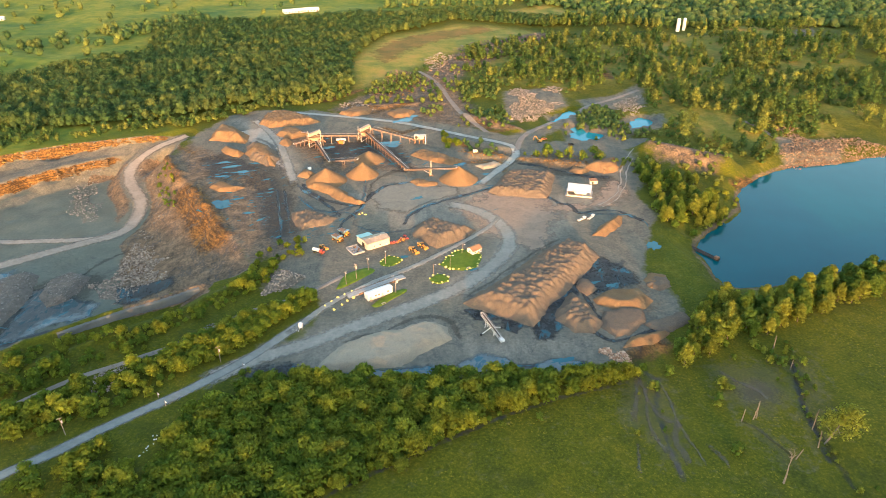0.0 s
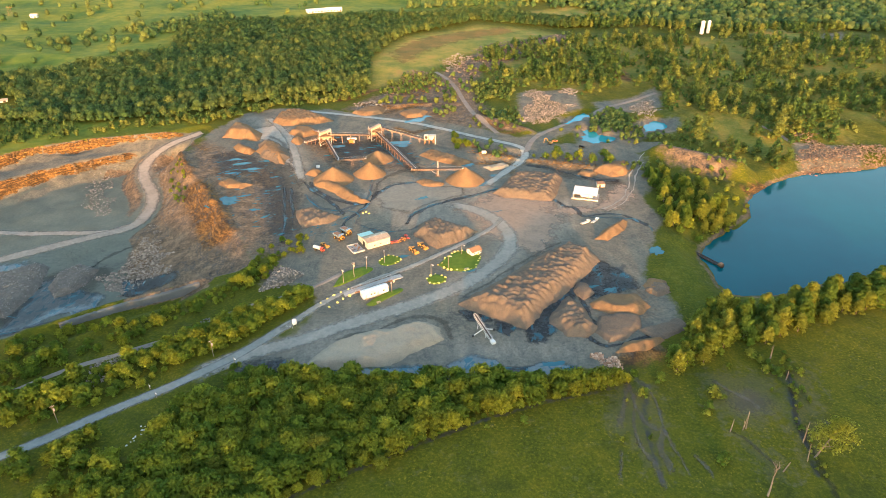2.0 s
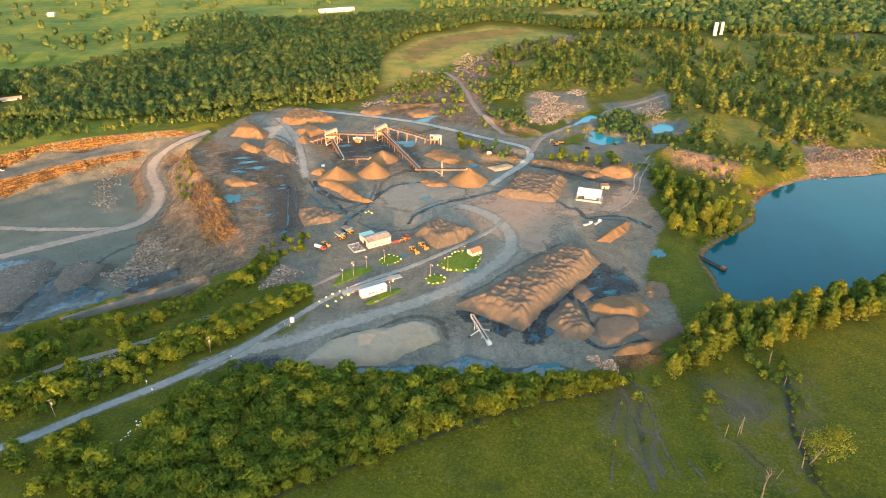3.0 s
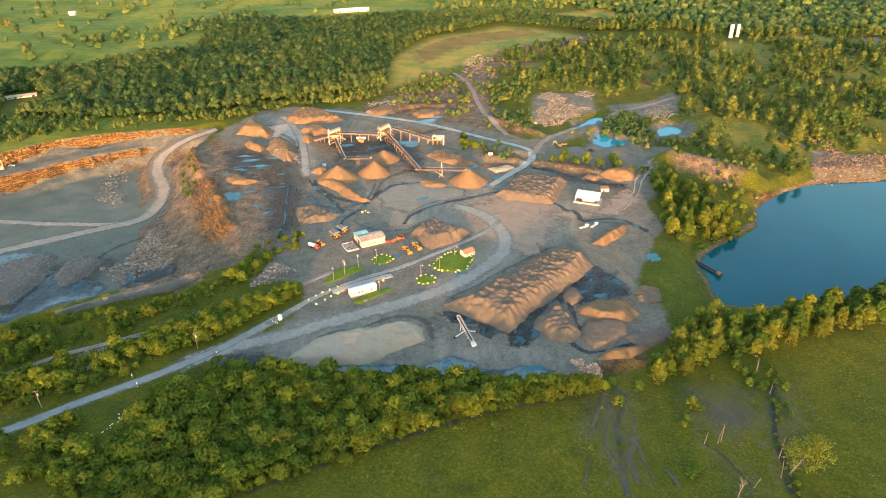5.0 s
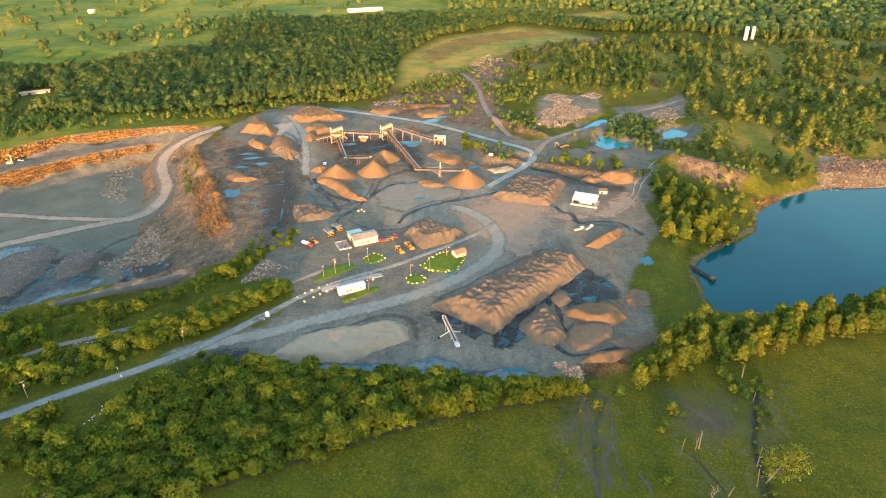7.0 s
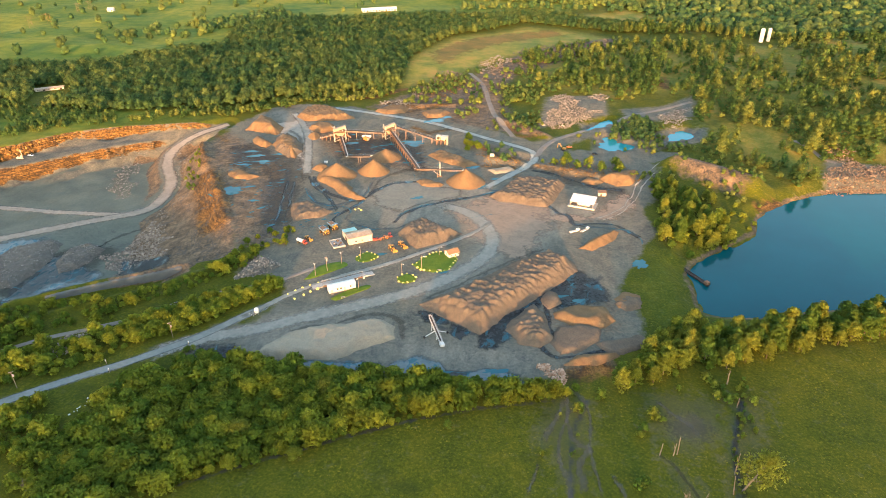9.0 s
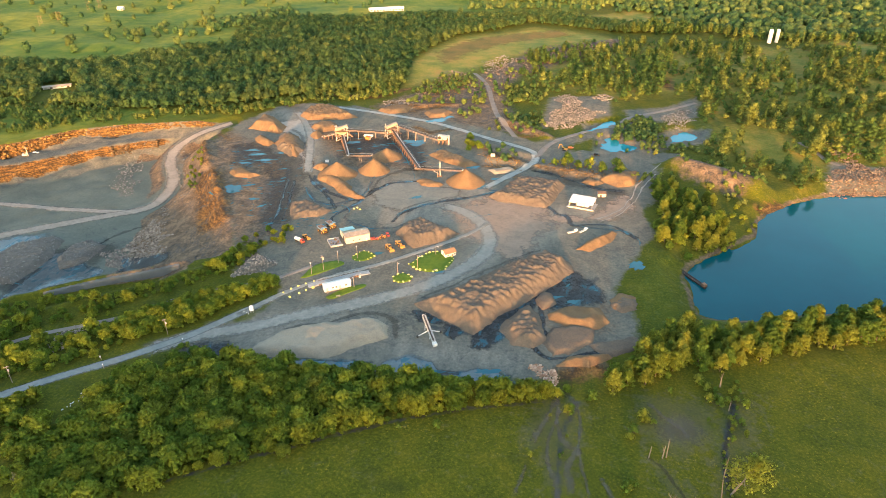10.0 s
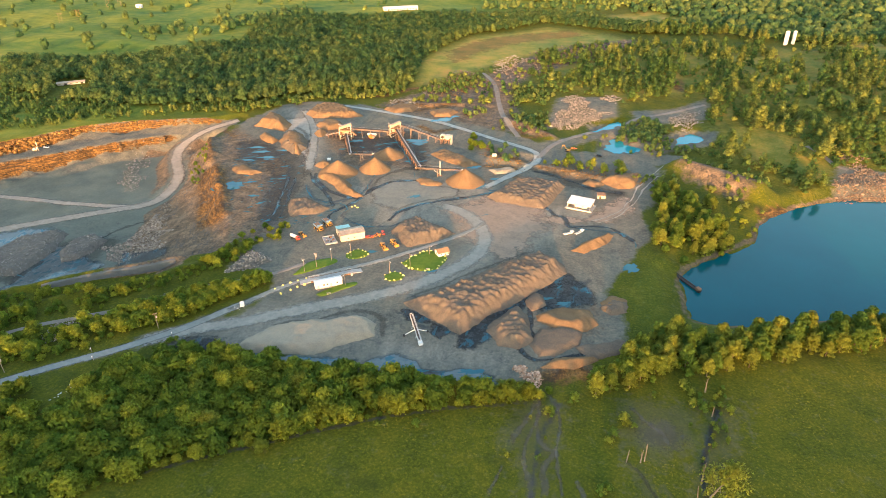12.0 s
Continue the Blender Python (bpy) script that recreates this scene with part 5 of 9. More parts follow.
PATCHES = [
    ("smooth pale grey silt before the cone heaps", SILT, [(-43.7, 364.3), (-36.3, 384.4), (-22.2, 384.3), (8.9, 377.9), (10.1, 369.5), (-13.1, 354.8), (-21.2, 342.6), (-37.5, 349.0)], 3.5),
    ("pale dusty apron between the upper heaps", DUST_FILM, [(-161.3, 484.8), (-144.7, 502.5), (-126.6, 478.5), (-123.9, 449.6), (-101.0, 399.5), (-103.4, 395.6), (-125.6, 445.1), (-150.2, 468.4)], 5.0),
    ("pink dust swept over the yard", PINK_DUST, [(8.1, 348.4), (38.8, 375.9), (62.4, 360.3), (66.7, 340.3), (50.0, 300.0), (34.0, 305.0), (22.5, 330.8)], 8.0),
    ("pink dust on the yard by the open shed", PINK_DUST, [(60.0, 352.0), (76.0, 350.0), (100.0, 352.0), (116.0, 372.0), (112.0, 385.0), (96.0, 358.0), (74.0, 346.0)], 6.0),
    ("dark damp earth under the crushing plant", DARK_EARTH, [(-106.2, 463.7), (-88.0, 439.1), (-77.8, 421.3), (-68.8, 434.8), (-57.7, 440.6), (-45.5, 442.0), (-35.7, 426.6), (-28.0, 408.1), (-20.0, 408.6), (-33.2, 455.6), (-50.0, 481.9), (-63.7, 477.9), (-69.8, 461.0), (-90.4, 479.1)], 5.0),
    ("dark muddy ground with standing water", DARK_EARTH, [(-170.8, 427.5), (-156.5, 439.3), (-136.8, 420.7), (-119.1, 420.7), (-101.4, 403.2), (-98.1, 374.3), (-82.5, 316.5), (-97.6, 311.4), (-113.1, 366.7), (-135.3, 393.1), (-156.5, 397.2)], 6.0),
    ("black mud and water beside the long stockpile", WET_MUD, [(68.2, 271.5), (81.7, 289.6), (95.1, 275.5), (95.1, 264.9), (81.7, 258.3), (70.9, 254.8), (67.1, 262.5)], 2.5),
    ("black wet ground between two stockpiles", WET_MUD, [(38.8, 228.8), (44.1, 238.3), (47.1, 246.9), (54.5, 254.7), (64.6, 265.9), (66.5, 258.6), (54.5, 246.4), (50.2, 239.6), (52.9, 228.6), (46.5, 220.0), (40.6, 219.4)], 2.0),
    ("black mud at the stacker's foot", WET_MUD, [(26.2, 235.1), (34.2, 228.8), (31.4, 224.2), (27.2, 226.3)], 1.5),
    ("black damp strip along the long stockpile", WET_MUD, [(10.2, 241.4), (24.3, 239.3), (24.5, 234.0), (15.2, 233.3)], 1.6),
    ("dark wet ground under the stone bank", DARK_EARTH, [(50.2, 421.3), (69.0, 418.4), (90.7, 412.0), (100.4, 399.1), (110.9, 398.7), (114.7, 391.2), (104.7, 388.7), (92.4, 396.3), (79.2, 398.3), (68.9, 411.2)], 3.0),
    ("blue seepage at the foot of the yard", SEEP, [(4.1, 201.8), (16.0, 208.0), (26.1, 207.5), (27.6, 200.6), (13.8, 197.0)], 2.5),
    ("blue seepage along the yard's edge", SEEP, [(31.2, 197.6), (38.6, 202.5), (45.0, 206.0), (55.0, 204.6), (60.0, 200.5), (41.7, 197.5)], 2.2),
    ("blue wet silt in the pit's corner", SEEP, [(-228.0, 232.0), (-213.2, 239.5), (-214.4, 260.8), (-218.2, 277.0), (-219.7, 287.9), (-214.8, 290.8), (-204.0, 276.2), (-195.8, 278.4), (-179.8, 272.9), (-178.3, 264.6), (-192.9, 258.0), (-204.1, 248.0), (-220.0, 234.0)], 4.0),
    ("pale blue damp silt on the pit floor", SEEP, [(-285.0, 285.0), (-257.3, 298.7), (-243.0, 304.1), (-237.7, 287.5), (-244.1, 267.9), (-275.0, 258.0)], 6.0),
    ("dark pool of rain water below the rubble", WET_MUD, [(-178.1, 290.5), (-144.8, 287.9), (-136.7, 281.1), (-156.2, 275.1), (-169.2, 275.5)], 2.5),
    ("dark damp floor round the blasted heaps", DARK_EARTH, [(-225.0, 247.0), (-215.0, 262.0), (-222.0, 285.0), (-212.0, 300.0), (-196.0, 304.0), (-186.0, 296.0), (-190.0, 282.0), (-182.0, 270.0), (-196.0, 262.0), (-210.0, 246.0)], 5.0),
    ("dark wet corner of the yard by the wood", WET_MUD, [(-78.6, 200.9), (-59.5, 202.1), (-49.4, 195.0), (-51.0, 186.2), (-64.0, 185.0)], 3.5),
    ("blue wet silt along the wood", SEEP, [(-53.7, 191.1), (-34.3, 192.2), (-16.1, 195.3), (-2.1, 196.3), (0.7, 202.2), (-18.1, 200.3), (-39.4, 197.8)], 3.0),
    ("wet ground among dead stumps", BARE_MUD, [(114.3, 189.0), (123.0, 192.5), (128.2, 186.3), (121.1, 180.2), (114.1, 182.1)], 3.0),
    ("brown dry weeds along the spoil field's rim", DRY_WEEDS, [(-81.2, 777.4), (-50.3, 856.9), (-1.6, 906.2), (55.7, 936.8), (67.2, 917.1), (-5.9, 851.6), (-42.7, 786.7), (-63.6, 717.1)], 10.0),
]
RUNS = [
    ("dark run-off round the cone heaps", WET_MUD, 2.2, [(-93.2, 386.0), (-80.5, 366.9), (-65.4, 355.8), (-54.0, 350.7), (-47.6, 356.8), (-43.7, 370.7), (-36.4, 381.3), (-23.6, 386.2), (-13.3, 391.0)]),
    ("dark run-off below the plant", DARK_EARTH, 3.0, [(-47.0, 362.1), (-46.4, 380.2), (-42.8, 392.9), (-34.8, 402.9), (-25.7, 408.3)]),
    ("dark run-off past the boulders", WET_MUD, 1.8, [(-48.2, 354.8), (-51.7, 342.5), (-57.5, 330.7), (-57.8, 318.1)]),
    ("dark run-off beside the track", WET_MUD, 1.6, [(-95.9, 385.7), (-83.2, 366.6), (-69.4, 351.0), (-58.9, 336.0)]),
    ("dark run-off across the open yard", WET_MUD, 1.7, [(-22.2, 325.2), (-19.3, 338.1), (-11.5, 350.0), (1.3, 358.9), (14.4, 367.4), (24.0, 374.0), (34.0, 381.0)]),
    ("dark wheel rut in mud", WET_MUD, 1.1, [(-106.0, 375.5), (-99.0, 349.1), (-90.5, 315.9), (-88.0, 300.0)]),
    ("dark wheel rut in mud", WET_MUD, 1.1, [(-102.0, 376.1), (-94.5, 349.6), (-85.3, 316.7)]),
    ("dark edge of the dusty apron", DARK_EARTH, 2.4, [(-145.4, 474.0), (-130.0, 458.3), (-119.8, 436.9), (-111.7, 415.5)]),
    ("dark drain past the open shed", WET_MUD, 2.0, [(63.6, 370.3), (70.7, 355.7), (76.7, 352.5), (80.7, 341.8), (90.6, 344.7), (104.6, 343.7), (117.0, 330.0)]),
    ("black water under the stone bank", WET_MUD, 2.2, [(52.0, 419.0), (68.0, 414.0), (84.0, 404.0), (96.0, 397.0), (112.0, 394.0)]),
    ("black run between the heaps", WET_MUD, 2.0, [(64.5, 263.9), (68.0, 252.6), (68.4, 239.7), (72.2, 232.8)]),
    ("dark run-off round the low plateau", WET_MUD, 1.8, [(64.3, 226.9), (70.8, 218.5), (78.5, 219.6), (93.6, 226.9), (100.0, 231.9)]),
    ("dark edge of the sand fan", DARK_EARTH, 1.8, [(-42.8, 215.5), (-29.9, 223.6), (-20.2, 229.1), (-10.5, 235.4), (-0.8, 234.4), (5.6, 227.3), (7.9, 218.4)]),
    ("dark line along the long stockpile", DARK_EARTH, 1.8, [(9.0, 249.0), (24.0, 266.0), (38.0, 284.0), (52.0, 298.0), (64.0, 310.0)]),
    ("dark damp line on the pit floor", DARK_EARTH, 2.6, [(-205.0, 296.1), (-199.6, 307.1), (-195.0, 321.2), (-187.3, 328.7)]),
    ("muddy rivulet through the pasture", BARE_MUD, 1.5, [(76.9, 197.7), (77.3, 183.2), (78.9, 173.9), (84.3, 169.4), (81.1, 163.1), (83.3, 150.2)]),
    ("muddy rivulet through the pasture", BARE_MUD, 1.3, [(77.7, 198.2), (83.1, 193.5), (85.2, 181.1), (84.5, 168.2), (88.0, 150.0)]),
    ("streak of drying mud in the pasture", BARE_MUD, 1.6, [(76.0, 196.0), (73.5, 186.0), (71.0, 176.0), (69.5, 170.0)]),
    ("streak of drying mud in the pasture", BARE_MUD, 1.3, [(77.5, 190.0), (76.0, 180.0), (74.5, 170.0), (75.5, 160.0)]),
    ("streak of drying mud in the pasture", BARE_MUD, 1.9, [(73.0, 163.0), (76.0, 157.0), (78.0, 150.0), (78.5, 143.0)]),
    ("streak of drying mud in the pasture", BARE_MUD, 1.1, [(68.0, 160.0), (66.0, 153.0), (64.0, 146.0)]),
    ("streak of drying mud in the pasture", BARE_MUD, 1.2, [(92.0, 160.0), (94.0, 154.0), (95.0, 148.0)]),
    ("streak of wet mud among stumps", BARE_MUD, 1.5, [(110.0, 200.0), (114.0, 194.0), (119.0, 188.0), (122.0, 182.0)]),
    ("dark ditch through the pasture", DARK_EARTH, 1.6, [(142.9, 209.2), (139.3, 196.6), (135.3, 183.3), (132.9, 171.8), (133.3, 161.4), (131.9, 150.6), (130.9, 138.0)]),
    ("dark furrow among dead stumps", DARK_EARTH, 1.0, [(107.0, 172.0), (112.0, 167.0), (116.0, 160.0), (119.0, 152.0)]),
    ("pale wheel marks on the yard", DUST_FILM, 0.9, [(92.0, 350.0), (104.0, 362.0), (114.0, 380.0), (121.0, 404.0), (132.0, 432.0), (140.0, 447.0)]),
    ("pale wheel marks on the yard", DUST_FILM, 0.9, [(95.5, 349.0), (107.5, 361.0), (117.5, 380.0), (124.5, 404.0), (135.5, 431.0)]),
]
for i, (label, mat, poly, edge) in enumerate(PATCHES):
    patch(label, mat, poly, edge, 0.05 + 0.004 * i, 900 + i * 4)
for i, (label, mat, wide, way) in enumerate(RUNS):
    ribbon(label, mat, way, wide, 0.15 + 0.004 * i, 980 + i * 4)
for i, (w, *line) in enumerate(RILLS):
    rill(line, w * 0.42, 800 + i * 5)
water("water_lake", LAKE_AREA, LAKE_TOP, LAKE, "deep blue quarry lake with a smooth surface")
for i, p in enumerate((POND_A, POND_B, POND_C)):
    water("water_pond_%d" % (i + 1), p, POND_TOP, POND, "shallow turquoise pond among bushes and rubble")

# ---- stockpiles ----
def stockpile(label, mat, poly, tall, bump, seed):
    """A tipped heap: sides at the angle of repose, a top of truckload humps."""
    rng = np.random.RandomState(seed)
    p = np.array(poly)
    lo, hi = p.min(0) - 2.5, p.max(0) + 2.5
    mid = (lo + hi) / 2
    step = 0.62 if np.ptp(p[:, 0]) > 25 else 0.55
    X, Y = np.meshgrid(np.arange(lo[0], hi[0], step), np.arange(lo[1], hi[1], step))
    bump = bump * (0.5 if mat is HEAP_TAN else 1.0)
    way = np.linalg.svd(p - p.mean(0), full_matrices=False)[2][0]
    way = way if way[0] > 0 else -way
    U, V = (X - mid[0]) * way[0] + (Y - mid[1]) * way[1], (Y - mid[1]) * way[0] - (X - mid[0]) * way[1]
    hump = np.zeros(X.shape)
    reach = float(np.hypot(*(hi - lo))) / 2
    row = -reach
    while row < reach:
        col = -reach + rng.uniform(0, 3.0)
        while col < reach:
            a, b, r, c = col + rng.normal() * 0.9, row + rng.normal() * 0.8, rng.uniform(1.7, 3.1), rng.uniform(0.5, 1.0)
            t = 0.5 + rng.normal() * 0.2
            e, f = (U - a) * math.cos(t) + (V - b) * math.sin(t), (V - b) * math.cos(t) - (U - a) * math.sin(t)
            hump = np.maximum(hump, c * (1 - np.hypot(e * 1.1, f * 0.68) / r))
            col += rng.uniform(2.4, 3.8)
        row += 3.1
    hump = hump + 0.25 * soft_noise(X, Y, 6, seed + 33)
    smooth = 1.1 if bump < 0.4 else 0.6
    d = inside(X, Y, poly) + smooth * soft_noise(X, Y, 7, seed + 20) + 0.9 * min(1, bump) * (hump - 0.35)
    flank = np.clip(d, 0, None) * 0.78
    h = tall - np.log1p(np.exp(-(flank - tall) * 2.2)) / 2.2
    h = np.where(d > 0, np.maximum(h, 0), 0)
    top = ease((h / tall - 0.45) / 0.5)
    h = h + bump * (hump * 1.45 - 0.55) * top + 0.10 * soft_noise(X, Y, 1.8, seed + 40) * np.clip(d, 0, 1)
    if "dug-out" in label:
        h = h * (0.3 + 0.7 * ease((np.hypot(X - mid[0] + 1, Y - mid[1] - 3) - 3) / 5))
    base = gz(*mid)
    g = ground_z(X, Y)
    z = np.where(d > 0, h + g - base, g - base - 0.6)
    k = np.arange(X.size).reshape(X.shape)
    faces = np.stack([k[:-1, :-1], k[:-1, 1:], k[1:, 1:], k[1:, :-1]], -1).reshape(-1, 4)
    keep = (d.ravel()[faces] > -step).any(1)
    me = mesh_of("stockpile", np.stack([X - mid[0], Y - mid[1], z], -1).reshape(-1, 3), faces[keep], mat, True)
    return thing("stockpile", label, "stockpile", Matrix.Translation((mid[0], mid[1], base)), "stockpiles in the yard", data=me)


for i, row in enumerate(STOCKPILES):
    stockpile(*row, i + 1)


def cone_heap(label, mat, x, y, r, tall, seed):
    """A cone under a conveyor's tip, with trickle runs down its sides."""
    ring, turns = 14, 48
    rr, aa = np.meshgrid(np.linspace(0, 1.12, ring), np.linspace(0, 2 * np.pi, turns, endpoint=False))
    wob = 1 + 0.05 * soft_noise(np.cos(aa) * 8 + seed * 9, np.sin(aa) * 8, 5, seed) * rr
    X, Y = rr * r * wob * np.cos(aa), rr * r * wob * np.sin(aa)
    g = ground_z(x + X, y + Y) - gz(x, y)
    Z = np.maximum(tall * (1 - rr) - 0.35 * np.exp(-(rr * 6) ** 2), -1) + 0.18 * np.sin(aa * 17 + seed) * rr * (1 - rr) + 0.15 * soft_noise(X, Y, 2, seed)
    Z = np.where(rr >= 1.0, g - 0.4, np.maximum(Z, g - 0.1))
    k = np.arange(rr.size).reshape(rr.shape)
    kn = np.roll(k, -1, 0)
    faces = np.stack([k[:, :-1], k[:, 1:], kn[:, 1:], kn[:, :-1]], -1).reshape(-1, 4)
    me = mesh_of("stockpile", np.stack([X, Y, Z], -1).reshape(-1, 3), faces, mat, True)
    thing("stockpile", label, "stockpile", Matrix.Translation((x, y, gz(x, y))), "cone stockpiles at the plant", data=me)


for i, (label, mat, x, y, r, tall) in enumerate(CONES):
    cone_heap(label, mat, x, y, r, tall, i + 60)


# ---- rubble ----
def rock_shape(seed):
    bm = B()
    bmesh.ops.create_icosphere(bm, subdivisions=1, radius=1)
    rng = random.Random(seed)
    cuts = [(Vector((rng.uniform(-1, 1), rng.uniform(-1, 1), rng.uniform(-1, 1))).normalized(), rng.uniform(0.45, 0.8)) for _ in range(7)]
    for v in bm.verts:
        for n, d in cuts:
            over = v.co.dot(n) - d
            if over > 0:
                v.co -= n * over
        v.co *= rng.uniform(0.9, 1.1)
    co = np.array([v.co for v in bm.verts])
    fa = np.array([[v.index for v in f.verts] for f in bm.faces])
    bm.free()
    return co, fa


ROCK_SHAPES = [rock_shape(s) for s in range(6)]


def scatter(poly, n, rng, ragged=0.0):
    """n places within a polygon."""
    p = np.array(poly)
    lo, hi = p.min(0) - ragged, p.max(0) + ragged
    out = np.zeros((0, 2))
    while len(out) < n:
        q = rng.uniform(lo, hi, (n * 3, 2))
        out = np.vstack([out, q[inside(q[:, 0], q[:, 1], poly) + ragged * soft_noise(q[:, 0], q[:, 1], 9, 55) > 0]])
    return out[:n]


def rubble(label, mat, poly, n, size, mound, seed):
    rng = np.random.RandomState(seed)
    heaped = mound >= 2.5
    if heaped:
        stockpile(label, HEAP_DARK, poly, mound * 0.8, 0.5, seed)
    pts = scatter(poly, n, rng, 1.5 if heaped else 5.0)
    d = inside(pts[:, 0], pts[:, 1], poly)
    vs, fs, k = [], [], 0
    for (x, y), q in zip(pts, d):
        co, fa = ROCK_SHAPES[rng.randint(6)]
        s = size * (0.32 + 0.55 * rng.rand() ** 1.5 + 1.0 * rng.rand() ** 9) * np.array([rng.uniform(0.8, 1.5), rng.uniform(0.6, 1.0), rng.uniform(0.4, 0.8)])
        a, lean = rng.uniform(0, 6.3), rng.normal() * 0.25
        c = co * s
        c = np.stack([c[:, 0] * np.cos(lean) - c[:, 2] * np.sin(lean), c[:, 1], c[:, 0] * np.sin(lean) + c[:, 2] * np.cos(lean)], -1)
        c = np.stack([c[:, 0] * np.cos(a) - c[:, 1] * np.sin(a), c[:, 0] * np.sin(a) + c[:, 1] * np.cos(a), c[:, 2]], -1)
        lift = min(mound * 0.8, max(0, q) * 0.75) if heaped else mound * max(0, min(1, q / 6)) * rng.uniform(0.0, 0.6)
        vs.append(c + (x, y, gz(x, y) + lift + s[2] * 0.2))
        fs.append(fa + k)
        k += len(co)
    me = mesh_of("rubble", np.vstack(vs), np.vstack(fs), mat)
    thing("rubble", label, "rubble", kind="stuff", data=me)


for i, row in enumerate(RUBBLE):
    rubble(*row, i + 100)

# ---- buildings ----
def turn_at(x, y, deg, z=None):
    return Matrix.Translation((x, y, gz(x, y) if z is None else z)) @ Matrix.Rotation(radians(deg), 4, 'Z')


def real_size(x, y, deg, z=None):
    """A place for a thing that is built in true metres."""
    return turn_at(x, y, deg, z) @ Matrix.Scale(1 / UNIT, 4)


def gable(bm, length, deep, low, rise, over=0.4, thick=0.18):
    """A pitched roof of two slabs and its two end caps; ridge along x."""
    for s in (-1, 1):
        a = [(-length / 2 - over, s * (deep / 2 + over), low - rise * over / (deep / 2)), (length / 2 + over, s * (deep / 2 + over), low - rise * over / (deep / 2)),
             (length / 2 + over, 0, low + rise), (-length / 2 - over, 0, low + rise)]
        vs = [bm.verts.new(p) for p in a] + [bm.verts.new((p[0], p[1], p[2] + thick)) for p in a]
        for f in ((0, 1, 2, 3), (7, 6, 5, 4), (0, 4, 5, 1), (1, 5, 6, 2), (2, 6, 7, 3), (3, 7, 4, 0)):
            bm.faces.new([vs[i] for i in f])
    bmesh.ops.recalc_face_normals(bm, faces=bm.faces[:])
    return bm


def gable_walls(bm, length, deep, low, rise):
    box(bm, (length, deep, low), (0, 0, 0))
    for s in (-1, 1):
        vs = [bm.verts.new((s * length / 2 * k, y, z)) for k in (1.0, 0.985) for y, z in ((-deep / 2, low), (deep / 2, low), (0, low + rise))]
        for f in ((0, 1, 2), (5, 4, 3), (0, 3, 4, 1), (1, 4, 5, 2), (2, 5, 3, 0)):
            bm.faces.new([vs[i] for i in f])
    bmesh.ops.recalc_face_normals(bm, faces=bm.faces[:])
    return bm


def seams(bm, length, deep, low, rise, count, over=0.4):
    """Standing seams of a sheet roof."""
    for i in range(count + 1):
        x = -length / 2 - over + (length + 2 * over) * i / count
        for s in (-1, 1):
            beam(bm, (x, s * (deep / 2 + over), low - rise * over / (deep / 2) + 0.21), (x, 0.02 * s, low + rise + 0.21), 0.07, 0.07)
    return bm


def opening(parent, name, x, y, z, w, h, face, mat, label=""):
    """A door or window set 5 cm proud in a wall: frame and leaf. face: -1 front, 1 back, 2 the ends."""
    bm = B()
    if face == 2:
        box(bm, (0.12, w, h), (x, y, z), 0, 0.02)
    else:
        box(bm, (w, 0.12, h), (x, y, z), 0, 0.02)
    leafpart = part(name, bm, mat, parent, label)
    fr = B()
    for a in (-1, 1):
        if face == 2:
            box(fr, (0.18, 0.08, h + 0.1), (x, y + a * w / 2, z))
        else:
            box(fr, (0.08, 0.18, h + 0.1), (x + a * w / 2, y, z))
    if face == 2:
        box(fr, (0.18, w, 0.08), (x, y, z + h))
    else:
        box(fr, (w, 0.18, 0.08), (x, y, z + h))
    part("frame", fr, STEEL, leafpart)
    return leafpart


def office_trailer():
    t = thing("office_trailer", "long white office trailer on a skirted base beside the truck scale", "trailer", turn_at(-30.4, 253.0, 34) @ Matrix.Scale(0.92, 4))
    bm = B()
    box(bm, (14.4, 3.6, 3.1), (0, 0, 0.6), 0, 0.06)
    part("body", bm, WHITE, t)
    part("skirt", box(B(), (14.1, 3.4, 0.6)), CONCRETE, t, "grey skirting boards")
    bm = B()
    vs = []
    for x in (-7.4, 7.4):
        for y, z in ((-2.0, 3.70), (0, 4.05), (2.0, 3.70), (2.0, 3.82), (0, 4.18), (-2.0, 3.82)):
            vs.append(bm.verts.new((x, y, z)))
    bm.faces.new(vs[:6][::-1])
    bm.faces.new(vs[6:])
    for i in range(6):
        j = (i + 1) % 6
        bm.faces.new((vs[i], vs[j], vs[6 + j], vs[6 + i]))
    bmesh.ops.recalc_face_normals(bm, faces=bm.faces[:])
    part("roof", bm, WHITE, t, "shallow white sheet roof")
    ribs = B()
    for i in range(23):
        box(ribs, (0.05, 0.03, 2.9), (-7.05 + i * 0.64, -1.815, 0.7))
    part("cladding_rib", ribs, WHITE, t)
    for x in (-5.6, 1.2):
        opening(t, "door", x, -1.84, 0.75, 0.75, 1.6, -1, CREAM, "pale door")
    for x in (-2.6, -0.8, 4.4):
        opening(t, "window", x, -1.84, 1.7, 0.9, 0.9, -1, GLASS, "small dark window")
    for x in (-5.6, 1.2):
        bm = B()
        for k in range(3):
            box(bm, (1.3, 0.3, 0.2 * (3 - k)), (x, -2.1 - 0.3 * k, 0))
        part("step", bm, WOOD, t, "wooden entry steps")
    part("air_conditioner", box(B(), (0.8, 0.5, 0.6), (7.5, 0.4, 1.9), 90, 0.04), STEEL, t)


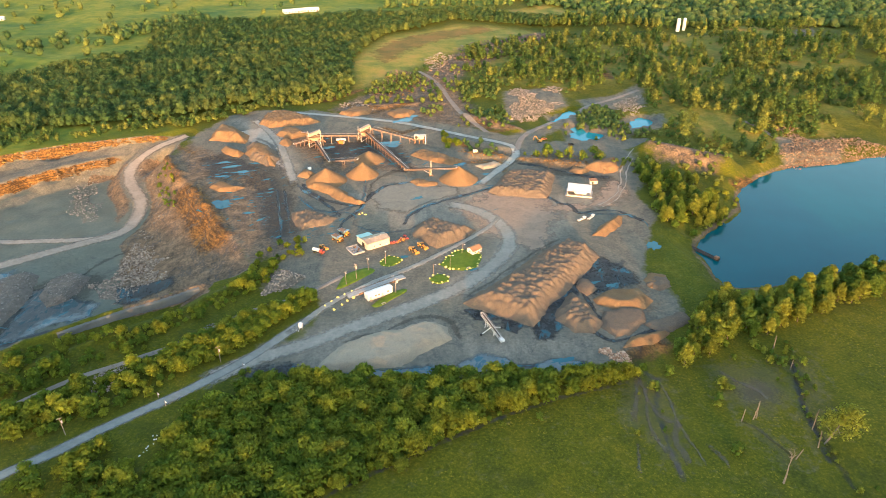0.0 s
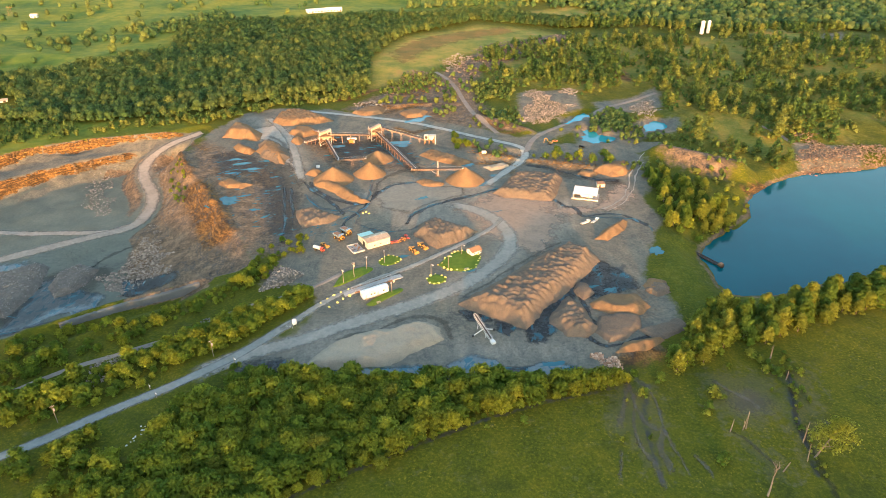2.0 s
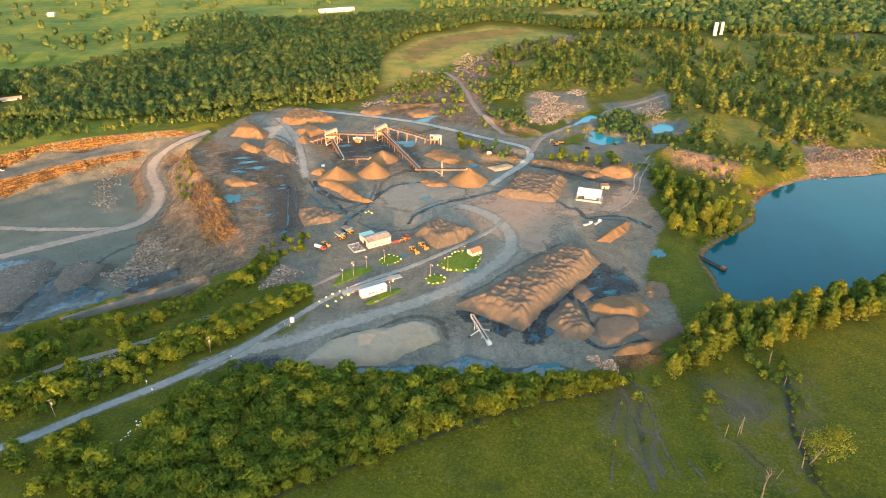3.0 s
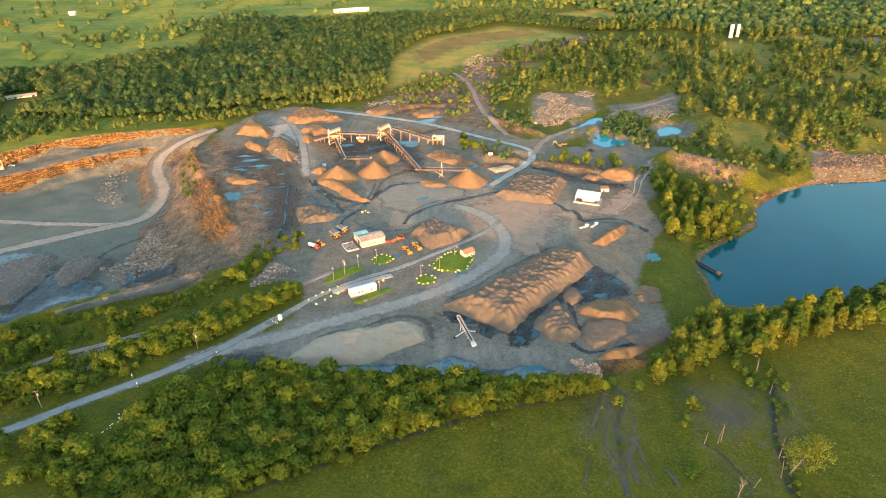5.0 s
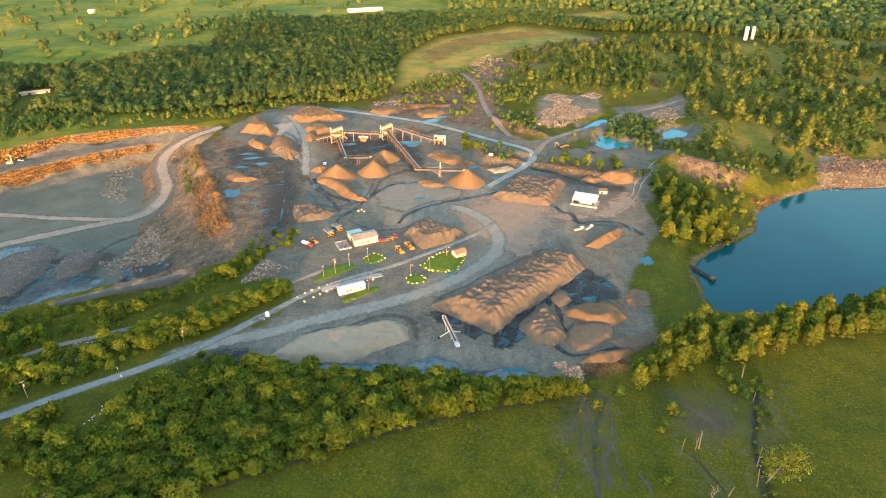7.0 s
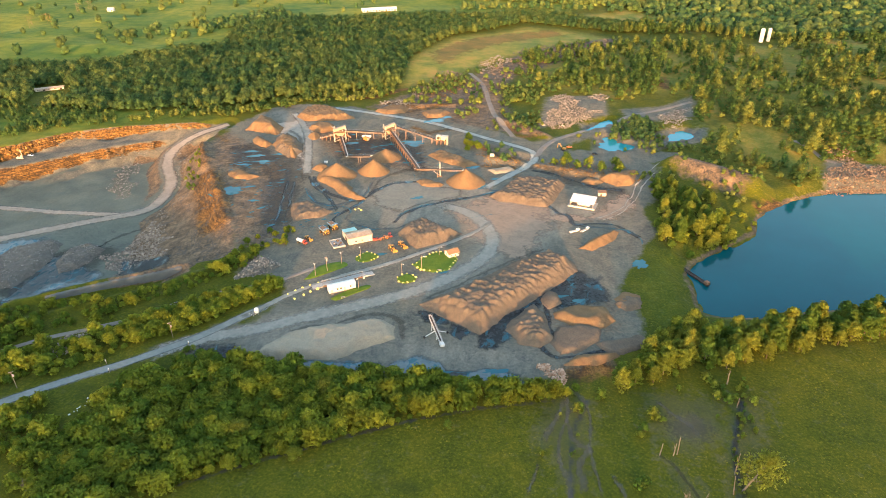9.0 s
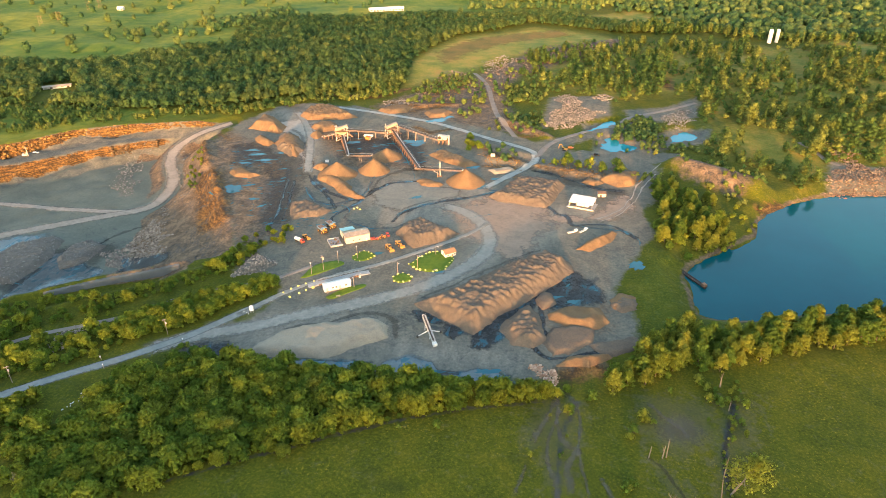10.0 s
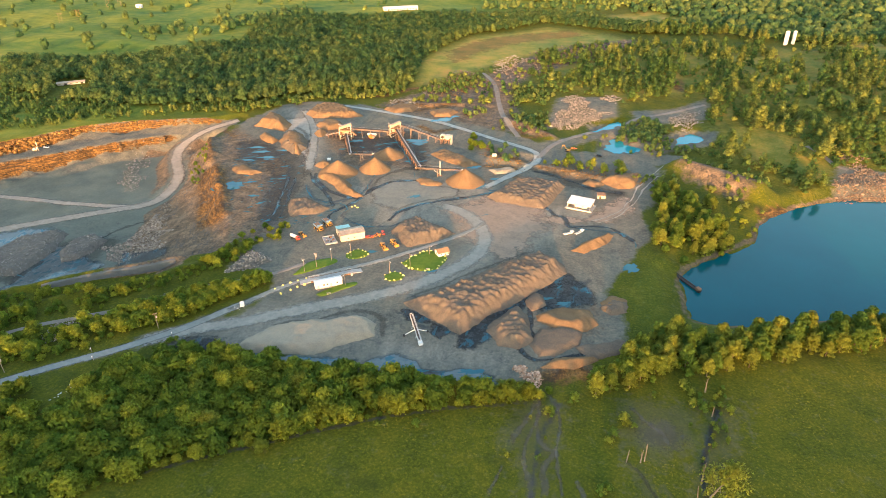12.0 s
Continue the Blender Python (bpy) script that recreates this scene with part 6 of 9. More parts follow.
def workshop():
    t = thing("workshop", "cream steel workshop with a tan pitched roof", "workshop", turn_at(-36.6, 303.2, 34) @ Matrix.Diagonal((0.88, 0.84, 0.76, 1)))
    part("wall", gable_walls(B(), 15.2, 9.0, 5.0, 1.1), CREAM, t)
    part("roof", seams(gable(B(), 15.2, 9.0, 5.0, 1.1), 15.2, 9.0, 5.0, 1.1, 20), TAN_ROOF, t, "tan ribbed sheet roof")
    ribs = B()
    for i in range(20):
        box(ribs, (0.09, 0.05, 4.9), (-7.2 + i * 0.76, -4.52, 0.05))
    part("cladding_rib", ribs, CREAM, t)
    # the shade inside the open doorway is a dark panel on the wall
    opening(t, "door", -7.62, 1.2, 0, 3.6, 3.8, 2, DARK, "dark panel standing for the shaded open roller door")
    opening(t, "door", 5.6, -4.55, 0, 0.8, 1.65, -1, WHITE)
    for x in (-3.0, 1.0):
        opening(t, "window", x, -4.55, 1.6, 1.1, 0.9, -1, GLASS)
    an = B()
    box(an, (8.0, 5.6, 4.6), (-3.6, 7.4, 0))
    part("annex_wall", an, CREAM, t)
    rf = B()
    beam(rf, (-3.6, 4.6, 5.6), (-3.6, 10.6, 4.75), 8.8, 0.16)
    part("annex_roof", rf, TEAL, t, "teal sheet lean-to roof")
    for x in (-4, 0, 4):
        vent = B()
        tube(vent, (x, 0, 6.1), (x, 0, 6.7), 0.3, 0.3, 10)
        tube(vent, (x, 0, 6.68), (x, 0, 6.95), 0.45, 0.1, 10)
        part("vent", vent, STEEL, t)
    # loading pad with its clutter
    p = thing("loading_pad", "walled concrete pad with scrap beside the workshop", "loading pad", turn_at(-46.6, 296.4, 34))
    part("slab", box(B(), (6.5, 9.0, 0.35), (0, 0, 0), 0, 0.03), CONCRETE, p)
    for x, y, w, d in ((-3.2, 0, 0.25, 9.0), (0, -4.4, 6.5, 0.25), (0, 4.4, 6.5, 0.25)):
        part("kerb_wall", box(B(), (w, d, 0.95), (x, y, 0)), CONCRETE, p)
    rng = random.Random(4)
    for i in range(9):
        x, y = -46.6 + rng.uniform(-2.2, 2.2), 296.4 + rng.uniform(-3, 3)
        c = thing("crate", "weathered crate of machine parts on the pad", "crate", real_size(x, y, rng.uniform(0, 90), gz(-46.6, 296.4) + 0.36), "crates on the pad")
        s = rng.uniform(0.7, 1.4)
        part("body", box(B(), (s, s * 0.8, s * 0.7), (0, 0, 0), 0, 0.03), rng.choice((WOOD, RUST, DARK, STEEL)), c)
        part("lid", box(B(), (s * 1.06, s * 0.86, 0.08), (0, 0, s * 0.7)), rng.choice((WOOD, RUST)), c)


def hut():
    t = thing("weigh_hut", "small white hut with a brown pitched roof on grass", "hut", turn_at(16.6, 295.4, 39) @ Matrix.Scale(0.8, 4))
    part("wall", gable_walls(B(), 7.6, 6.0, 2.9, 1.5), WHITE, t)
    part("roof", gable(B(), 7.6, 6.0, 2.9, 1.5, 0.5), BROWN_ROOF, t, "brown shingle roof")
    opening(t, "door", 1.2, -3.03, 0.1, 0.75, 1.6, -1, BROWN_ROOF)
    for x in (-2.0, 3.0):
        opening(t, "window", x, -3.03, 1.1, 0.9, 0.9, -1, GLASS)
    opening(t, "window", -3.83, 0, 1.1, 1.1, 0.9, 2, GLASS)
    part("chimney", tube(B(), (2, 1, 3.6), (2, 1, 5.0), 0.14, 0.14, 8), STEEL, t)


def open_shed():
    t = thing("open_shed", "open-fronted shed with a white sheet roof on posts", "shed", turn_at(86.0, 369.6, -14) @ Matrix.Scale(0.95, 4))
    bm = B()
    beam(bm, (0, -5.2, 3.4), (0, 5.2, 4.7), 15.5, 0.18)
    for i in range(21):
        x = -7.7 + i * 0.77
        beam(bm, (x, -5.2, 3.53), (x, 5.2, 4.83), 0.07, 0.08)
    part("roof", bm, WHITE, t, "white ribbed sheet roof")
    for x in (-7.2, -2.4, 2.4, 7.2):
        for y, h in ((-4.8, 3.4), (4.8, 4.6)):
            part("post", box(B(), (0.25, 0.25, h), (x, y, 0)), STEEL, t)
    part("back_wall", box(B(), (14.6, 0.2, 4.4), (0, 4.95, 0)), DARK, t)
    part("side_wall", box(B(), (0.2, 9.4, 2.4), (-7.4, 0, 0)), CREAM, t)
    part("slab", box(B(), (17.5, 12.0, 0.22)), CONCRETE, t)
    part("front_kerb", box(B(), (16.0, 0.5, 1.0), (0.4, -5.8, 0)), CREAM, t, "pale block kerb wall")
    k = thing("fuel_tank", "white horizontal fuel tank on cradles in the open shed", "tank", turn_at(86.2, 366.8, -14))
    bm = tube(B(), (-3.4, 0, 1.9), (3.4, 0, 1.9), 1.15, 1.15, 18)
    part("drum", bm, WHITE, k, smooth=False)
    for s in (-1, 1):
        part("end_cap", tube(B(), (s * 3.4, 0, 1.9), (s * 3.85, 0, 1.9), 1.13, 0.6, 18), WHITE, k)
        part("cradle", box(B(), (0.5, 2.0, 1.0), (s * 2.2, 0, 0.2)), CONCRETE, k)
    # the small yellow shed behind it
    y = thing("storage_shed", "small tan storage shed with a rusty lean-to roof", "shed", turn_at(98.0, 385.5, 8) @ Matrix.Scale(0.75, 4))
    part("wall", box(B(), (6.4, 4.0, 3.0)), CREAM, y)
    rf = B()
    beam(rf, (0, -2.5, 3.0), (0, 2.5, 3.7), 7.0, 0.14)
    part("roof", rf, RUST, y)
    opening(y, "door", -1.0, -2.03, 0, 1.6, 2.2, -1, DARK)


def silo(x, y, tall, r):
    t = thing("silo", "tall white farm silo with a domed cap among trees", "silo", turn_at(x, y, 0), "farm silos")
    part("shaft", tube(B(), (0, 0, -1), (0, 0, tall), r, r, 28), WHITE, t)
    dome = B()
    for i in range(5):
        a, b = i * 0.3, (i + 1) * 0.3
        tube(dome, (0, 0, tall + r * 0.6 * math.sin(a)), (0, 0, tall + r * 0.6 * math.sin(b)), r * math.cos(a), r * max(0.05, math.cos(b)), 28)
    part("dome", dome, WHITE, t)
    for k in range(9):
        part("hoop", tube(B(), (0, 0, 1.5 + k * tall / 9.5), (0, 0, 1.62 + k * tall / 9.5), r + 0.05, r + 0.05, 28), STEEL, t)
    lad = B()
    for s in (-0.25, 0.25):
        beam(lad, (s, -r - 0.2, 0), (s, -r - 0.2, tall), 0.06, 0.06)
    for k in range(int(tall / 0.9)):
        beam(lad, (-0.25, -r - 0.2, k * 0.9), (0.25, -r - 0.2, k * 0.9), 0.05, 0.05)
    part("ladder", lad, STEEL, t)


def long_barn(name, x1, y1, x2, y2, deep, low, rise, label, wall, roof, bays):
    L = math.hypot(x2 - x1, y2 - y1)
    t = thing(name, label, "barn", turn_at((x1 + x2) / 2, (y1 + y2) / 2, math.degrees(math.atan2(y2 - y1, x2 - x1))))
    part("wall", gable_walls(B(), L, deep, low, rise), wall, t)
    part("roof", seams(gable(B(), L, deep, low, rise, 0.8), L, deep, low, rise, bays, 0.8), roof, t)
    for i in range(bays // 2):
        x = -L / 2 + L * (i + 0.5) / (bays // 2)
        opening(t, "door" if i % 3 == 1 else "window", x, -deep / 2 - 0.05, 0.2 if i % 3 == 1 else 1.2, L / bays, low * 0.7 if i % 3 == 1 else low * 0.35, -1, DARK)


office_trailer()
workshop()
hut()
open_shed()
silo(318.5, 903.0, 15.5, 2.5)
silo(328.5, 909.0, 15.0, 2.1)
long_barn("long_barn", -431.4, 545.2, -411.5, 559.1, 6, 2.0, 0.9, "long low pale barn at the wood's edge", CREAM, TAN_ROOF, 10)
long_barn("poultry_house", -244.3, 1032.4, -218.5, 1046.0, 13, 3.6, 2.0, "long white poultry house in a far meadow", WHITE, WHITE, 12)
long_barn("poultry_house", -218.0, 1051.5, -195.9, 1059.5, 13, 3.6, 2.0, "long white poultry house in a far meadow", WHITE, WHITE, 10)
long_barn("farm_house", -661.8, 996.7, -653.5, 998.5, 8, 3.5, 2.0, "small far white farm house in a meadow", WHITE, WHITE, 4)


# ---- weighbridge and yard furniture ----
def truck_scale():
    x1, y1, x2, y2 = -40.8, 254.9, -23.4, 267.4
    L = math.hypot(x2 - x1, y2 - y1)
    t = thing("truck_scale", "steel-railed truck scale with a concrete deck", "weighbridge", turn_at((x1 + x2) / 2, (y1 + y2) / 2, math.degrees(math.atan2(y2 - y1, x2 - x1))))
    for i in range(3):
        part("deck_slab", box(B(), (L / 3 - 0.1, 3.4, 0.5), (-L / 3 + i * L / 3, 0, 0.2), 0, 0.03), CONCRETE, t)
    for s in (-1, 1):
        part("girder", box(B(), (L, 0.3, 0.75), (0, s * 1.75, 0)), RUST, t)
        for z in (1.15, 1.6):
            part("rail", tube(B(), (-L / 2, s * 1.85, z), (L / 2, s * 1.85, z), 0.07, 0.07, 6), STEEL, t)
        for i in range(10):
            part("rail_post", tube(B(), (-L / 2 + i * L / 9, s * 1.85, 0.6), (-L / 2 + i * L / 9, s * 1.85, 1.65), 0.06, 0.06, 6), STEEL, t)
        ramp = B()
        vs = [ramp.verts.new(p) for p in ((s * L / 2, -1.7, 0.7), (s * L / 2, 1.7, 0.7), (s * (L / 2 + 5), 1.7, 0.12), (s * (L / 2 + 5), -1.7, 0.12),
                                          (s * L / 2, -1.7, -0.3), (s * L / 2, 1.7, -0.3), (s * (L / 2 + 5), 1.7, -0.3), (s * (L / 2 + 5), -1.7, -0.3))]
        for f in ((0, 1, 2, 3), (7, 6, 5, 4), (0, 4, 5, 1), (1, 5, 6, 2), (2, 6, 7, 3), (3, 7, 4, 0)):
            ramp.faces.new([vs[i] for i in f])
        bmesh.ops.recalc_face_normals(ramp, faces=ramp.faces[:])
        part("ramp", ramp, CONCRETE, t)
    b = thing("scale_box", "small white cabinet at the end of the scale", "cabinet", real_size(-22.6, 264.4, 36), )
    part("body", box(B(), (1.2, 0.9, 1.7), (0, 0, 0), 0, 0.04), CREAM, b)
    part("lid", box(B(), (1.35, 1.05, 0.1), (0, 0, 1.7)), STEEL, b)


def utility_pole(x, y, tall, arms, deg, lamp=False, label="weathered wooden utility pole with a crossarm"):
    t = thing("utility_pole", label, "pole", turn_at(x, y, deg), "poles along the entrance")
    part("pole", tube(B(), (0, 0, -0.5), (0, 0, tall), 0.15, 0.10, 8), WOOD, t)
    for k in range(arms):
        z = tall - 0.5 - 0.8 * k
        part("crossarm", box(B(), (1.7, 0.11, 0.13), (0, 0.13, z)), WOOD, t)
        for s in (-0.7, -0.3, 0.3, 0.7):
            part("insulator", tube(B(), (s, 0.16, z + 0.16), (s, 0.16, z + 0.36), 0.07, 0.05, 6), WHITE, t)
    if lamp:
        arm = B()
        beam(arm, (0, 0, tall - 0.3), (0, -1.3, tall + 0.1), 0.08, 0.08)
        part("lamp_arm", arm, STEEL, t)
        part("lamp_head", box(B(), (0.4, 0.8, 0.25), (0, -1.6, tall), 0, 0.05), WHITE, t)
    else:
        part("transformer", tube(B(), (0.35, -0.1, tall - 2.4), (0.35, -0.1, tall - 1.4), 0.28, 0.28, 10), STEEL, t)


truck_scale()
for x, y, h, arms, deg, lamp in ((-47.0, 262.7, 7.5, 1, 20, True), (-42.7, 268.0, 8.5, 2, 20, False), (-37.6, 275.9, 7.5, 1, 20, True), (-29.4, 282.6, 8.0, 0, 10, True),
                                 (-22.4, 254.8, 6.5, 0, 0, True), (-4.6, 270.4, 7.5, 0, 40, True), (3.6, 279.1, 7.5, 0, 60, True), (10.1, 293.8, 5.5, 0, 60, True),
                                 (-90.3, 204.0, 8.0, 1, 40, False), (-79.3, 198.1, 4.5, 0, 40, True), (-133.6, 165.0, 8.0, 1, 40, False), (-103.0, 178.6, 3.0, 0, 40, True), (-107.7, 183.4, 2.5, 0, 40, True)):
    utility_pole(x, y, h, arms, deg, lamp, "weathered wooden pole with a lamp head" if lamp else "weathered wooden utility pole with a crossarm")


def boulder(x, y, size, mat, label, group, rng, name="boulder"):
    co, fa = ROCK_SHAPES[rng.randint(6)]
    bm = B()
    vs = [bm.verts.new(Vector(v) * size) for v in co]
    for f in fa:
        bm.faces.new([vs[i] for i in f])
    bmesh.ops.bevel(bm, geom=bm.edges[:], offset=size * 0.06, segments=1, affect='EDGES')
    me = finish(bm, name, mat)
    m = turn_at(x, y, rng.uniform(0, 360)) @ Matrix.Translation((0, 0, size * 0.3)) @ Matrix.Diagonal((1, rng.uniform(0.7, 1), 0.75, 1))
    thing(name, label, "boulder", m, group, data=me)


brng = np.random.RandomState(9)


def grass_island(label, poly, stones):
    """A mown plot a hand's height above the gravel, with a ring of boulders."""
    pts = curve(poly + [poly[0]], 1.2)[:-1]
    c = pts.mean(0)
    vs, fs = [], []
    rings = (1.0, 0.93, 0.6, 0.3)
    for k, s in enumerate(rings):
        q = c + (pts - c) * s
        z = ground_z(q[:, 0], q[:, 1]) + (-0.2 if k == 0 else 0.28 + 0.08 * soft_noise(q[:, 0], q[:, 1], 2, 3))
        vs.append(np.column_stack([q, z]))
    n = len(pts)
    for k in range(len(rings) - 1):
        i = np.arange(n)
        j = (i + 1) % n
        fs.append(np.stack([k * n + i, k * n + j, (k + 1) * n + j, (k + 1) * n + i], -1))
    vs.append(np.array([[c[0], c[1], gz(*c) + 0.3]]))
    last, i = (len(rings) - 1) * n, np.arange(n)
    fs.append(np.stack([last + i, last + (i + 1) % n, np.full(n, len(rings) * n), np.full(n, len(rings) * n)], -1))
    f = np.vstack(fs)
    bm = B()
    bv = [bm.verts.new(v) for v in np.vstack(vs)]
    for q in f:
        q = list(dict.fromkeys(q))
        bm.faces.new([bv[k] for k in q])
    bmesh.ops.recalc_face_normals(bm, faces=bm.faces[:])
    thing("grass_plot", label, "lawn", kind="structure", data=finish(bm, "grass_plot", LAWN, True))
    for k in range(stones):
        x, y = c + (pts[int(k * n / stones)] - c) * 0.92
        boulder(x + brng.uniform(-0.5, 0.5), y + brng.uniform(-0.5, 0.5), brng.uniform(0.55, 0.95), YELLOW_ROCK, "yellow-painted boulder on the edge of a grass plot", "yellow boulders", brng)


def lawn_material():
    n = Nodes("mown grass", 0.9, spec=0.15)
    a = n.ramp(n.noise(0.35, 5), (0.3, (0.06, 0.12, 0.012)), (0.7, (0.15, 0.20, 0.022)))
    f = n.ramp(n.noise(4.0, 4), (0.3, (0.05, 0.10, 0.012)), (0.7, (0.14, 0.19, 0.022)))
    n.colour(n.mix(0.45, a, f))
    n.bump(n.noise(6.0, 4), 0.5, 0.1)
    return n.mat


LAWN = lawn_material()
for row in ISLANDS:
    grass_island(*row)
for x, y in (-54.5, 244.6), (-52.0, 248.3), (-49.5, 251.1), (-46.7, 253.9), (-43.6, 256.8), (-49.9, 241.3), (-46.8, 245.5), (-44.7, 248.7), (-42.1, 251.4), (-39.6, 254.3), (12.6, 279.0), (13.6, 278.0), (-47.9, 341.3), (-49.2, 339.6), (-45.7, 339.3):
    boulder(x, y, brng.uniform(0.7, 1.0), YELLOW_ROCK, "yellow-painted boulder lining the scale's approach", "yellow boulders", brng)
for k in range(12):
    x0, y0, x1, y1 = -101.7, 153.7, -100.7, 164.0
    f = k / 11
    boulder(x0 + (x1 - x0) * f + brng.uniform(-1.2, 1.2), y0 + (y1 - y0) * f + brng.uniform(-0.6, 0.6), brng.uniform(0.25, 0.55), WHITE_ROCK, "white marker stone in the mown grass", "white stones", brng, "stone")


def white_tank(x, y):
    t = thing("water_tank", "white upright tank on a frame beside the road", "tank", turn_at(x, y, 20))
    bm = tube(B(), (0, 0, 0.9), (0, 0, 2.9), 1.0, 1.0, 16)
    tube(bm, (0, 0, 2.9), (0, 0, 3.3), 1.0, 0.3, 16)
    part("drum", bm, WHITE, t)
    for a in range(4):
        part("leg", box(B(), (0.15, 0.15, 0.95), (0.65 * (-1) ** a, 0.65 * (-1) ** (a // 2), 0)), STEEL, t)
    for k, (dx, dy) in enumerate(((-3.2, -1.2), (-1.7, -1.8), (-0.6, -2.2))):
        s = thing("bollard", "short white marker post beside the road", "post", real_size(x + dx, y + dy, 0), "white posts")
        part("shaft", tube(B(), (0, 0, -0.2), (0, 0, 1.1), 0.14, 0.12, 8), WHITE, s)
        part("cap", tube(B(), (0, 0, 1.1), (0, 0, 1.18), 0.15, 0.06, 8), STEEL, s)


white_tank(-62.2, 227.0)


def picnic_table(x, y, deg):
    t = thing("picnic_table", "pale weathered wooden picnic table on grass", "table", real_size(x, y, deg), "picnic tables")
    for k in range(5):
        part("top_board", box(B(), (2.6, 0.17, 0.05), (0, -0.38 + k * 0.19, 0.74), 0, 0.01), PALE_WOOD, t)
    for s in (-1, 1):
        part("bench", box(B(), (2.6, 0.30, 0.06), (0, s * 0.85, 0.44), 0, 0.01), PALE_WOOD, t)
        frame_bm = B()
        for q in (-1, 1):
            beam(frame_bm, (s * 0.9, q * 0.75, 0), (s * 0.9, q * 0.25, 0.74), 0.12, 0.07)
        beam(frame_bm, (s * 0.9, -0.95, 0.42), (s * 0.9, 0.95, 0.42), 0.10, 0.07)
        part("leg_frame", frame_bm, PALE_WOOD, t)


picnic_table(13.0, 278.6, 20)
picnic_table(-27.6, 246.2, 35)


# ---- machines ----
def wheel(parent, x, y, r, w):
    bm = B()
    tube(bm, (x, y - w / 2, r), (x, y + w / 2, r), r, r, 16)
    bmesh.ops.bevel(bm, geom=[e for e in bm.edges if abs((e.verts[0].co - e.verts[1].co).y) < 1e-4], offset=r * 0.12, segments=1, affect='EDGES')
    ty = part("wheel", bm, TYRE, parent)
    rim = B()
    tube(rim, (x, y - w / 2 - 0.03, r), (x, y + w / 2 + 0.03, r), r * 0.55, r * 0.55, 12)
    part("rim", rim, YELLOW, ty)


def wedge(bm, low, high):
    """A prism between two rectangles given as (x0, x1, y, z)."""
    vs = []
    for x0, x1, y, z in (low, high):
        vs += [bm.verts.new(p) for p in ((x0, -y, z), (x1, -y, z), (x1, y, z), (x0, y, z))]
    for f in ((3, 2, 1, 0), (4, 5, 6, 7), (0, 1, 5, 4), (1, 2, 6, 5), (2, 3, 7, 6), (3, 0, 4, 7)):
        bm.faces.new([vs[i] for i in f])
    return bm


def haul_truck(x, y, deg):
    t = thing("haul_truck", "yellow quarry dump truck with a pale blue-grey bed", "dump truck", real_size(x, y, deg), "parked dump trucks")
    part("chassis", box(B(), (8.4, 1.6, 0.9), (0, 0, 1.0), 0, 0.05), YELLOW, t)
    part("hood", box(B(), (2.2, 3.2, 1.6), (3.6, 0, 1.5), 0, 0.12), YELLOW, t)
    cab = part("cab", box(B(), (1.6, 1.5, 1.5), (2.9, 0.9, 3.1), 0, 0.08), YELLOW, t)
    part("windscreen", box(B(), (0.06, 1.3, 0.9), (3.73, 0.9, 3.5)), GLASS, cab)
    part("grille", box(B(), (0.08, 2.4, 1.2), (4.72, 0, 1.7)), DARK, t)
    bed = B()
    wedge(bed, (-3.6, 2.0, 1.5, 2.0), (-4.8, 2.3, 2.2, 3.9))
    b = part("dump_bed", bed, BLUE_BED, t, "blue-grey steel dump bed")
    part("canopy", box(B(), (1.9, 4.2, 0.14), (3.0, 0, 4.7)), BLUE_BED, b)
    part("bed_floor", box(B(), (6.2, 3.8, 0.06), (-1.3, 0, 3.92)), RUST, b)
    for wx in (3.0, -2.4):
        for s in (-1, 1):
            wheel(t, wx, s * 1.9, 1.15, 0.8)


def loader(x, y, deg, mat=None, scale=1.0, label="yellow wheel loader with its bucket on the ground"):
    mat = mat or YELLOW
    t = thing("wheel_loader", label, "loader", real_size(x, y, deg) @ Matrix.Scale(scale, 4), "parked loaders")
    part("engine_cover", box(B(), (3.6, 2.2, 1.5), (-2.2, 0, 1.2), 0, 0.15), mat, t)
    part("front_frame", box(B(), (2.2, 1.4, 1.2), (1.6, 0, 0.9), 0, 0.08), mat, t)
    cab = part("cab", box(B(), (1.6, 1.7, 1.7), (-0.1, 0, 2.0), 0, 0.1), GLASS, t, "dark glazed cab")
    part("cab_roof", box(B(), (1.9, 2.0, 0.18), (-0.1, 0, 3.7), 0, 0.04), mat, cab)
    for s in (-1, 1):
        arm = B()
        beam(arm, (0.8, s * 0.65, 2.2), (3.6, s * 0.65, 0.8), 0.3, 0.5)
        part("arm", arm, mat, t)
        for wx in (-2.2, 1.6):
            wheel(t, wx, s * 1.35, 1.0, 0.75)
    bk = B()
    wedge(bk, (3.5, 5.0, 1.7, 0.1), (3.6, 4.1, 1.7, 1.5))
    part("bucket", bk, mat, t)
    part("exhaust", tube(B(), (-2.0, 0.5, 2.7), (-2.0, 0.5, 3.5), 0.09, 0.09, 6), DARK, t)


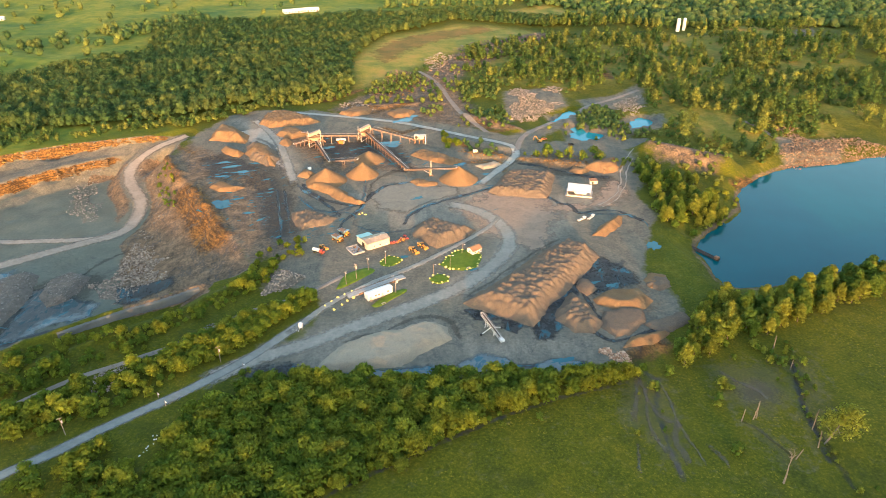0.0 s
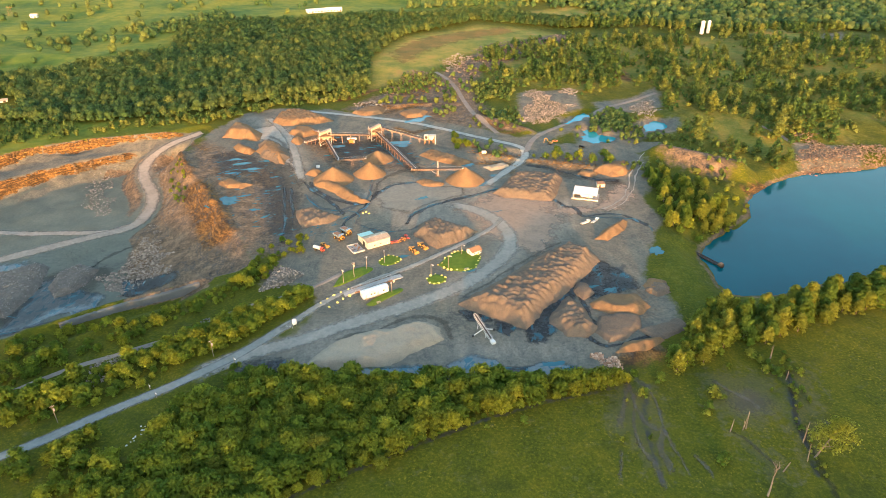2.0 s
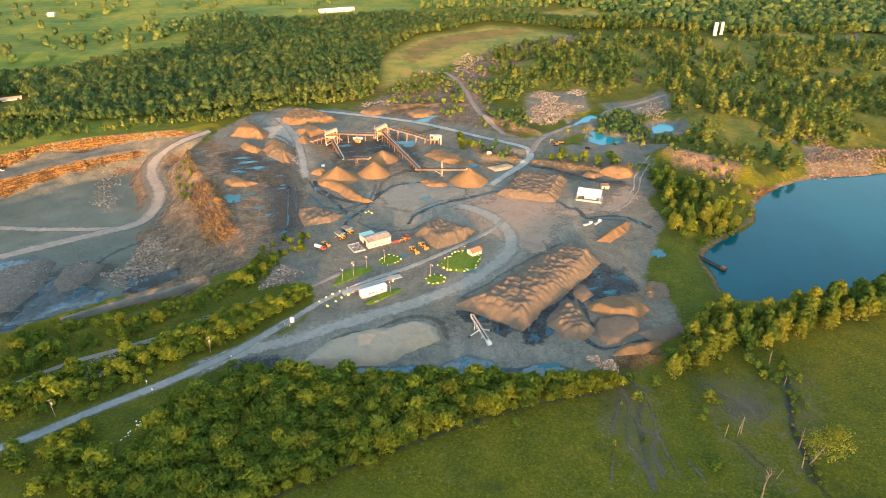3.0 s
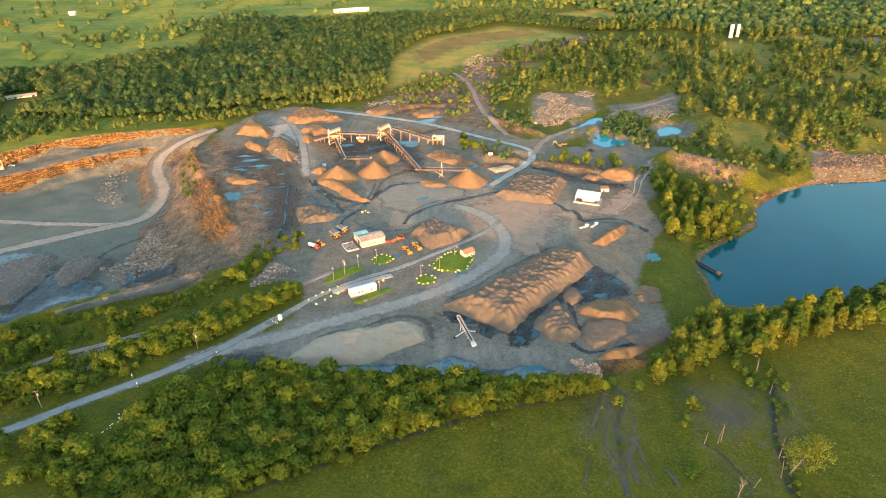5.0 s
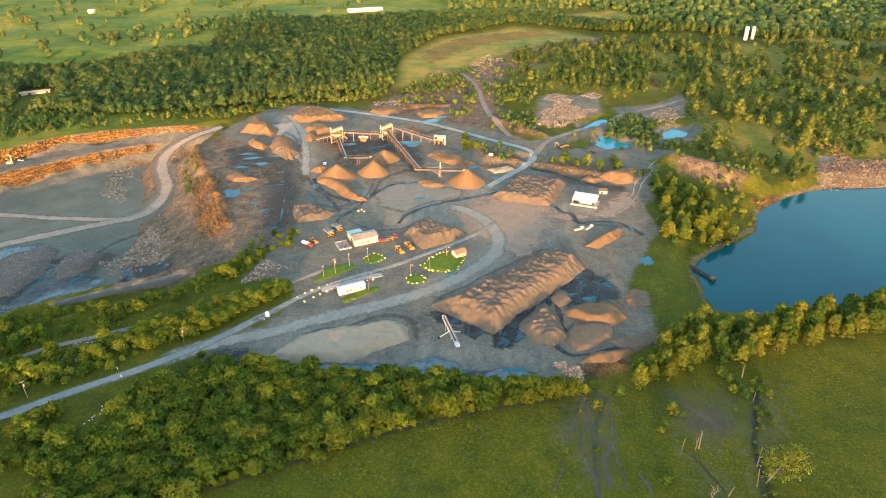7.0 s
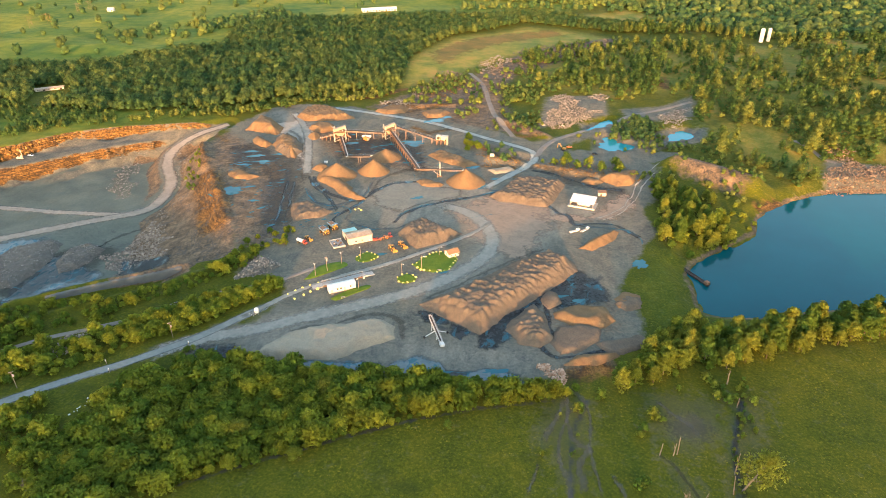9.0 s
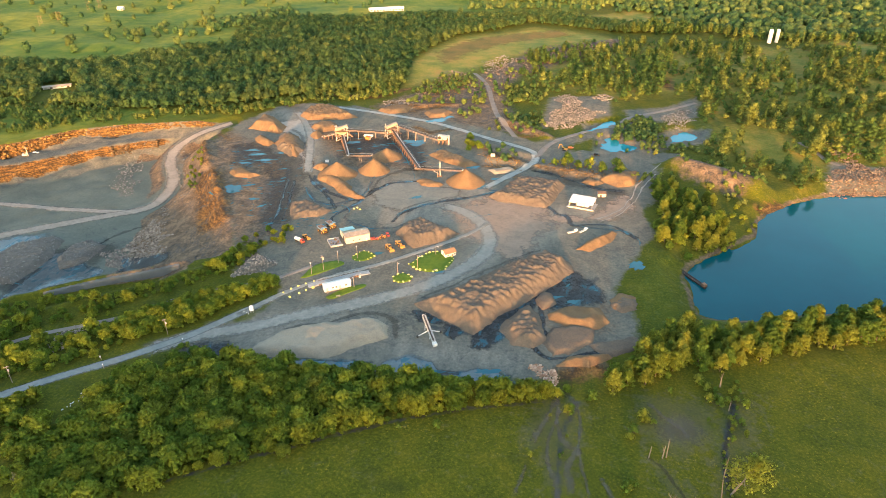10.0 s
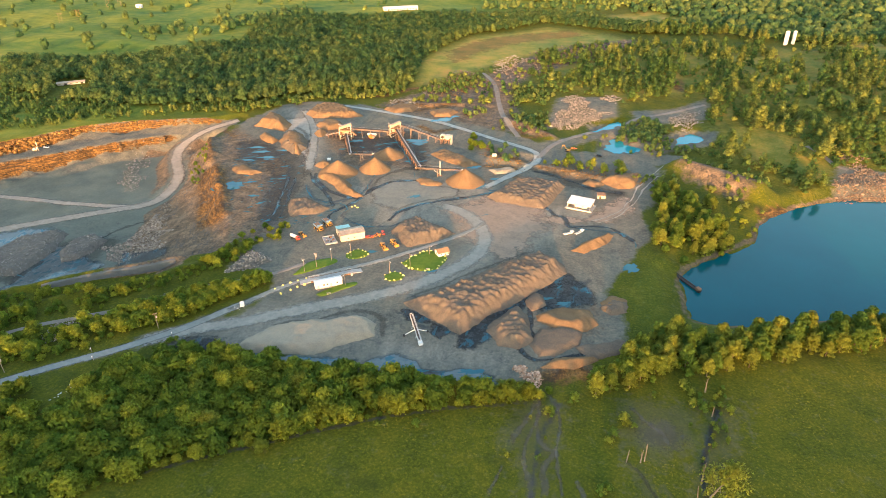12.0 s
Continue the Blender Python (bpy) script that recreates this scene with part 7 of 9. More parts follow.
def pickup(x, y, deg, mat, label, z=None):
    t = thing("pickup_truck", label, "pickup", real_size(x, y, deg, z))
    part("body", box(B(), (5.6, 1.95, 0.75), (0, 0, 0.5), 0, 0.12), mat, t)
    cab = B()
    wedge(cab, (-0.7, 1.5, 0.92, 1.2), (-0.5, 0.8, 0.75, 1.9))
    c = part("cab", cab, GLASS, t, "dark glazed cab")
    part("cab_roof", box(B(), (1.4, 1.55, 0.08), (0.15, 0, 1.9), 0, 0.03), mat, c)
    for s in (-1, 1):
        part("bed_side", box(B(), (1.9, 0.12, 0.35), (-1.8, s * 0.9, 1.25)), mat, t)
        for wx in (-1.8, 1.8):
            wheel(t, wx, s * 0.88, 0.42, 0.28)
    part("tailgate", box(B(), (0.12, 1.8, 0.35), (-2.74, 0, 1.25)), mat, t)


def mixer_truck(x, y, deg):
    t = thing("tank_truck", "red truck with a white water tank", "truck", real_size(x, y, deg))
    part("chassis", box(B(), (8.0, 1.2, 0.5), (0, 0, 0.8), 0, 0.04), DARK, t)
    part("tank", tube(B(), (-3.8, 0, 2.2), (1.4, 0, 2.2), 1.25, 1.25, 18), WHITE, t)
    cab = part("cab", box(B(), (1.9, 2.4, 2.2), (3.0, 0, 0.9), 0, 0.15), RED, t, "red cab")
    part("windscreen", box(B(), (0.06, 2.1, 0.9), (3.97, 0, 1.9)), GLASS, cab)
    part("bonnet", box(B(), (1.2, 2.0, 1.1), (4.4, 0, 0.9), 0, 0.12), RED, t)
    for wx in (-2.6, -1.3, 3.6):
        for s in (-1, 1):
            wheel(t, wx, s * 1.1, 0.52, 0.4)


def excavator(x, y, deg):
    t = thing("excavator", "orange excavator with its boom raised beside the track", "excavator", real_size(x, y, deg))
    for s in (-1, 1):
        part("track", box(B(), (4.4, 0.7, 0.95), (0, s * 1.35, 0), 0, 0.3), DARK, t)
    part("turntable", tube(B(), (0, 0, 0.6), (0, 0, 1.15), 1.1, 1.1, 14), DARK, t)
    part("body", box(B(), (4.2, 2.9, 1.4), (-0.6, 0, 1.15), 0, 0.15), YELLOW, t)
    cab = part("cab", box(B(), (1.6, 1.1, 1.7), (0.9, 0.9, 1.3), 0, 0.08), GLASS, t)
    part("cab_roof", box(B(), (1.7, 1.2, 0.12), (0.9, 0.9, 3.0)), YELLOW, cab)
    bm = B()
    beam(bm, (1.2, -0.2, 1.8), (3.6, -0.2, 5.8), 0.5, 0.8)
    beam(bm, (3.5, -0.2, 5.7), (5.4, -0.2, 5.2), 0.45, 0.7)
    part("boom", bm, YELLOW, t)
    bm = B()
    beam(bm, (5.3, -0.2, 5.3), (6.0, -0.2, 2.2), 0.35, 0.5)
    part("stick", bm, YELLOW, t)
    part("bucket", box(B(), (1.1, 1.2, 1.1), (5.9, -0.2, 1.1), 0, 0.2), RUST, t)


def drill_rig(x, y, deg):
    t = thing("drill_rig", "pale blast-hole drill rig with a raised mast on the bench", "drill rig", real_size(x, y, deg))
    for s in (-1, 1):
        part("track", box(B(), (4.0, 0.6, 0.9), (0, s * 1.1, 0), 0, 0.25), DARK, t)
    part("body", box(B(), (4.6, 2.4, 1.3), (-0.5, 0, 0.9), 0, 0.1), CREAM, t)
    part("cab", box(B(), (1.3, 1.3, 1.5), (1.3, 0.6, 2.1), 0, 0.08), CREAM, t)
    mast = B()
    for a in (-0.3, 0.3):
        for b in (-0.3, 0.3):
            beam(mast, (2.6 + a, b - 0.4, 0.3), (2.2 + a, b - 0.4, 10.0), 0.14, 0.14)
    for k in range(12):
        beam(mast, (2.3 - k * 0.03, -0.7, 0.5 + k * 0.8), (2.9 - k * 0.03, -0.1, 1.2 + k * 0.8), 0.08, 0.08)
    part("mast", mast, STEEL, t)
    part("compressor", box(B(), (2.0, 2.0, 0.8), (-1.4, 0, 2.2), 0, 0.1), CREAM, t)


def roller_parts(x, y, deg, label):
    """Idle white conveyor sections laid on the ground."""
    t = thing("conveyor_section", label, "conveyor", real_size(x, y, deg), "idle conveyor sections")
    for s in (-1, 1):
        part("side_rail", box(B(), (7.5, 0.18, 0.7), (0, s * 0.7, 0.2)), WHITE, t)
    part("belt", box(B(), (7.3, 1.2, 0.12), (0, 0, 0.75)), STEEL, t)
    for k in range(6):
        part("roller", tube(B(), (-3.2 + k * 1.25, -0.65, 0.55), (-3.2 + k * 1.25, 0.65, 0.55), 0.14, 0.14, 8), STEEL, t)
    part("hopper", wedge(B(), (2.6, 4.0, 0.6, 0.6), (2.2, 4.6, 1.2, 1.9)), WHITE, t)


haul_truck(-57.7, 307.5, -42)
haul_truck(-54.9, 314.0, -40)
loader(-15.7, 295.7, -48)
loader(-11.3, 300.6, -45)
loader(-64.1, 298.8, -30, None, 0.8, "small yellow wheel loader on the gravel")
loader(-23.0, 306.9, -150, ORANGE, 0.75, "orange compact loader beside the workshop")
pickup(-26.7, 304.5, 30, RED, "small red pickup parked by the workshop")
pickup(-20.5, 310.5, -60, RED, "red pickup parked beside the loaders")
mixer_truck(-66.2, 294.1, -25)
pickup(96.4, 458.1, -12, DARK, "dark pickup on the track by the pond")
excavator(73.2, 463.8, 160)
pickup(77.6, 469.2, 15, ORANGE, "orange service pickup beside the excavator")
drill_rig(-328.7, 398.2, 20)
pickup(-327.1, 406.9, 10, WHITE, "white pickup on the quarry bench")
roller_parts(80.4, 332.7, 35, "idle white conveyor section lying in the yard")
roller_parts(86.3, 334.8, 50, "idle white conveyor section with a hopper")


def yellow_box(x, y, deg, label, mat, s=1.0):
    t = thing("container", label, "container", real_size(x, y, deg))
    part("body", box(B(), (4.0 * s, 2.4 * s, 2.4 * s), (0, 0, 0), 0, 0.05), mat, t)
    for k in range(7):
        part("rib", box(B(), (0.1, 2.46 * s, 2.2 * s), ((-1.7 + k * 0.57) * s, 0, 0.1)), mat, t)
    part("door", box(B(), (0.08, 2.1 * s, 2.1 * s), (2.03 * s, 0, 0.1)), STEEL, t)


yellow_box(23.2, 435.8, 10, "cream steel container on the bank", CREAM)
yellow_box(-76.7, 461.2, -25, "orange steel container under the conveyor", ORANGE, 1.3)
yellow_box(-91.6, 409.6, 10, "white parts container on the ground", WHITE, 0.8)


# ---- crushing plant ----
def conveyor(a, b, wide, label, legs=4, frame_mat=None, deep=0.9, group="plant conveyors"):
    """An inclined belt between two points over the land, with trusses, drums and trestles."""
    frame_mat = frame_mat or RUST
    a, b = Vector(a), Vector(b)
    base = gz((a.x + b.x) / 2, (a.y + b.y) / 2)
    t = thing("conveyor", label, "conveyor", Matrix.Translation((0, 0, base)), group)
    flat = Vector((b.x - a.x, b.y - a.y, 0)).normalized()
    side = Vector((-flat.y, flat.x, 0)) * (wide / 2)
    L = (b - a).length
    n = max(4, int(L / 2.2))
    for s in (-1, 1):
        tr = B()
        o = side * s
        up = Vector((0, 0, deep))
        beam(tr, a + o, b + o, 0.14, 0.14)
        beam(tr, a + o - up, b + o - up, 0.14, 0.14)
        for k in range(n):
            p, q = a.lerp(b, k / n) + o, a.lerp(b, (k + 1) / n) + o
            beam(tr, p, p - up, 0.08, 0.08)
            beam(tr, p - up, q, 0.08, 0.08)
        part("truss", tr, frame_mat, t)
    bl = B()
    beam(bl, a + Vector((0, 0, 0.12)), b + Vector((0, 0, 0.12)), wide * 0.82, 0.1)
    part("belt", bl, BELT, t, "dusty rubber belt")
    for p in (a, b):
        part("drum", tube(B(), p - side * 0.9, p + side * 0.9, 0.38, 0.38, 12), STEEL, t)
    walkway = B()
    beam(walkway, a + side * 1.45 - Vector((0, 0, 0.2)), b + side * 1.45 - Vector((0, 0, 0.2)), 0.7, 0.06)
    beam(walkway, a + side * 1.9 + Vector((0, 0, 0.8)), b + side * 1.9 + Vector((0, 0, 0.8)), 0.06, 0.06)
    part("walkway", walkway, STEEL, t)
    for k in range(legs):
        p = a.lerp(b, (k + 0.6) / (legs + 0.2))
        foot = gz(p.x, p.y) - base - 0.3
        if p.z - deep < foot + 1.0:
            continue
        lg = B()
        for s in (-1, 1):
            beam(lg, p + side * s - Vector((0, 0, deep)), Vector((p.x, p.y, foot)) + side * s * 1.5, 0.22, 0.22)
        mid = (p.z - deep + foot) / 2
        beam(lg, Vector((p.x, p.y, mid)) - side * 1.25, Vector((p.x, p.y, mid)) + side * 1.25, 0.14, 0.14)
        part("trestle", lg, frame_mat, t)
    return t


def screen_tower(x, y, deg, tall, size, label, box_mat):
    """A braced steel tower with decks, a tilted screen box, hopper, chute and rails."""
    t = thing("screen_tower", label, "screening plant", turn_at(x, y, deg), "plant towers")
    w, d = size
    for sx in (-1, 1):
        for sy in (-1, 1):
            part("column", box(B(), (0.35, 0.35, tall), (sx * w / 2, sy * d / 2, -0.3)), STEEL, t)
    for z in (tall * 0.35, tall * 0.68):
        part("deck", box(B(), (w + 1.6, d + 1.6, 0.18), (0, 0, z)), RUST, t)
        rail = B()
        for sx in (-1, 1):
            beam(rail, (sx * (w / 2 + 0.75), -d / 2 - 0.75, z + 1.1), (sx * (w / 2 + 0.75), d / 2 + 0.75, z + 1.1), 0.07, 0.07)
            beam(rail, (-w / 2 - 0.75, sx * (d / 2 + 0.75), z + 1.1), (w / 2 + 0.75, sx * (d / 2 + 0.75), z + 1.1), 0.07, 0.07)
            for k in range(5):
                yk = -d / 2 - 0.75 + k * (d + 1.5) / 4
                beam(rail, (sx * (w / 2 + 0.75), yk, z + 0.1), (sx * (w / 2 + 0.75), yk, z + 1.1), 0.06, 0.06)
        part("railing", rail, STEEL, t)
    br = B()
    for sy in (-1, 1):
        beam(br, (-w / 2, sy * d / 2, 0.2), (w / 2, sy * d / 2, tall * 0.35), 0.16, 0.16)
        beam(br, (w / 2, sy * d / 2, tall * 0.35), (-w / 2, sy * d / 2, tall * 0.68), 0.16, 0.16)
        beam(br, (sy * w / 2, -d / 2, 0.2), (sy * w / 2, d / 2, tall * 0.35), 0.16, 0.16)
    part("brace", br, STEEL, t)
    sc = B()
    beam(sc, (-w * 0.5, 0, tall * 0.76), (w * 0.55, 0, tall * 1.02), d * 0.62, tall * 0.15)
    for k in range(7):
        x = -w * 0.45 + k * w * 0.15
        beam(sc, (x, -d * 0.33, tall * (0.72 + 0.037 * k)), (x, -d * 0.33, tall * (0.88 + 0.037 * k)), 0.16, 0.14)
    part("screen_box", sc, box_mat, t, "tilted pale steel screen box")
    part("hopper", wedge(B(), (-w * 0.2, w * 0.2, d * 0.2, tall * 0.36), (-w * 0.45, w * 0.45, d * 0.42, tall * 0.62)), box_mat, t)
    ch = B()
    beam(ch, (w * 0.4, 0, tall * 0.55), (w * 0.95, 0, tall * 0.2), 1.0, 0.9)
    part("chute", ch, RUST, t)
    part("motor", box(B(), (1.2, 0.9, 0.9), (-w * 0.35, d * 0.5, tall * 0.7 + 0.1), 0, 0.08), DARK, t)
    st = B()
    for s in (-1, 1):
        beam(st, (-w / 2 - 1.0, s * 0.45 + d / 2 + 1.2, 0), (w / 2, s * 0.45 + d / 2 + 1.2, tall * 0.68), 0.1, 0.2)
    part("stair", st, STEEL, t)


def crusher(x, y, deg):
    t = thing("crusher", "pale jaw crusher with tan legs and a feed bin", "crusher", turn_at(x, y, deg))
    for sx in (-3.0, 0.2, 3.2):
        for sy in (-1.6, 1.6):
            part("leg", box(B(), (0.5, 0.5, 3.6), (sx, sy, -0.3)), RUST, t)
    part("platform", box(B(), (8.4, 4.6, 0.3), (0, 0, 3.2)), RUST, t)
    part("jaw_box", box(B(), (3.2, 3.0, 3.4), (-1.9, 0, 3.5), 0, 0.15), CREAM, t, "cream painted jaw box")
    part("feed_bin", wedge(B(), (0.4, 3.2, 1.2, 3.5), (0.0, 4.4, 2.2, 6.6)), CREAM, t)
    part("flywheel", tube(B(), (-1.9, -1.9, 5.2), (-1.9, -1.5, 5.2), 1.2, 1.2, 18), DARK, t)
    part("rear_post", box(B(), (0.7, 3.2, 6.8), (4.9, 0, 0)), CREAM, t)


AX, AY = -95.8, 456.1
BX, BY = -59.8, 468.5
CX, CY = -18.0, 461.0
screen_tower(AX, AY, 15, 11.0, (8.5, 6.0), "tall tan screening tower with decks and railings", TAN_PAINT)
screen_tower(BX, BY, 28, 11.0, (8.0, 5.5), "tan screening tower with a tilted screen box", TAN_PAINT)
crusher(CX, CY, -5)
conveyor((AX + 2, AY, 8.5), (BX - 2, BY, 4.0), 1.6, "rusty conveyor between two screening towers", 5, TAN_STEEL)
conveyor((BX + 2, BY + 1, 10.5), (CX - 3, CY, 3.5), 1.8, "long inclined conveyor from the crusher to the tower", 5, TAN_STEEL)
conveyor((BX + 1, BY - 2, 7.0), (-23.9, 405.6, 2.0), 1.6, "long dark covered conveyor on close trestles", 14)
conveyor((-26.1, 404.6, 2.2), (8.8, 389.3, 9.5), 1.6, "radial stacker conveyor rising to a cone heap", 1, TAN_STEEL)
conveyor((AX + 1, AY - 3, 5.0), (-79.6, 420.0, 1.8), 1.5, "dark transfer conveyor with pale rollers", 6)
conveyor((-79.4, 421.0, 1.8), (-58.0, 408.4, 8.0), 1.6, "short tan stacker conveyor over a cone heap", 1, TAN_STEEL)
conveyor((AX - 3, AY, 5.5), (-111.4, 454.5, 2.0), 1.3, "low side conveyor with a pale belt", 4)
conveyor((AX - 1, AY + 3, 8.5), (-111.7, 482.4, 2.0), 1.4, "feed conveyor from the upper bench", 3)


def stacker_mast(x, y):
    t = thing("stacker_mast", "pale steel mast that holds up the stacker", "mast", turn_at(x, y, 0))
    bm = B()
    for sx in (-0.5, 0.5):
        for sy in (-0.5, 0.5):
            beam(bm, (sx, sy, -0.3), (sx * 0.4, sy * 0.4, 10.5), 0.2, 0.2)
    for k in range(8):
        beam(bm, (-0.5, -0.5, k * 1.25), (0.5, -0.5, k * 1.25 + 1.2), 0.1, 0.1)
        beam(bm, (0.5, 0.5, k * 1.25), (-0.5, 0.5, k * 1.25 + 1.2), 0.1, 0.1)
    part("lattice", bm, STEEL, t)
    part("base_frame", box(B(), (3.0, 2.0, 0.5), (0, 0, -0.1), 0, 0.05), RUST, t)
    bm = B()
    beam(bm, (0, 0, 1.0), (-4.6, 1.5, 3.0), 0.2, 0.25)
    part("strut", bm, STEEL, t)


stacker_mast(-8.0, 398.7)


def tank_trailer(x, y, deg):
    t = thing("tank_trailer", "white tank trailer parked under the plant conveyor", "trailer", real_size(x, y, deg))
    part("drum", tube(B(), (-4.4, 0, 2.3), (4.4, 0, 2.3), 1.2, 1.2, 18), WHITE, t)
    for s in (-1, 1):
        part("end_cap", tube(B(), (s * 4.4, 0, 2.3), (s * 4.75, 0, 2.3), 1.18, 0.7, 18), WHITE, t)
        for wx in (-3.4, -2.2):
            wheel(t, wx, s * 1.0, 0.52, 0.4)
    part("chassis", box(B(), (8.6, 1.0, 0.35), (0, 0, 0.85)), DARK, t)
    part("landing_leg", box(B(), (0.3, 1.4, 0.9), (3.0, 0, 0)), STEEL, t)


tank_trailer(-77.5, 464.8, 3)


def portable_stacker():
    """The idle white stacker in front of the long heap."""
    ax, ay, bx, by = 17.0, 231.4, 24.3, 218.4
    t = conveyor((ax, ay, 5.2), (bx, by, 1.6), 0.9, "idle white portable stacker conveyor with wheeled legs", 2, WHITE, 1.1, "portable stackers")
    ux, uy = (bx - ax), (by - ay)
    L = math.hypot(ux, uy)
    sx, sy = -uy / L, ux / L
    base = gz((ax + bx) / 2, (ay + by) / 2)
    mx, my = ax + ux * 0.55, ay + uy * 0.55
    for s in (-1, 1):
        bm = B()
        beam(bm, (mx, my, 2.8), (mx + sx * s * 5.2, my + sy * s * 5.2, 0.6), 0.3, 0.3)
        arm = part("outrigger", bm, WHITE, t)
        px, py = mx + sx * s * 5.2, my + sy * s * 5.2
        part("wheel", tube(B(), (px - ux / L * 0.25, py - uy / L * 0.25, 0.55), (px + ux / L * 0.25, py + uy / L * 0.25, 0.55), 0.55, 0.55, 12), TYRE, arm)
    hp = B()
    box(hp, (2.2, 1.9, 1.3), (bx + ux / L * 1.2, by + uy / L * 1.2, 0.4), math.degrees(math.atan2(uy, ux)), 0.15)
    part("feed_hopper", hp, WHITE, t)


portable_stacker()


def jetty():
    x1, y1, x2, y2 = 136.9, 307.7, 146.8, 293.5
    L = math.hypot(x2 - x1, y2 - y1)
    t = thing("jetty", "rusty pontoon jetty with a dark pipe on the lake", "jetty", Matrix.Translation(((x1 + x2) / 2, (y1 + y2) / 2, LAKE_TOP)) @ Matrix.Rotation(math.atan2(y2 - y1, x2 - x1), 4, 'Z'))
    for k in range(5):
        part("pontoon", tube(B(), (-L / 2 + (k + 0.1) * L / 5, 0, 0.1), (-L / 2 + (k + 0.9) * L / 5, 0, 0.1), 0.7, 0.7, 12), DARK, t)
    part("walkway", box(B(), (L, 1.5, 0.16), (0, 0, 0.75)), DARK, t)
    part("pipe", tube(B(), (-L / 2 - 3, 0.9, 1.1), (L / 2, 0.9, 1.0), 0.25, 0.25, 10), DARK, t)
    for k in range(7):
        part("rail_post", tube(B(), (-L / 2 + k * L / 6, -0.7, 0.8), (-L / 2 + k * L / 6, -0.7, 1.9), 0.06, 0.06, 6), RUST, t)
    part("pump_housing", box(B(), (2.2, 2.0, 1.4), (L / 2 - 1.5, 0, 0.9), 0, 0.1), RUST, t)


jetty()


def pylon(x, y, tall):
    t = thing("power_pylon", "grey lattice H-frame power pylon in the meadow", "pylon", turn_at(x, y, 25), "power pylons")
    for s in (-1, 1):
        bm = B()
        beam(bm, (s * 2.6, 0, -0.5), (s * 2.0, 0, tall), 0.18, 0.18)
        part("leg", bm, RUST, t)
    bm = B()
    beam(bm, (-5, 0, tall - 2), (5, 0, tall - 2), 0.16, 0.2)
    part("crossarm", bm, RUST, t)
    bm = B()
    for k in range(3):
        z = 2 + k * (tall - 5) / 3
        beam(bm, (-2.5, 0, z), (2.3, 0, z + (tall - 5) / 3), 0.1, 0.1)
        beam(bm, (2.5, 0, z), (-2.3, 0, z + (tall - 5) / 3), 0.1, 0.1)
    part("brace", bm, RUST, t)


pylon(-681.9, 847.1, 15)
pylon(-672.5, 873.5, 15)
pylon(-700.0, 976.4, 15)
pylon(-693.3, 996.0, 15)


# ---- standing water ----
def puddle(x, y, rx, ry, deg, seed):
    """A ragged shallow pool that lies on the ground."""
    rng = np.random.RandomState(seed)
    n = 22
    a = np.linspace(0, 2 * np.pi, n, endpoint=False)
    r = 1 + 0.5 * soft_noise(np.cos(a) * 3 + seed * 7, np.sin(a) * 3, 1.3, seed)
    c, s = math.cos(radians(deg)), math.sin(radians(deg))
    u, v = rx * r * np.cos(a), ry * r * np.sin(a)
    X, Y = x + u * c - v * s, y + u * s + v * c
    bm = B()
    level = float(np.median(ground_z(X, Y))) + 0.17
    top = [bm.verts.new((p, q, level)) for p, q in zip(X, Y)]
    mid = bm.verts.new((x, y, level))
    for i in range(n):
        bm.faces.new((top[i], top[(i + 1) % n], mid))
    thing("puddle", "shallow rain puddle with the sky's blue in its colour", "puddle", None, "puddles in the yard", "structure", finish(bm, "puddle", PUDDLE))


PUDDLES = [(-139.2, 351.0, 8, 4.0, -10), (-134.0, 353.7, 5, 2.2, 10), (29.8, 400.2, 5, 2.2, 0), (22.4, 386.1, 3, 1.6, 0), (-30.1, 518.3, 6, 4, 20), (-37.5, 455.7, 5, 3, 0),
           (-20.4, 290.2, 2.6, 1.4, 10), (14.5, 277.0, 3, 1.4, 20), (114.3, 301.4, 4, 2, 80), (21.1, 201.2, 7, 1.2, 0), (48.0, 205.1, 6, 1.2, 15), (-16.0, 362.2, 4, 1.4, 35)]
prng = np.random.RandomState(31)
for poly, many, size in WET_PATCHES:
    for x, y in scatter(poly, many, prng):
        r = size * (0.35 + prng.rand() ** 2)
        PUDDLES.append((x, y, r * 1.5, r * prng.uniform(0.25, 0.6), prng.uniform(-10, 60)))
PUDDLES += [(-85.3, 452.2, 4, 2.2, 15), (-90.9, 448.6, 3, 1.5, 15), (-40.4, 462.9, 7, 3, 15), (-35.3, 459.9, 5, 2, 15), (12.1, 418.1, 4, 2.6, 15), (0.3, 409.9, 3, 1.8, 15), (21.1, 385.0, 5, 2.4, 15), (-35.6, 419.4, 3, 1.4, 15), (-44.0, 420.1, 3, 1.2, 15), (-32.5, 513.8, 8, 3.4, 15), (-26.1, 526.4, 5, 2, 15), (-154.1, 421.9, 5, 1.8, 15), (-146.5, 415.0, 6, 1.8, 15), (-135.8, 405.4, 7, 2, 15), (-149.2, 397.5, 4, 1.5, 15), (-129.6, 421.3, 5, 1.8, 15), (-90.1, 432.7, 3, 1.2, 15), (113.0, 301.3, 4, 3, 15)]
PUDDLES += [(-139.5, 350.5, 10.5, 6.5, 35), (-127.7, 361.2, 4.0, 1.6, 20), (-115.7, 342.1, 3.5, 1.2, 5), (113.1, 303.0, 3.2, 2.6, 100)]
for i, row in enumerate(PUDDLES):
    puddle(*row, i + 500)


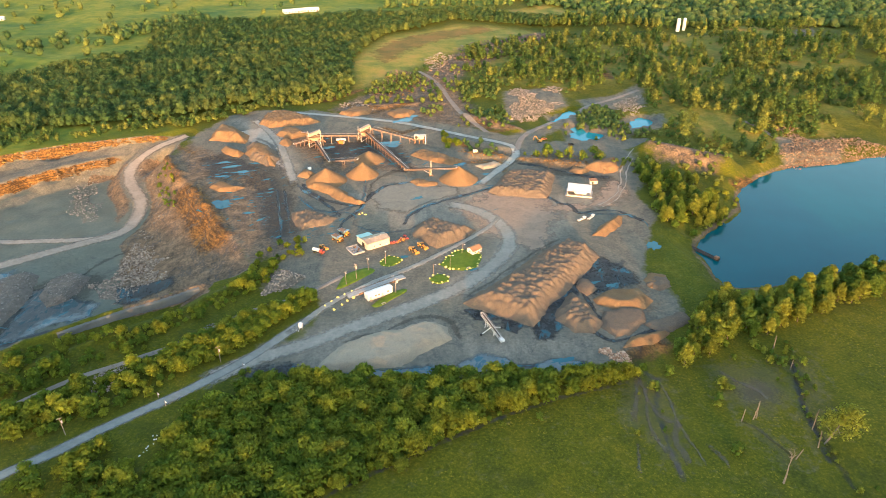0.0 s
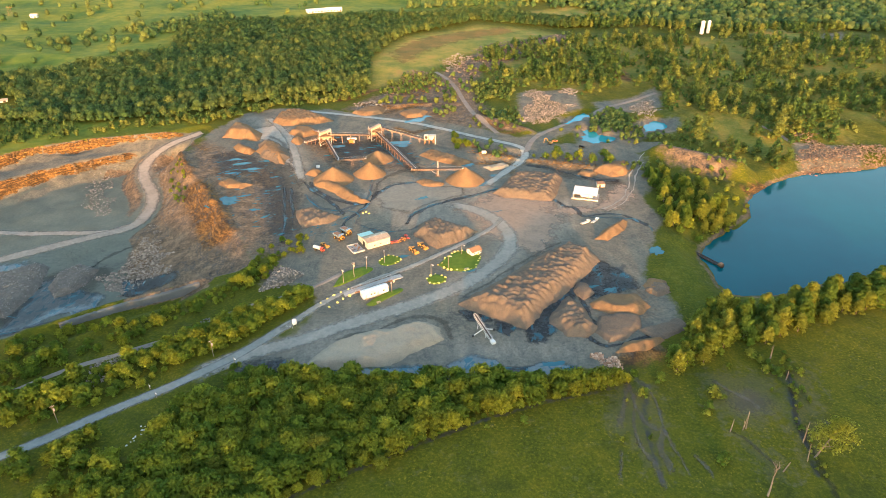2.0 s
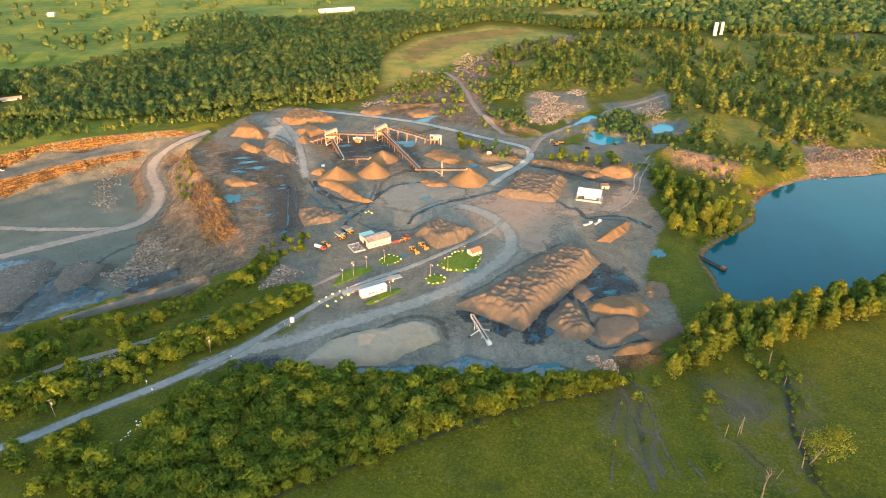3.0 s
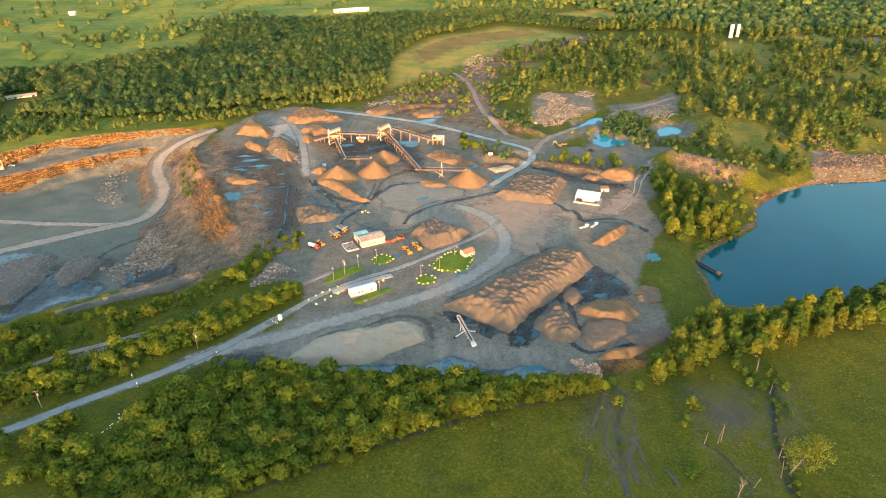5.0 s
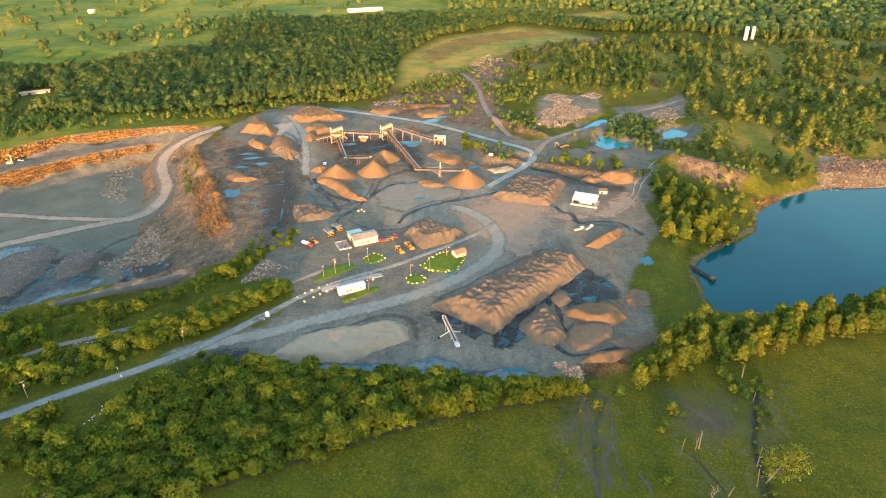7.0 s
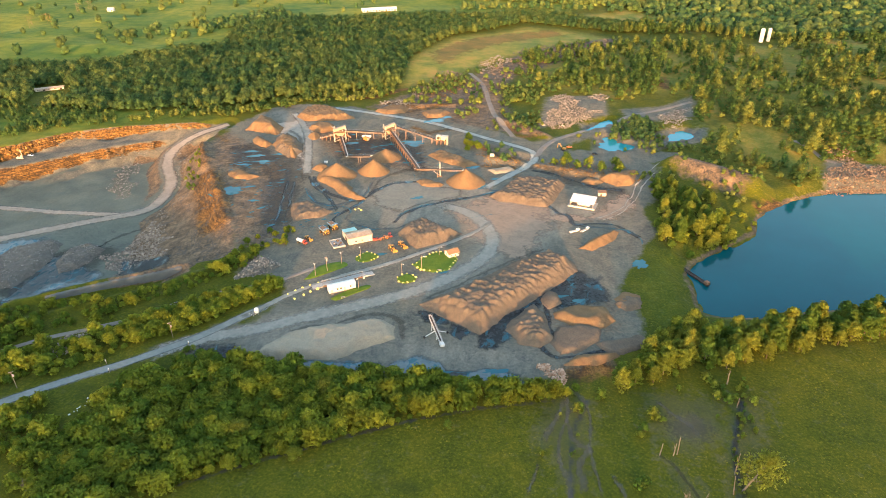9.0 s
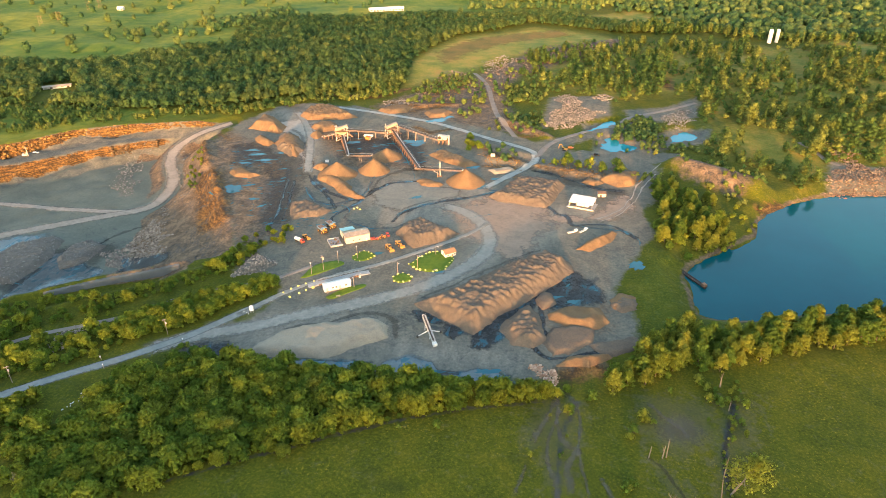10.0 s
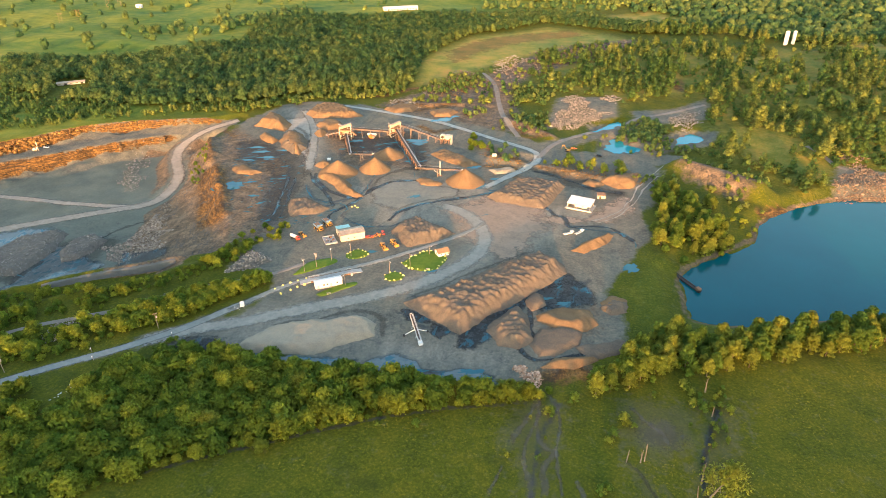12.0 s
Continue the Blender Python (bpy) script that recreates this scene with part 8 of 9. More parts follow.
# ---- rock faces of the pit ----
def rock_face(label, line, off, courses, seed, mat, run):
    """A quarry face: bedded courses of broken blocks between its foot and its crest."""
    rng = np.random.RandomState(seed)
    pts = curve(line, 1.5)[:, :2]
    tang = np.gradient(pts, axis=0)
    tang /= np.linalg.norm(tang, axis=1)[:, None]
    side = np.stack([-tang[:, 1], tang[:, 0]], -1)
    w = np.array([off(x) for x in pts[:, 0]])
    top = ground_z(*(pts + side * (w - 2.2)[:, None]).T)
    foot = ground_z(*(pts + side * (w + run)[:, None]).T)
    worn = soft_noise(pts[:, 0], pts[:, 1], 26, seed, 2)
    vs, fs, k = [], [], 0
    for c in range(courses):
        f = (c + 0.5) / courses
        i = 0.0
        while i < len(pts) - 1:
            j = int(i)
            tall = (top[j] - foot[j]) / courses
            long = rng.uniform(0.9, 2.6)
            i += long / 1.05
            if tall < 0.25 or worn[j] < -0.5 or rng.rand() < 0.10 + 0.25 * (c < 1):
                continue
            co, fa = ROCK_SHAPES[rng.randint(6)]
            q = co * np.array([long * 0.95, rng.uniform(1.0, 1.7), tall * rng.uniform(0.62, 0.9)])
            a = math.atan2(tang[j, 1], tang[j, 0]) + rng.normal() * 0.12
            q = np.stack([q[:, 0] * np.cos(a) - q[:, 1] * np.sin(a), q[:, 0] * np.sin(a) + q[:, 1] * np.cos(a), q[:, 2]], -1)
            d = w[j] + run * (0.55 * (1 - f)) + rng.normal() * 0.35
            z = foot[j] + (top[j] - foot[j]) * f + rng.normal() * 0.08
            vs.append(q + (pts[j, 0] + side[j, 0] * d, pts[j, 1] + side[j, 1] * d, z))
            fs.append(fa + k)
            k += len(co)
    thing("rock_face", label, "rock face", kind="stuff", data=mesh_of("rock_face", np.vstack(vs), np.vstack(fs), mat))


rock_face("orange weathered ledges along the upper quarry face", PIT_FAR, lambda x: 1.4, 6, 71, ROCK_ORANGE, 3.2)
rock_face("orange and grey ledges along the lower quarry face", PIT_FAR, lambda x: float(np.interp(x, [-345, -290, -240, -215], [21, 31, 17, 8])) + 0.6, 6, 72, ROCK_BENCH, 3.4)


def cut_wall():
    """The sawn rock wall at the back of the cutting, with drill marks and a broken crest."""
    line = curve(CUT_WALL[1:], 1.0)[:, :2]
    tang = np.gradient(line, axis=0)
    tang /= np.linalg.norm(tang, axis=1)[:, None]
    out = np.stack([tang[:, 1], -tang[:, 0]], -1)
    rows = 7
    vs = []
    for k in range(rows):
        f = k / (rows - 1)
        rough = 0.16 * soft_noise(line[:, 0] * 1.0, line[:, 1] + 40.0 * f, 3.0, 611)
        p = line + out * (1.75 - 0.35 * f + rough)[:, None]
        foot = ground_z(*(line + out * 2.6).T) - 0.4
        crest = ground_z(*(line - out * 0.9).T) + 0.1 + 0.22 * soft_noise(line[:, 0], line[:, 1], 2.6, 612)
        vs.append(np.concatenate([p, (foot + (crest - foot) * f)[:, None]], -1))
    back = line - out * 0.8
    vs.append(np.concatenate([back, (ground_z(*back.T) - 0.2)[:, None]], -1))
    k = np.arange(len(line) * (rows + 1)).reshape(rows + 1, -1)
    faces = np.stack([k[:-1, :-1], k[:-1, 1:], k[1:, 1:], k[1:, :-1]], -1).reshape(-1, 4)
    thing("wall_cutting", "smooth grey rock wall behind the ditch at the pit's edge", "rock wall", kind="structure", data=mesh_of("wall_cutting", np.vstack(vs), faces, CUT_STONE, True))


cut_wall()

# ---- trees ----
def clump_shape(seed, sub):
    """A lumpy tuft of foliage: a jittered, dented form, not a ball."""
    bm = B()
    bmesh.ops.create_icosphere(bm, subdivisions=sub, radius=1)
    rng = np.random.RandomState(seed)
    co = np.array([v.co for v in bm.verts])
    dents = rng.normal(size=(9, 3))
    dents /= np.linalg.norm(dents, axis=1)[:, None]
    swell = 1 + 0.22 * np.sin(co @ dents.T * 4.0 + rng.uniform(0, 6, 9)).mean(1) * 2.0 + rng.uniform(-0.10, 0.10, len(co))
    fa = np.array([[v.index for v in f.verts] for f in bm.faces])
    bm.free()
    return co * swell[:, None], fa


CLUMPS = {sub: [clump_shape(700 + k, sub) for k in range(6)] for sub in (1, 2)}


def foliage(lobes, n, size, rng, sub, body=0.95, up=0.55):
    """A crown: tufts for its lobes, and n leafy sprays round them. Gives points, triangles and soft normals."""
    high = max(l[2] + l[3] for l in lobes)
    vs, fs, ns, k = [], [], [], 0
    cut = sorted((l[3] for l in lobes), reverse=True)[min(len(lobes), 16 if len(lobes) > 14 else 6) - 1]
    for x, y, z, r in lobes:
        if r < cut:
            continue
        co, fa = CLUMPS[sub][rng.randint(6)]
        a = rng.uniform(0, 6.28)
        q = np.stack([co[:, 0] * math.cos(a) - co[:, 1] * math.sin(a), co[:, 0] * math.sin(a) + co[:, 1] * math.cos(a), co[:, 2]], -1)
        vs.append(q * r * body * np.array([1.0, 1.0, 0.85]) + (x, y, z))
        fs.append(fa + k)
        ns.append(q)
        k += len(co)
    w = np.array([l[3] ** 2 for l in lobes])
    pick = rng.choice(len(lobes), n, p=w / w.sum())
    c, r = np.array([l[:3] for l in lobes])[pick], np.array([l[3] for l in lobes])[pick]
    u = rng.normal(size=(n, 3))
    u[:, 2] = np.where(u[:, 2] < -0.4, -u[:, 2], u[:, 2])
    u /= np.linalg.norm(u, axis=1)[:, None]
    at = c + u * (r * rng.uniform(body, 1.28, n))[:, None] * np.array([1, 1, 0.85])
    nrm = u * 0.8 + 0.75 * rng.normal(size=(n, 3))
    nrm /= np.linalg.norm(nrm, axis=1)[:, None]
    a = np.cross(nrm, rng.normal(size=(n, 3)))
    a /= np.linalg.norm(a, axis=1)[:, None]
    b = np.cross(nrm, a)
    s = size * rng.uniform(0.6, 1.5, n)[:, None]
    e = rng.uniform(0.6, 1.1, (n, 3, 1))
    v = np.stack([at + a * s * e[:, 0], at + (-0.5 * a + 0.8 * b) * s * e[:, 1], at + (-0.5 * a - 0.8 * b) * s * e[:, 2]], 1).reshape(-1, 3)
    soft = u * 0.55 + nrm * 0.55
    f = np.arange(n * 3).reshape(n, 3) + k
    flip = (nrm * soft).sum(1) < 0
    f[flip] = f[flip][:, ::-1]
    vs.append(v)
    ns.append(np.repeat(soft, 3, 0))
    fs.append(f)
    N = np.vstack(ns) + np.array([0, 0, up])
    return np.vstack(vs), np.vstack(fs), N / np.linalg.norm(N, axis=1)[:, None]


def soft_normals(me, nrm):
    """Leaves shade with the crown they belong to."""
    me.polygons.foreach_set("use_smooth", np.ones(len(me.polygons), bool))
    me.normals_split_custom_set_from_vertices(nrm.astype(np.float32))


def crown_lobes(rng, wide, low, high, count, upright):
    """Uneven lobes that fill a crown from low to high."""
    tall = high - low
    out = [(0, 0, low + tall * 0.42, wide * 0.34), (rng.uniform(-0.08, 0.08) * wide, rng.uniform(-0.08, 0.08) * wide, low + tall * 0.68, wide * (0.24 if upright else 0.29))]
    for i in range(count):
        t = (i + rng.rand()) / count
        z = low + tall * (0.10 + 0.78 * t)
        form = 1.0 - 0.45 * t if upright else math.sqrt(max(0.08, 1 - (1.6 * t - 0.6) ** 2))
        a = i * 2.4 + rng.uniform(-0.5, 0.5)
        r = wide * (rng.uniform(0.085, 0.15) if count > 24 else rng.uniform(0.12, 0.20) if count > 9 else rng.uniform(0.18, 0.27))
        reach = max(0, wide * 0.5 * form * rng.uniform(0.7, 1.05) - r * 0.7)
        out.append((reach * math.cos(a), reach * math.sin(a), z, r))
    out.append((rng.uniform(-0.06, 0.06) * wide, rng.uniform(-0.06, 0.06) * wide, high - wide * 0.15, wide * 0.17))
    return out


def trunk_mesh(rng, lobes, tall, thick):
    """A tapered trunk with limbs that reach into the lobes."""
    bm = B()
    fork = tall * 0.45
    tube(bm, (0, 0, -0.6), (0.1, 0, fork), thick, thick * 0.65, 7)
    tube(bm, (0.1, 0, fork), (0, 0.1, tall * 0.85), thick * 0.65, thick * 0.15, 6)
    for x, y, z, r in lobes[1:7]:
        tube(bm, (0.1, 0, fork * rng.uniform(0.6, 1.2)), (x * 0.9, y * 0.9, z), thick * 0.35, thick * 0.08, 5)
    return finish(bm, "trunk", BARK)


def crown_mesh(rng, lobes, n, size, mat, body, up):
    v, f, nrm = foliage(lobes, n, size, rng, 1, body, up)
    me = mesh_of("crown", v, f, mat)
    soft_normals(me, nrm)
    return me


def tree_kind(seed, wide, low, high, count, upright, n, size, mat, label, category="tree", body=0.6, up=0.9):
    """One tree: an empty at its foot with trunk and crown."""
    rng = np.random.RandomState(seed)
    lobes = crown_lobes(rng, wide, low, high, count, upright)
    root = thing(category, label, category)
    part("trunk", trunk_mesh(rng, lobes, high, 0.022 * high), None, root)
    part("crown", crown_mesh(rng, lobes, n, size, mat, body, up), None, root)
    return root


def plant(kinds, spots, group, rng, lo=0.8, hi=1.2):
    """Copies of the kinds at the spots."""
    for x, y in spots:
        k = kinds[rng.randint(len(kinds))]
        s = rng.uniform(lo, hi)
        m = Matrix.Translation((x, y, gz(x, y))) @ Matrix.Rotation(rng.uniform(0, 6.28), 4, 'Z') @ Matrix.Diagonal((s, s, s * rng.uniform(0.9, 1.12), 1))
        ob = copy_thing(k, m)
        tagged(ob, group=group)


def spots_in(poly, gap, rng, keep=1.0, clump=0.0, clear=()):
    """Jittered grid of places within a polygon; clump > 0 leaves open ground between groups."""
    p = np.array(poly)
    gx, gy = np.meshgrid(np.arange(p[:, 0].min(), p[:, 0].max(), gap), np.arange(p[:, 1].min(), p[:, 1].max(), gap))
    gx = (gx + rng.uniform(-0.45, 0.45, gx.shape) * gap).ravel()
    gy = (gy + rng.uniform(-0.45, 0.45, gy.shape) * gap).ravel()
    ok = (inside(gx, gy, poly) > 0) & (rng.rand(gx.size) < keep)
    if clump:
        ok &= soft_noise(gx, gy, 27, 77, 2) > clump
    for c in clear:
        ok &= inside(gx, gy, c) < 1.5
    for way, wide in ((ROAD_WAY, 6), (FARM_WAY, 4), (BACK_WAY, 5), (POND_WAY, 5), (PLANT_WAY, 6)):
        ok &= seg_dist(gx, gy, way)[0] > wide
    return np.stack([gx[ok], gy[ok]], -1)


def woods(name, label, polys, mat, wide, tall, n, size, seed, upright=False, count=5, body=0.9, up=0.75):
    """A far wood: hundreds of crowns in one mesh, each with its own tone."""
    rng = np.random.RandomState(seed)
    forms = []
    for k in range(8):
        lobes = crown_lobes(rng, wide, tall * 0.02, tall, count, upright)
        forms.append(foliage(lobes, n, size, rng, 1, body, up))
    pts = np.vstack(polys)
    z = ground_z(pts[:, 0], pts[:, 1])
    vs, fs, ns, tint, k = [], [], [], [], 0
    broad = soft_noise(pts[:, 0], pts[:, 1], 55, 90) * 0.38
    for (x, y), g, bt in zip(pts, z, broad):
        v, f, nr = forms[rng.randint(8)]
        s, a = rng.uniform(0.7, 1.25), rng.uniform(0, 6.28)
        c, q = math.cos(a) * s, math.sin(a) * s
        vs.append(np.stack([v[:, 0] * c - v[:, 1] * q + x, v[:, 0] * q + v[:, 1] * c + y, v[:, 2] * s * rng.uniform(0.9, 1.15) + g], -1))
        ca, sa = math.cos(a), math.sin(a)
        ns.append(np.stack([nr[:, 0] * ca - nr[:, 1] * sa, nr[:, 0] * sa + nr[:, 1] * ca, nr[:, 2]], -1))
        fs.append(f + k)
        tint.append(np.full(len(v), np.clip(0.45 + bt + rng.normal() * 0.30, 0, 1)))
        k += len(v)
    me = mesh_of(name, np.vstack(vs), np.vstack(fs), mat)
    soft_normals(me, np.vstack(ns))
    at = me.attributes.new("tint", 'FLOAT', 'POINT')
    at.data.foreach_set("value", np.concatenate(tint).astype(np.float32))
    thing(name, label, "woodland", kind="stuff", data=me)
    return len(pts)


def hide_masters(kinds):
    for k in kinds:
        for o in (*k.children_recursive, k):
            bpy.data.objects.remove(o, do_unlink=True)


trng = np.random.RandomState(5)
BARN_GLADE = [BARN_CLEAR, [(x + 13, y - 20) for x, y in BARN_CLEAR]]
broad = [tree_kind(200 + i, 8.6, 0.1, 5.8, 34, False, 2000, 0.44, LEAF_A, "dense broad-leaved tree in the wood below the yard", "tree", 0.6, 1.5) for i in range(6)]
near_spots = spots_in(NEAR_WOOD, 4.9, trng)
plant(broad, near_spots[near_spots[:, 1] < 158], "trees of the near wood", trng, 0.65, 1.3)
woods("woodland_near", "thick broad-leaved wood behind its nearer trees", [near_spots[near_spots[:, 1] >= 158]], LEAF_NEAR, 8.6, 6.0, 1300, 0.46, 303, False, 34, 0.6, 1.5)
hide_masters(broad)
pale = [tree_kind(220 + i, 9.5, 0.2, 7.4, 30, False, 2600, 0.42, LEAF_B, "broad yellow-green tree standing out in the near wood") for i in range(2)]
plant(pale, [(-50.4, 170.2), (-24.0, 160.5), (-12.2, 182.5), (-13.2, 157.4), (-34.9, 153.5), (-4.5, 176.8), (-14.0, 149.1), (-68.5, 145.6), (-72.2, 130.9), (-15.0, 180.2), (-59.3, 142.7)], "pale trees of the near wood", trng, 0.55, 1.05)
hide_masters(pale)
upright = [tree_kind(230 + i, 7.4, 0.2, 9.8, 28, i % 3 != 1, 1700, 0.40, LEAF_B, "upright yellow-green tree near the lake") for i in range(5)]
plant(upright, spots_in(LAKE_BELT, 4.9, trng, 0.95), "trees along the lake", trng, 0.6, 1.15)
plant(upright, spots_in(POINT_WOOD, 6.6, trng, 0.85, -0.35), "trees on the lake's point", trng, 0.6, 1.1)
hide_masters(upright)
shrubs = [tree_kind(260 + i, 4.6, 0.2, 3.6, 14, False, 760, 0.30, LEAF_A, "leafy green bush in rough grass", "bush") for i in range(4)]
plant(shrubs, spots_in(SCRUB, 4.6, trng, 0.75, -0.45, [row[2] for row in RUBBLE if "rough grass" in row[0]]), "bushes along the road", trng, 0.6, 1.7)
woods("woodland_shore", "bushes under the trees along the lake", [spots_in(POINT_WOOD, 5.2, trng, 0.5), spots_in(LAKE_BELT, 5.5, trng, 0.5)], LEAF_NEAR, 4.4, 3.2, 200, 0.34, 304, False, 6, 0.8)
plant(shrubs, spots_in(MID_BUSH, 5.0, trng, 0.8), "bushes at the plant", trng, 0.7, 1.3)
edge = curve(NEAR_WOOD[5:14], 3.2)
plant(shrubs, edge + trng.uniform(-1.0, 1.0, edge.shape), "bushes along the wood's edge", trng, 0.4, 0.9)
plant(shrubs, [(-79.2, 196.1), (-71.9, 193.7), (-58.9, 195.1), (-49.7, 193.7), (-32.0, 194.4), (-142.1, 171.4), (-149.8, 174.2), (-149.9, 167.2), (-132.8, 191.1), (-128.0, 192.7)], "bushes by the yard", trng, 0.7, 1.5)
ROCK_ROWS = [row[2] for row in RUBBLE if "rough grass" in row[0] or "farm track" in row[0]]
HEDGE = [(-114.1, 209.1), (-102.0, 223.7), (-84.5, 239.3), (-68.0, 255.0), (-58.4, 258.6), (-57.8, 249.7), (-74.7, 228.6), (-90.6, 205.8), (-98.7, 197.1), (-106.9, 196.2)]
plant(shrubs, spots_in(HEDGE, 3.6, trng, 0.95, 0, ROCK_ROWS), "trees of the hedge along the road", trng, 0.9, 1.8)
ROUGH = [[(-182.5, 209.4), (-165.3, 218.7), (-137.3, 224.2), (-112.9, 246.2), (-97.0, 269.4), (-86.8, 282.2), (-79.1, 273.7), (-94.7, 250.0), (-122.1, 221.2), (-146.9, 197.5), (-163.6, 185.4)],
         [(-163.6, 185.4), (-145.4, 195.4), (-123.4, 214.3), (-117.0, 205.3), (-128.9, 185.7), (-129.5, 172.3), (-145.0, 161.6)]]
woods("woodland_rough", "low bushes and brambles over rough grass by the pit", [spots_in(z, 3.3, trng, 0.75, -0.35, ROCK_ROWS) for z in ROUGH], LEAF_NEAR, 3.4, 2.2, 200, 0.30, 306, False, 7, 0.6, 1.2)
CORNER = [[(-145.8, 151.4), (-135.5, 157.5), (-119.9, 152.3), (-104.4, 150.0), (-92.9, 131.5), (-130.6, 129.7)],
          [(-108.9, 133.3), (-101.5, 140.3), (-81.3, 116.7), (-91.9, 114.7)]]
woods("woodland_thicket", "tangled bushes and saplings in rough grass", [spots_in(z, 4.6, trng, 0.75) for z in CORNER] + [spots_in(ROUGH[0], 7.5, trng, 0.6), spots_in(SCRUB_BACK, 5.2, trng, 0.6, -0.25)], LEAF_NEAR, 5.6, 4.6, 620, 0.34, 307, False, 12, 0.6, 1.2)
plant(shrubs, spots_in([(-99.9, 262.6), (-98.6, 288.4), (-85.9, 306.1), (-78.7, 314.1), (-72.3, 304.5), (-80.4, 290.4), (-85.1, 277.6)], 4.5, trng, 0.7), "bushes on the slope's crest", trng, 0.5, 1.1)
big_shrubs = [(-106.1, 143.6), (-113.1, 144.7), (-101.8, 142.0), (-122.8, 149.4), (-130.8, 140.2), (-118.9, 153.0), (-115.9, 156.7), (-100.0, 204.8), (-106.5, 210.2), (-98.7, 211.3), (-147.7, 174.2), (-150.4, 164.5), (-143.1, 177.2), (-157.2, 172.8)]
plant(shrubs, big_shrubs, "tall bushes by the road", trng, 1.6, 2.2)
hide_masters(shrubs)
woods("woodland_left", "dense dark green broad-leaved wood behind the pit", [spots_in(LEFT_WOOD, 7.6, trng, 1.0, 0.0, BARN_GLADE)], LEAF_FAR, 11.8, 9.0, 165, 0.85, 300, False, 7, 0.7, 1.1)
woods("woodland_right", "clumped yellow-green trees on rough spoil ground", [spots_in(RIGHT_WOOD, 8.6, trng, 0.56, -0.16, DRY_AREAS[:2] + BARE_AREAS), spots_in(HILL_WOOD, 8.5, trng, 0.55, -0.25), spots_in([(563.6, 928.3), (696.6, 962.9), (386.6, 466.0), (344.0, 481.5), (366.8, 553.0), (453.8, 696.0)], 9.0, trng, 0.55, -0.25), spots_in([(130.0, 960.0), (480.0, 880.0), (520.0, 905.0), (330.0, 930.0), (190.0, 1005.0)], 8.0, trng, 0.9)], LEAF_SUN, 9.0, 12.0, 230, 0.66, 310, True, 6, 0.7)
woods("woodland_understory", "low green brush between the trees on the spoil hill", [spots_in(RIGHT_WOOD, 7.0, trng, 0.55, -0.3, DRY_AREAS[:2] + BARE_AREAS), spots_in(HILL_WOOD, 5.6, trng, 0.55, -0.3)], LEAF_SUN, 5.6, 3.4, 60, 0.55, 315, False, 4, 0.7)
woods("woodland_scrub", "light green scrub between the wood and the quarry face", [spots_in([(-470.0, 530.0), (-325.0, 502.0), (-228.0, 530.0), (-150.0, 592.0), (-86.0, 614.0), (-88.0, 572.0), (-140.0, 552.0), (-206.0, 500.0), (-281.0, 472.0), (-318.0, 450.0), (-348.0, 425.0), (-470.0, 330.0)], 6.0, trng, 0.75, -0.25, BARN_GLADE)] + [spots_in(z, 5.6, trng, 0.28, -1.0, BARN_GLADE) for z in ([(-470.0, 530.0), (-400.0, 470.0), (-330.0, 470.0), (-230.0, 508.0), (-150.0, 570.0), (-86.0, 600.0), (-90.0, 575.0), (-140.0, 555.0), (-205.0, 500.0), (-290.0, 470.0), (-345.0, 440.0), (-470.0, 440.0)],)], LEAF_SUN, 6.0, 4.8, 70, 0.5, 340, False, 4, 0.7)
woods("woodland_bushes", "low bushes over the rough ground round the ponds", [spots_in(z, 6.0, trng, 0.7, -0.3, [POND_A, POND_B, POND_C]) for z in (POND_WOOD, [(11.6, 498.3), (52.2, 496.1), (56.8, 525.4), (46.6, 620.0), (13.1, 636.8)], [(114.1, 426.1), (159.2, 464.3), (210.0, 447.9), (196.2, 388.9), (161.1, 384.8), (128.8, 398.6)], [(79.5, 513.3), (165.3, 495.9), (174.2, 478.0), (126.6, 462.9), (83.0, 492.9)], [(-84.7, 585.2), (-21.2, 703.0), (11.2, 577.8), (-7.7, 558.0)])], LEAF_SUN, 4.2, 3.2, 30, 0.4, 350)
woods("woodland_spoil", "scattered green bushes on the spoil rubble", [spots_in([(-33.1, 555.1), (-24.6, 654.1), (20.8, 785.0), (73.3, 863.3), (151.9, 928.1), (159.4, 864.3), (69.6, 743.0), (23.9, 670.2), (4.4, 558.8)], 8.0, trng, 0.45, -0.3), spots_in([(-70.6, 551.4), (-74.9, 606.6), (-50.4, 674.8), (-24.6, 654.1), (-35.6, 554.9)], 6.5, trng, 0.5, -0.3), spots_in([(15.1, 543.2), (22.0, 636.7), (67.9, 686.3), (77.7, 642.2), (49.6, 599.2), (39.6, 522.2)], 6.5, trng, 0.6, -0.4)], LEAF_SUN, 5.5, 4.4, 40, 0.5, 357)
woods("woodland_pond", "thick dark green bushes between the turquoise ponds", [spots_in([(106.4, 501.1), (115.2, 532.2), (128.7, 557.2), (142.0, 542.9), (147.2, 516.9), (139.8, 496.9), (121.7, 489.5)], 4.2, trng, 0.9), spots_in([(109.5, 475.4), (123.4, 469.7), (157.8, 478.6), (159.7, 488.8), (129.0, 480.2)], 4.5, trng, 0.8), spots_in([(18.1, 544.4), (44.9, 539.5), (52.2, 510.1), (36.6, 494.3), (22.5, 506.7)], 5.0, trng, 0.8), spots_in([(-20.7, 539.8), (-7.7, 558.0), (1.1, 542.4), (-11.5, 522.0)], 4.5, trng, 0.8), spots_in([(14.1, 461.8), (28.9, 463.5), (42.1, 439.2), (32.6, 424.9), (19.6, 442.2)], 5.0, trng, 0.5)], LEAF_FAR, 5.0, 4.0, 34, 0.5, 355)
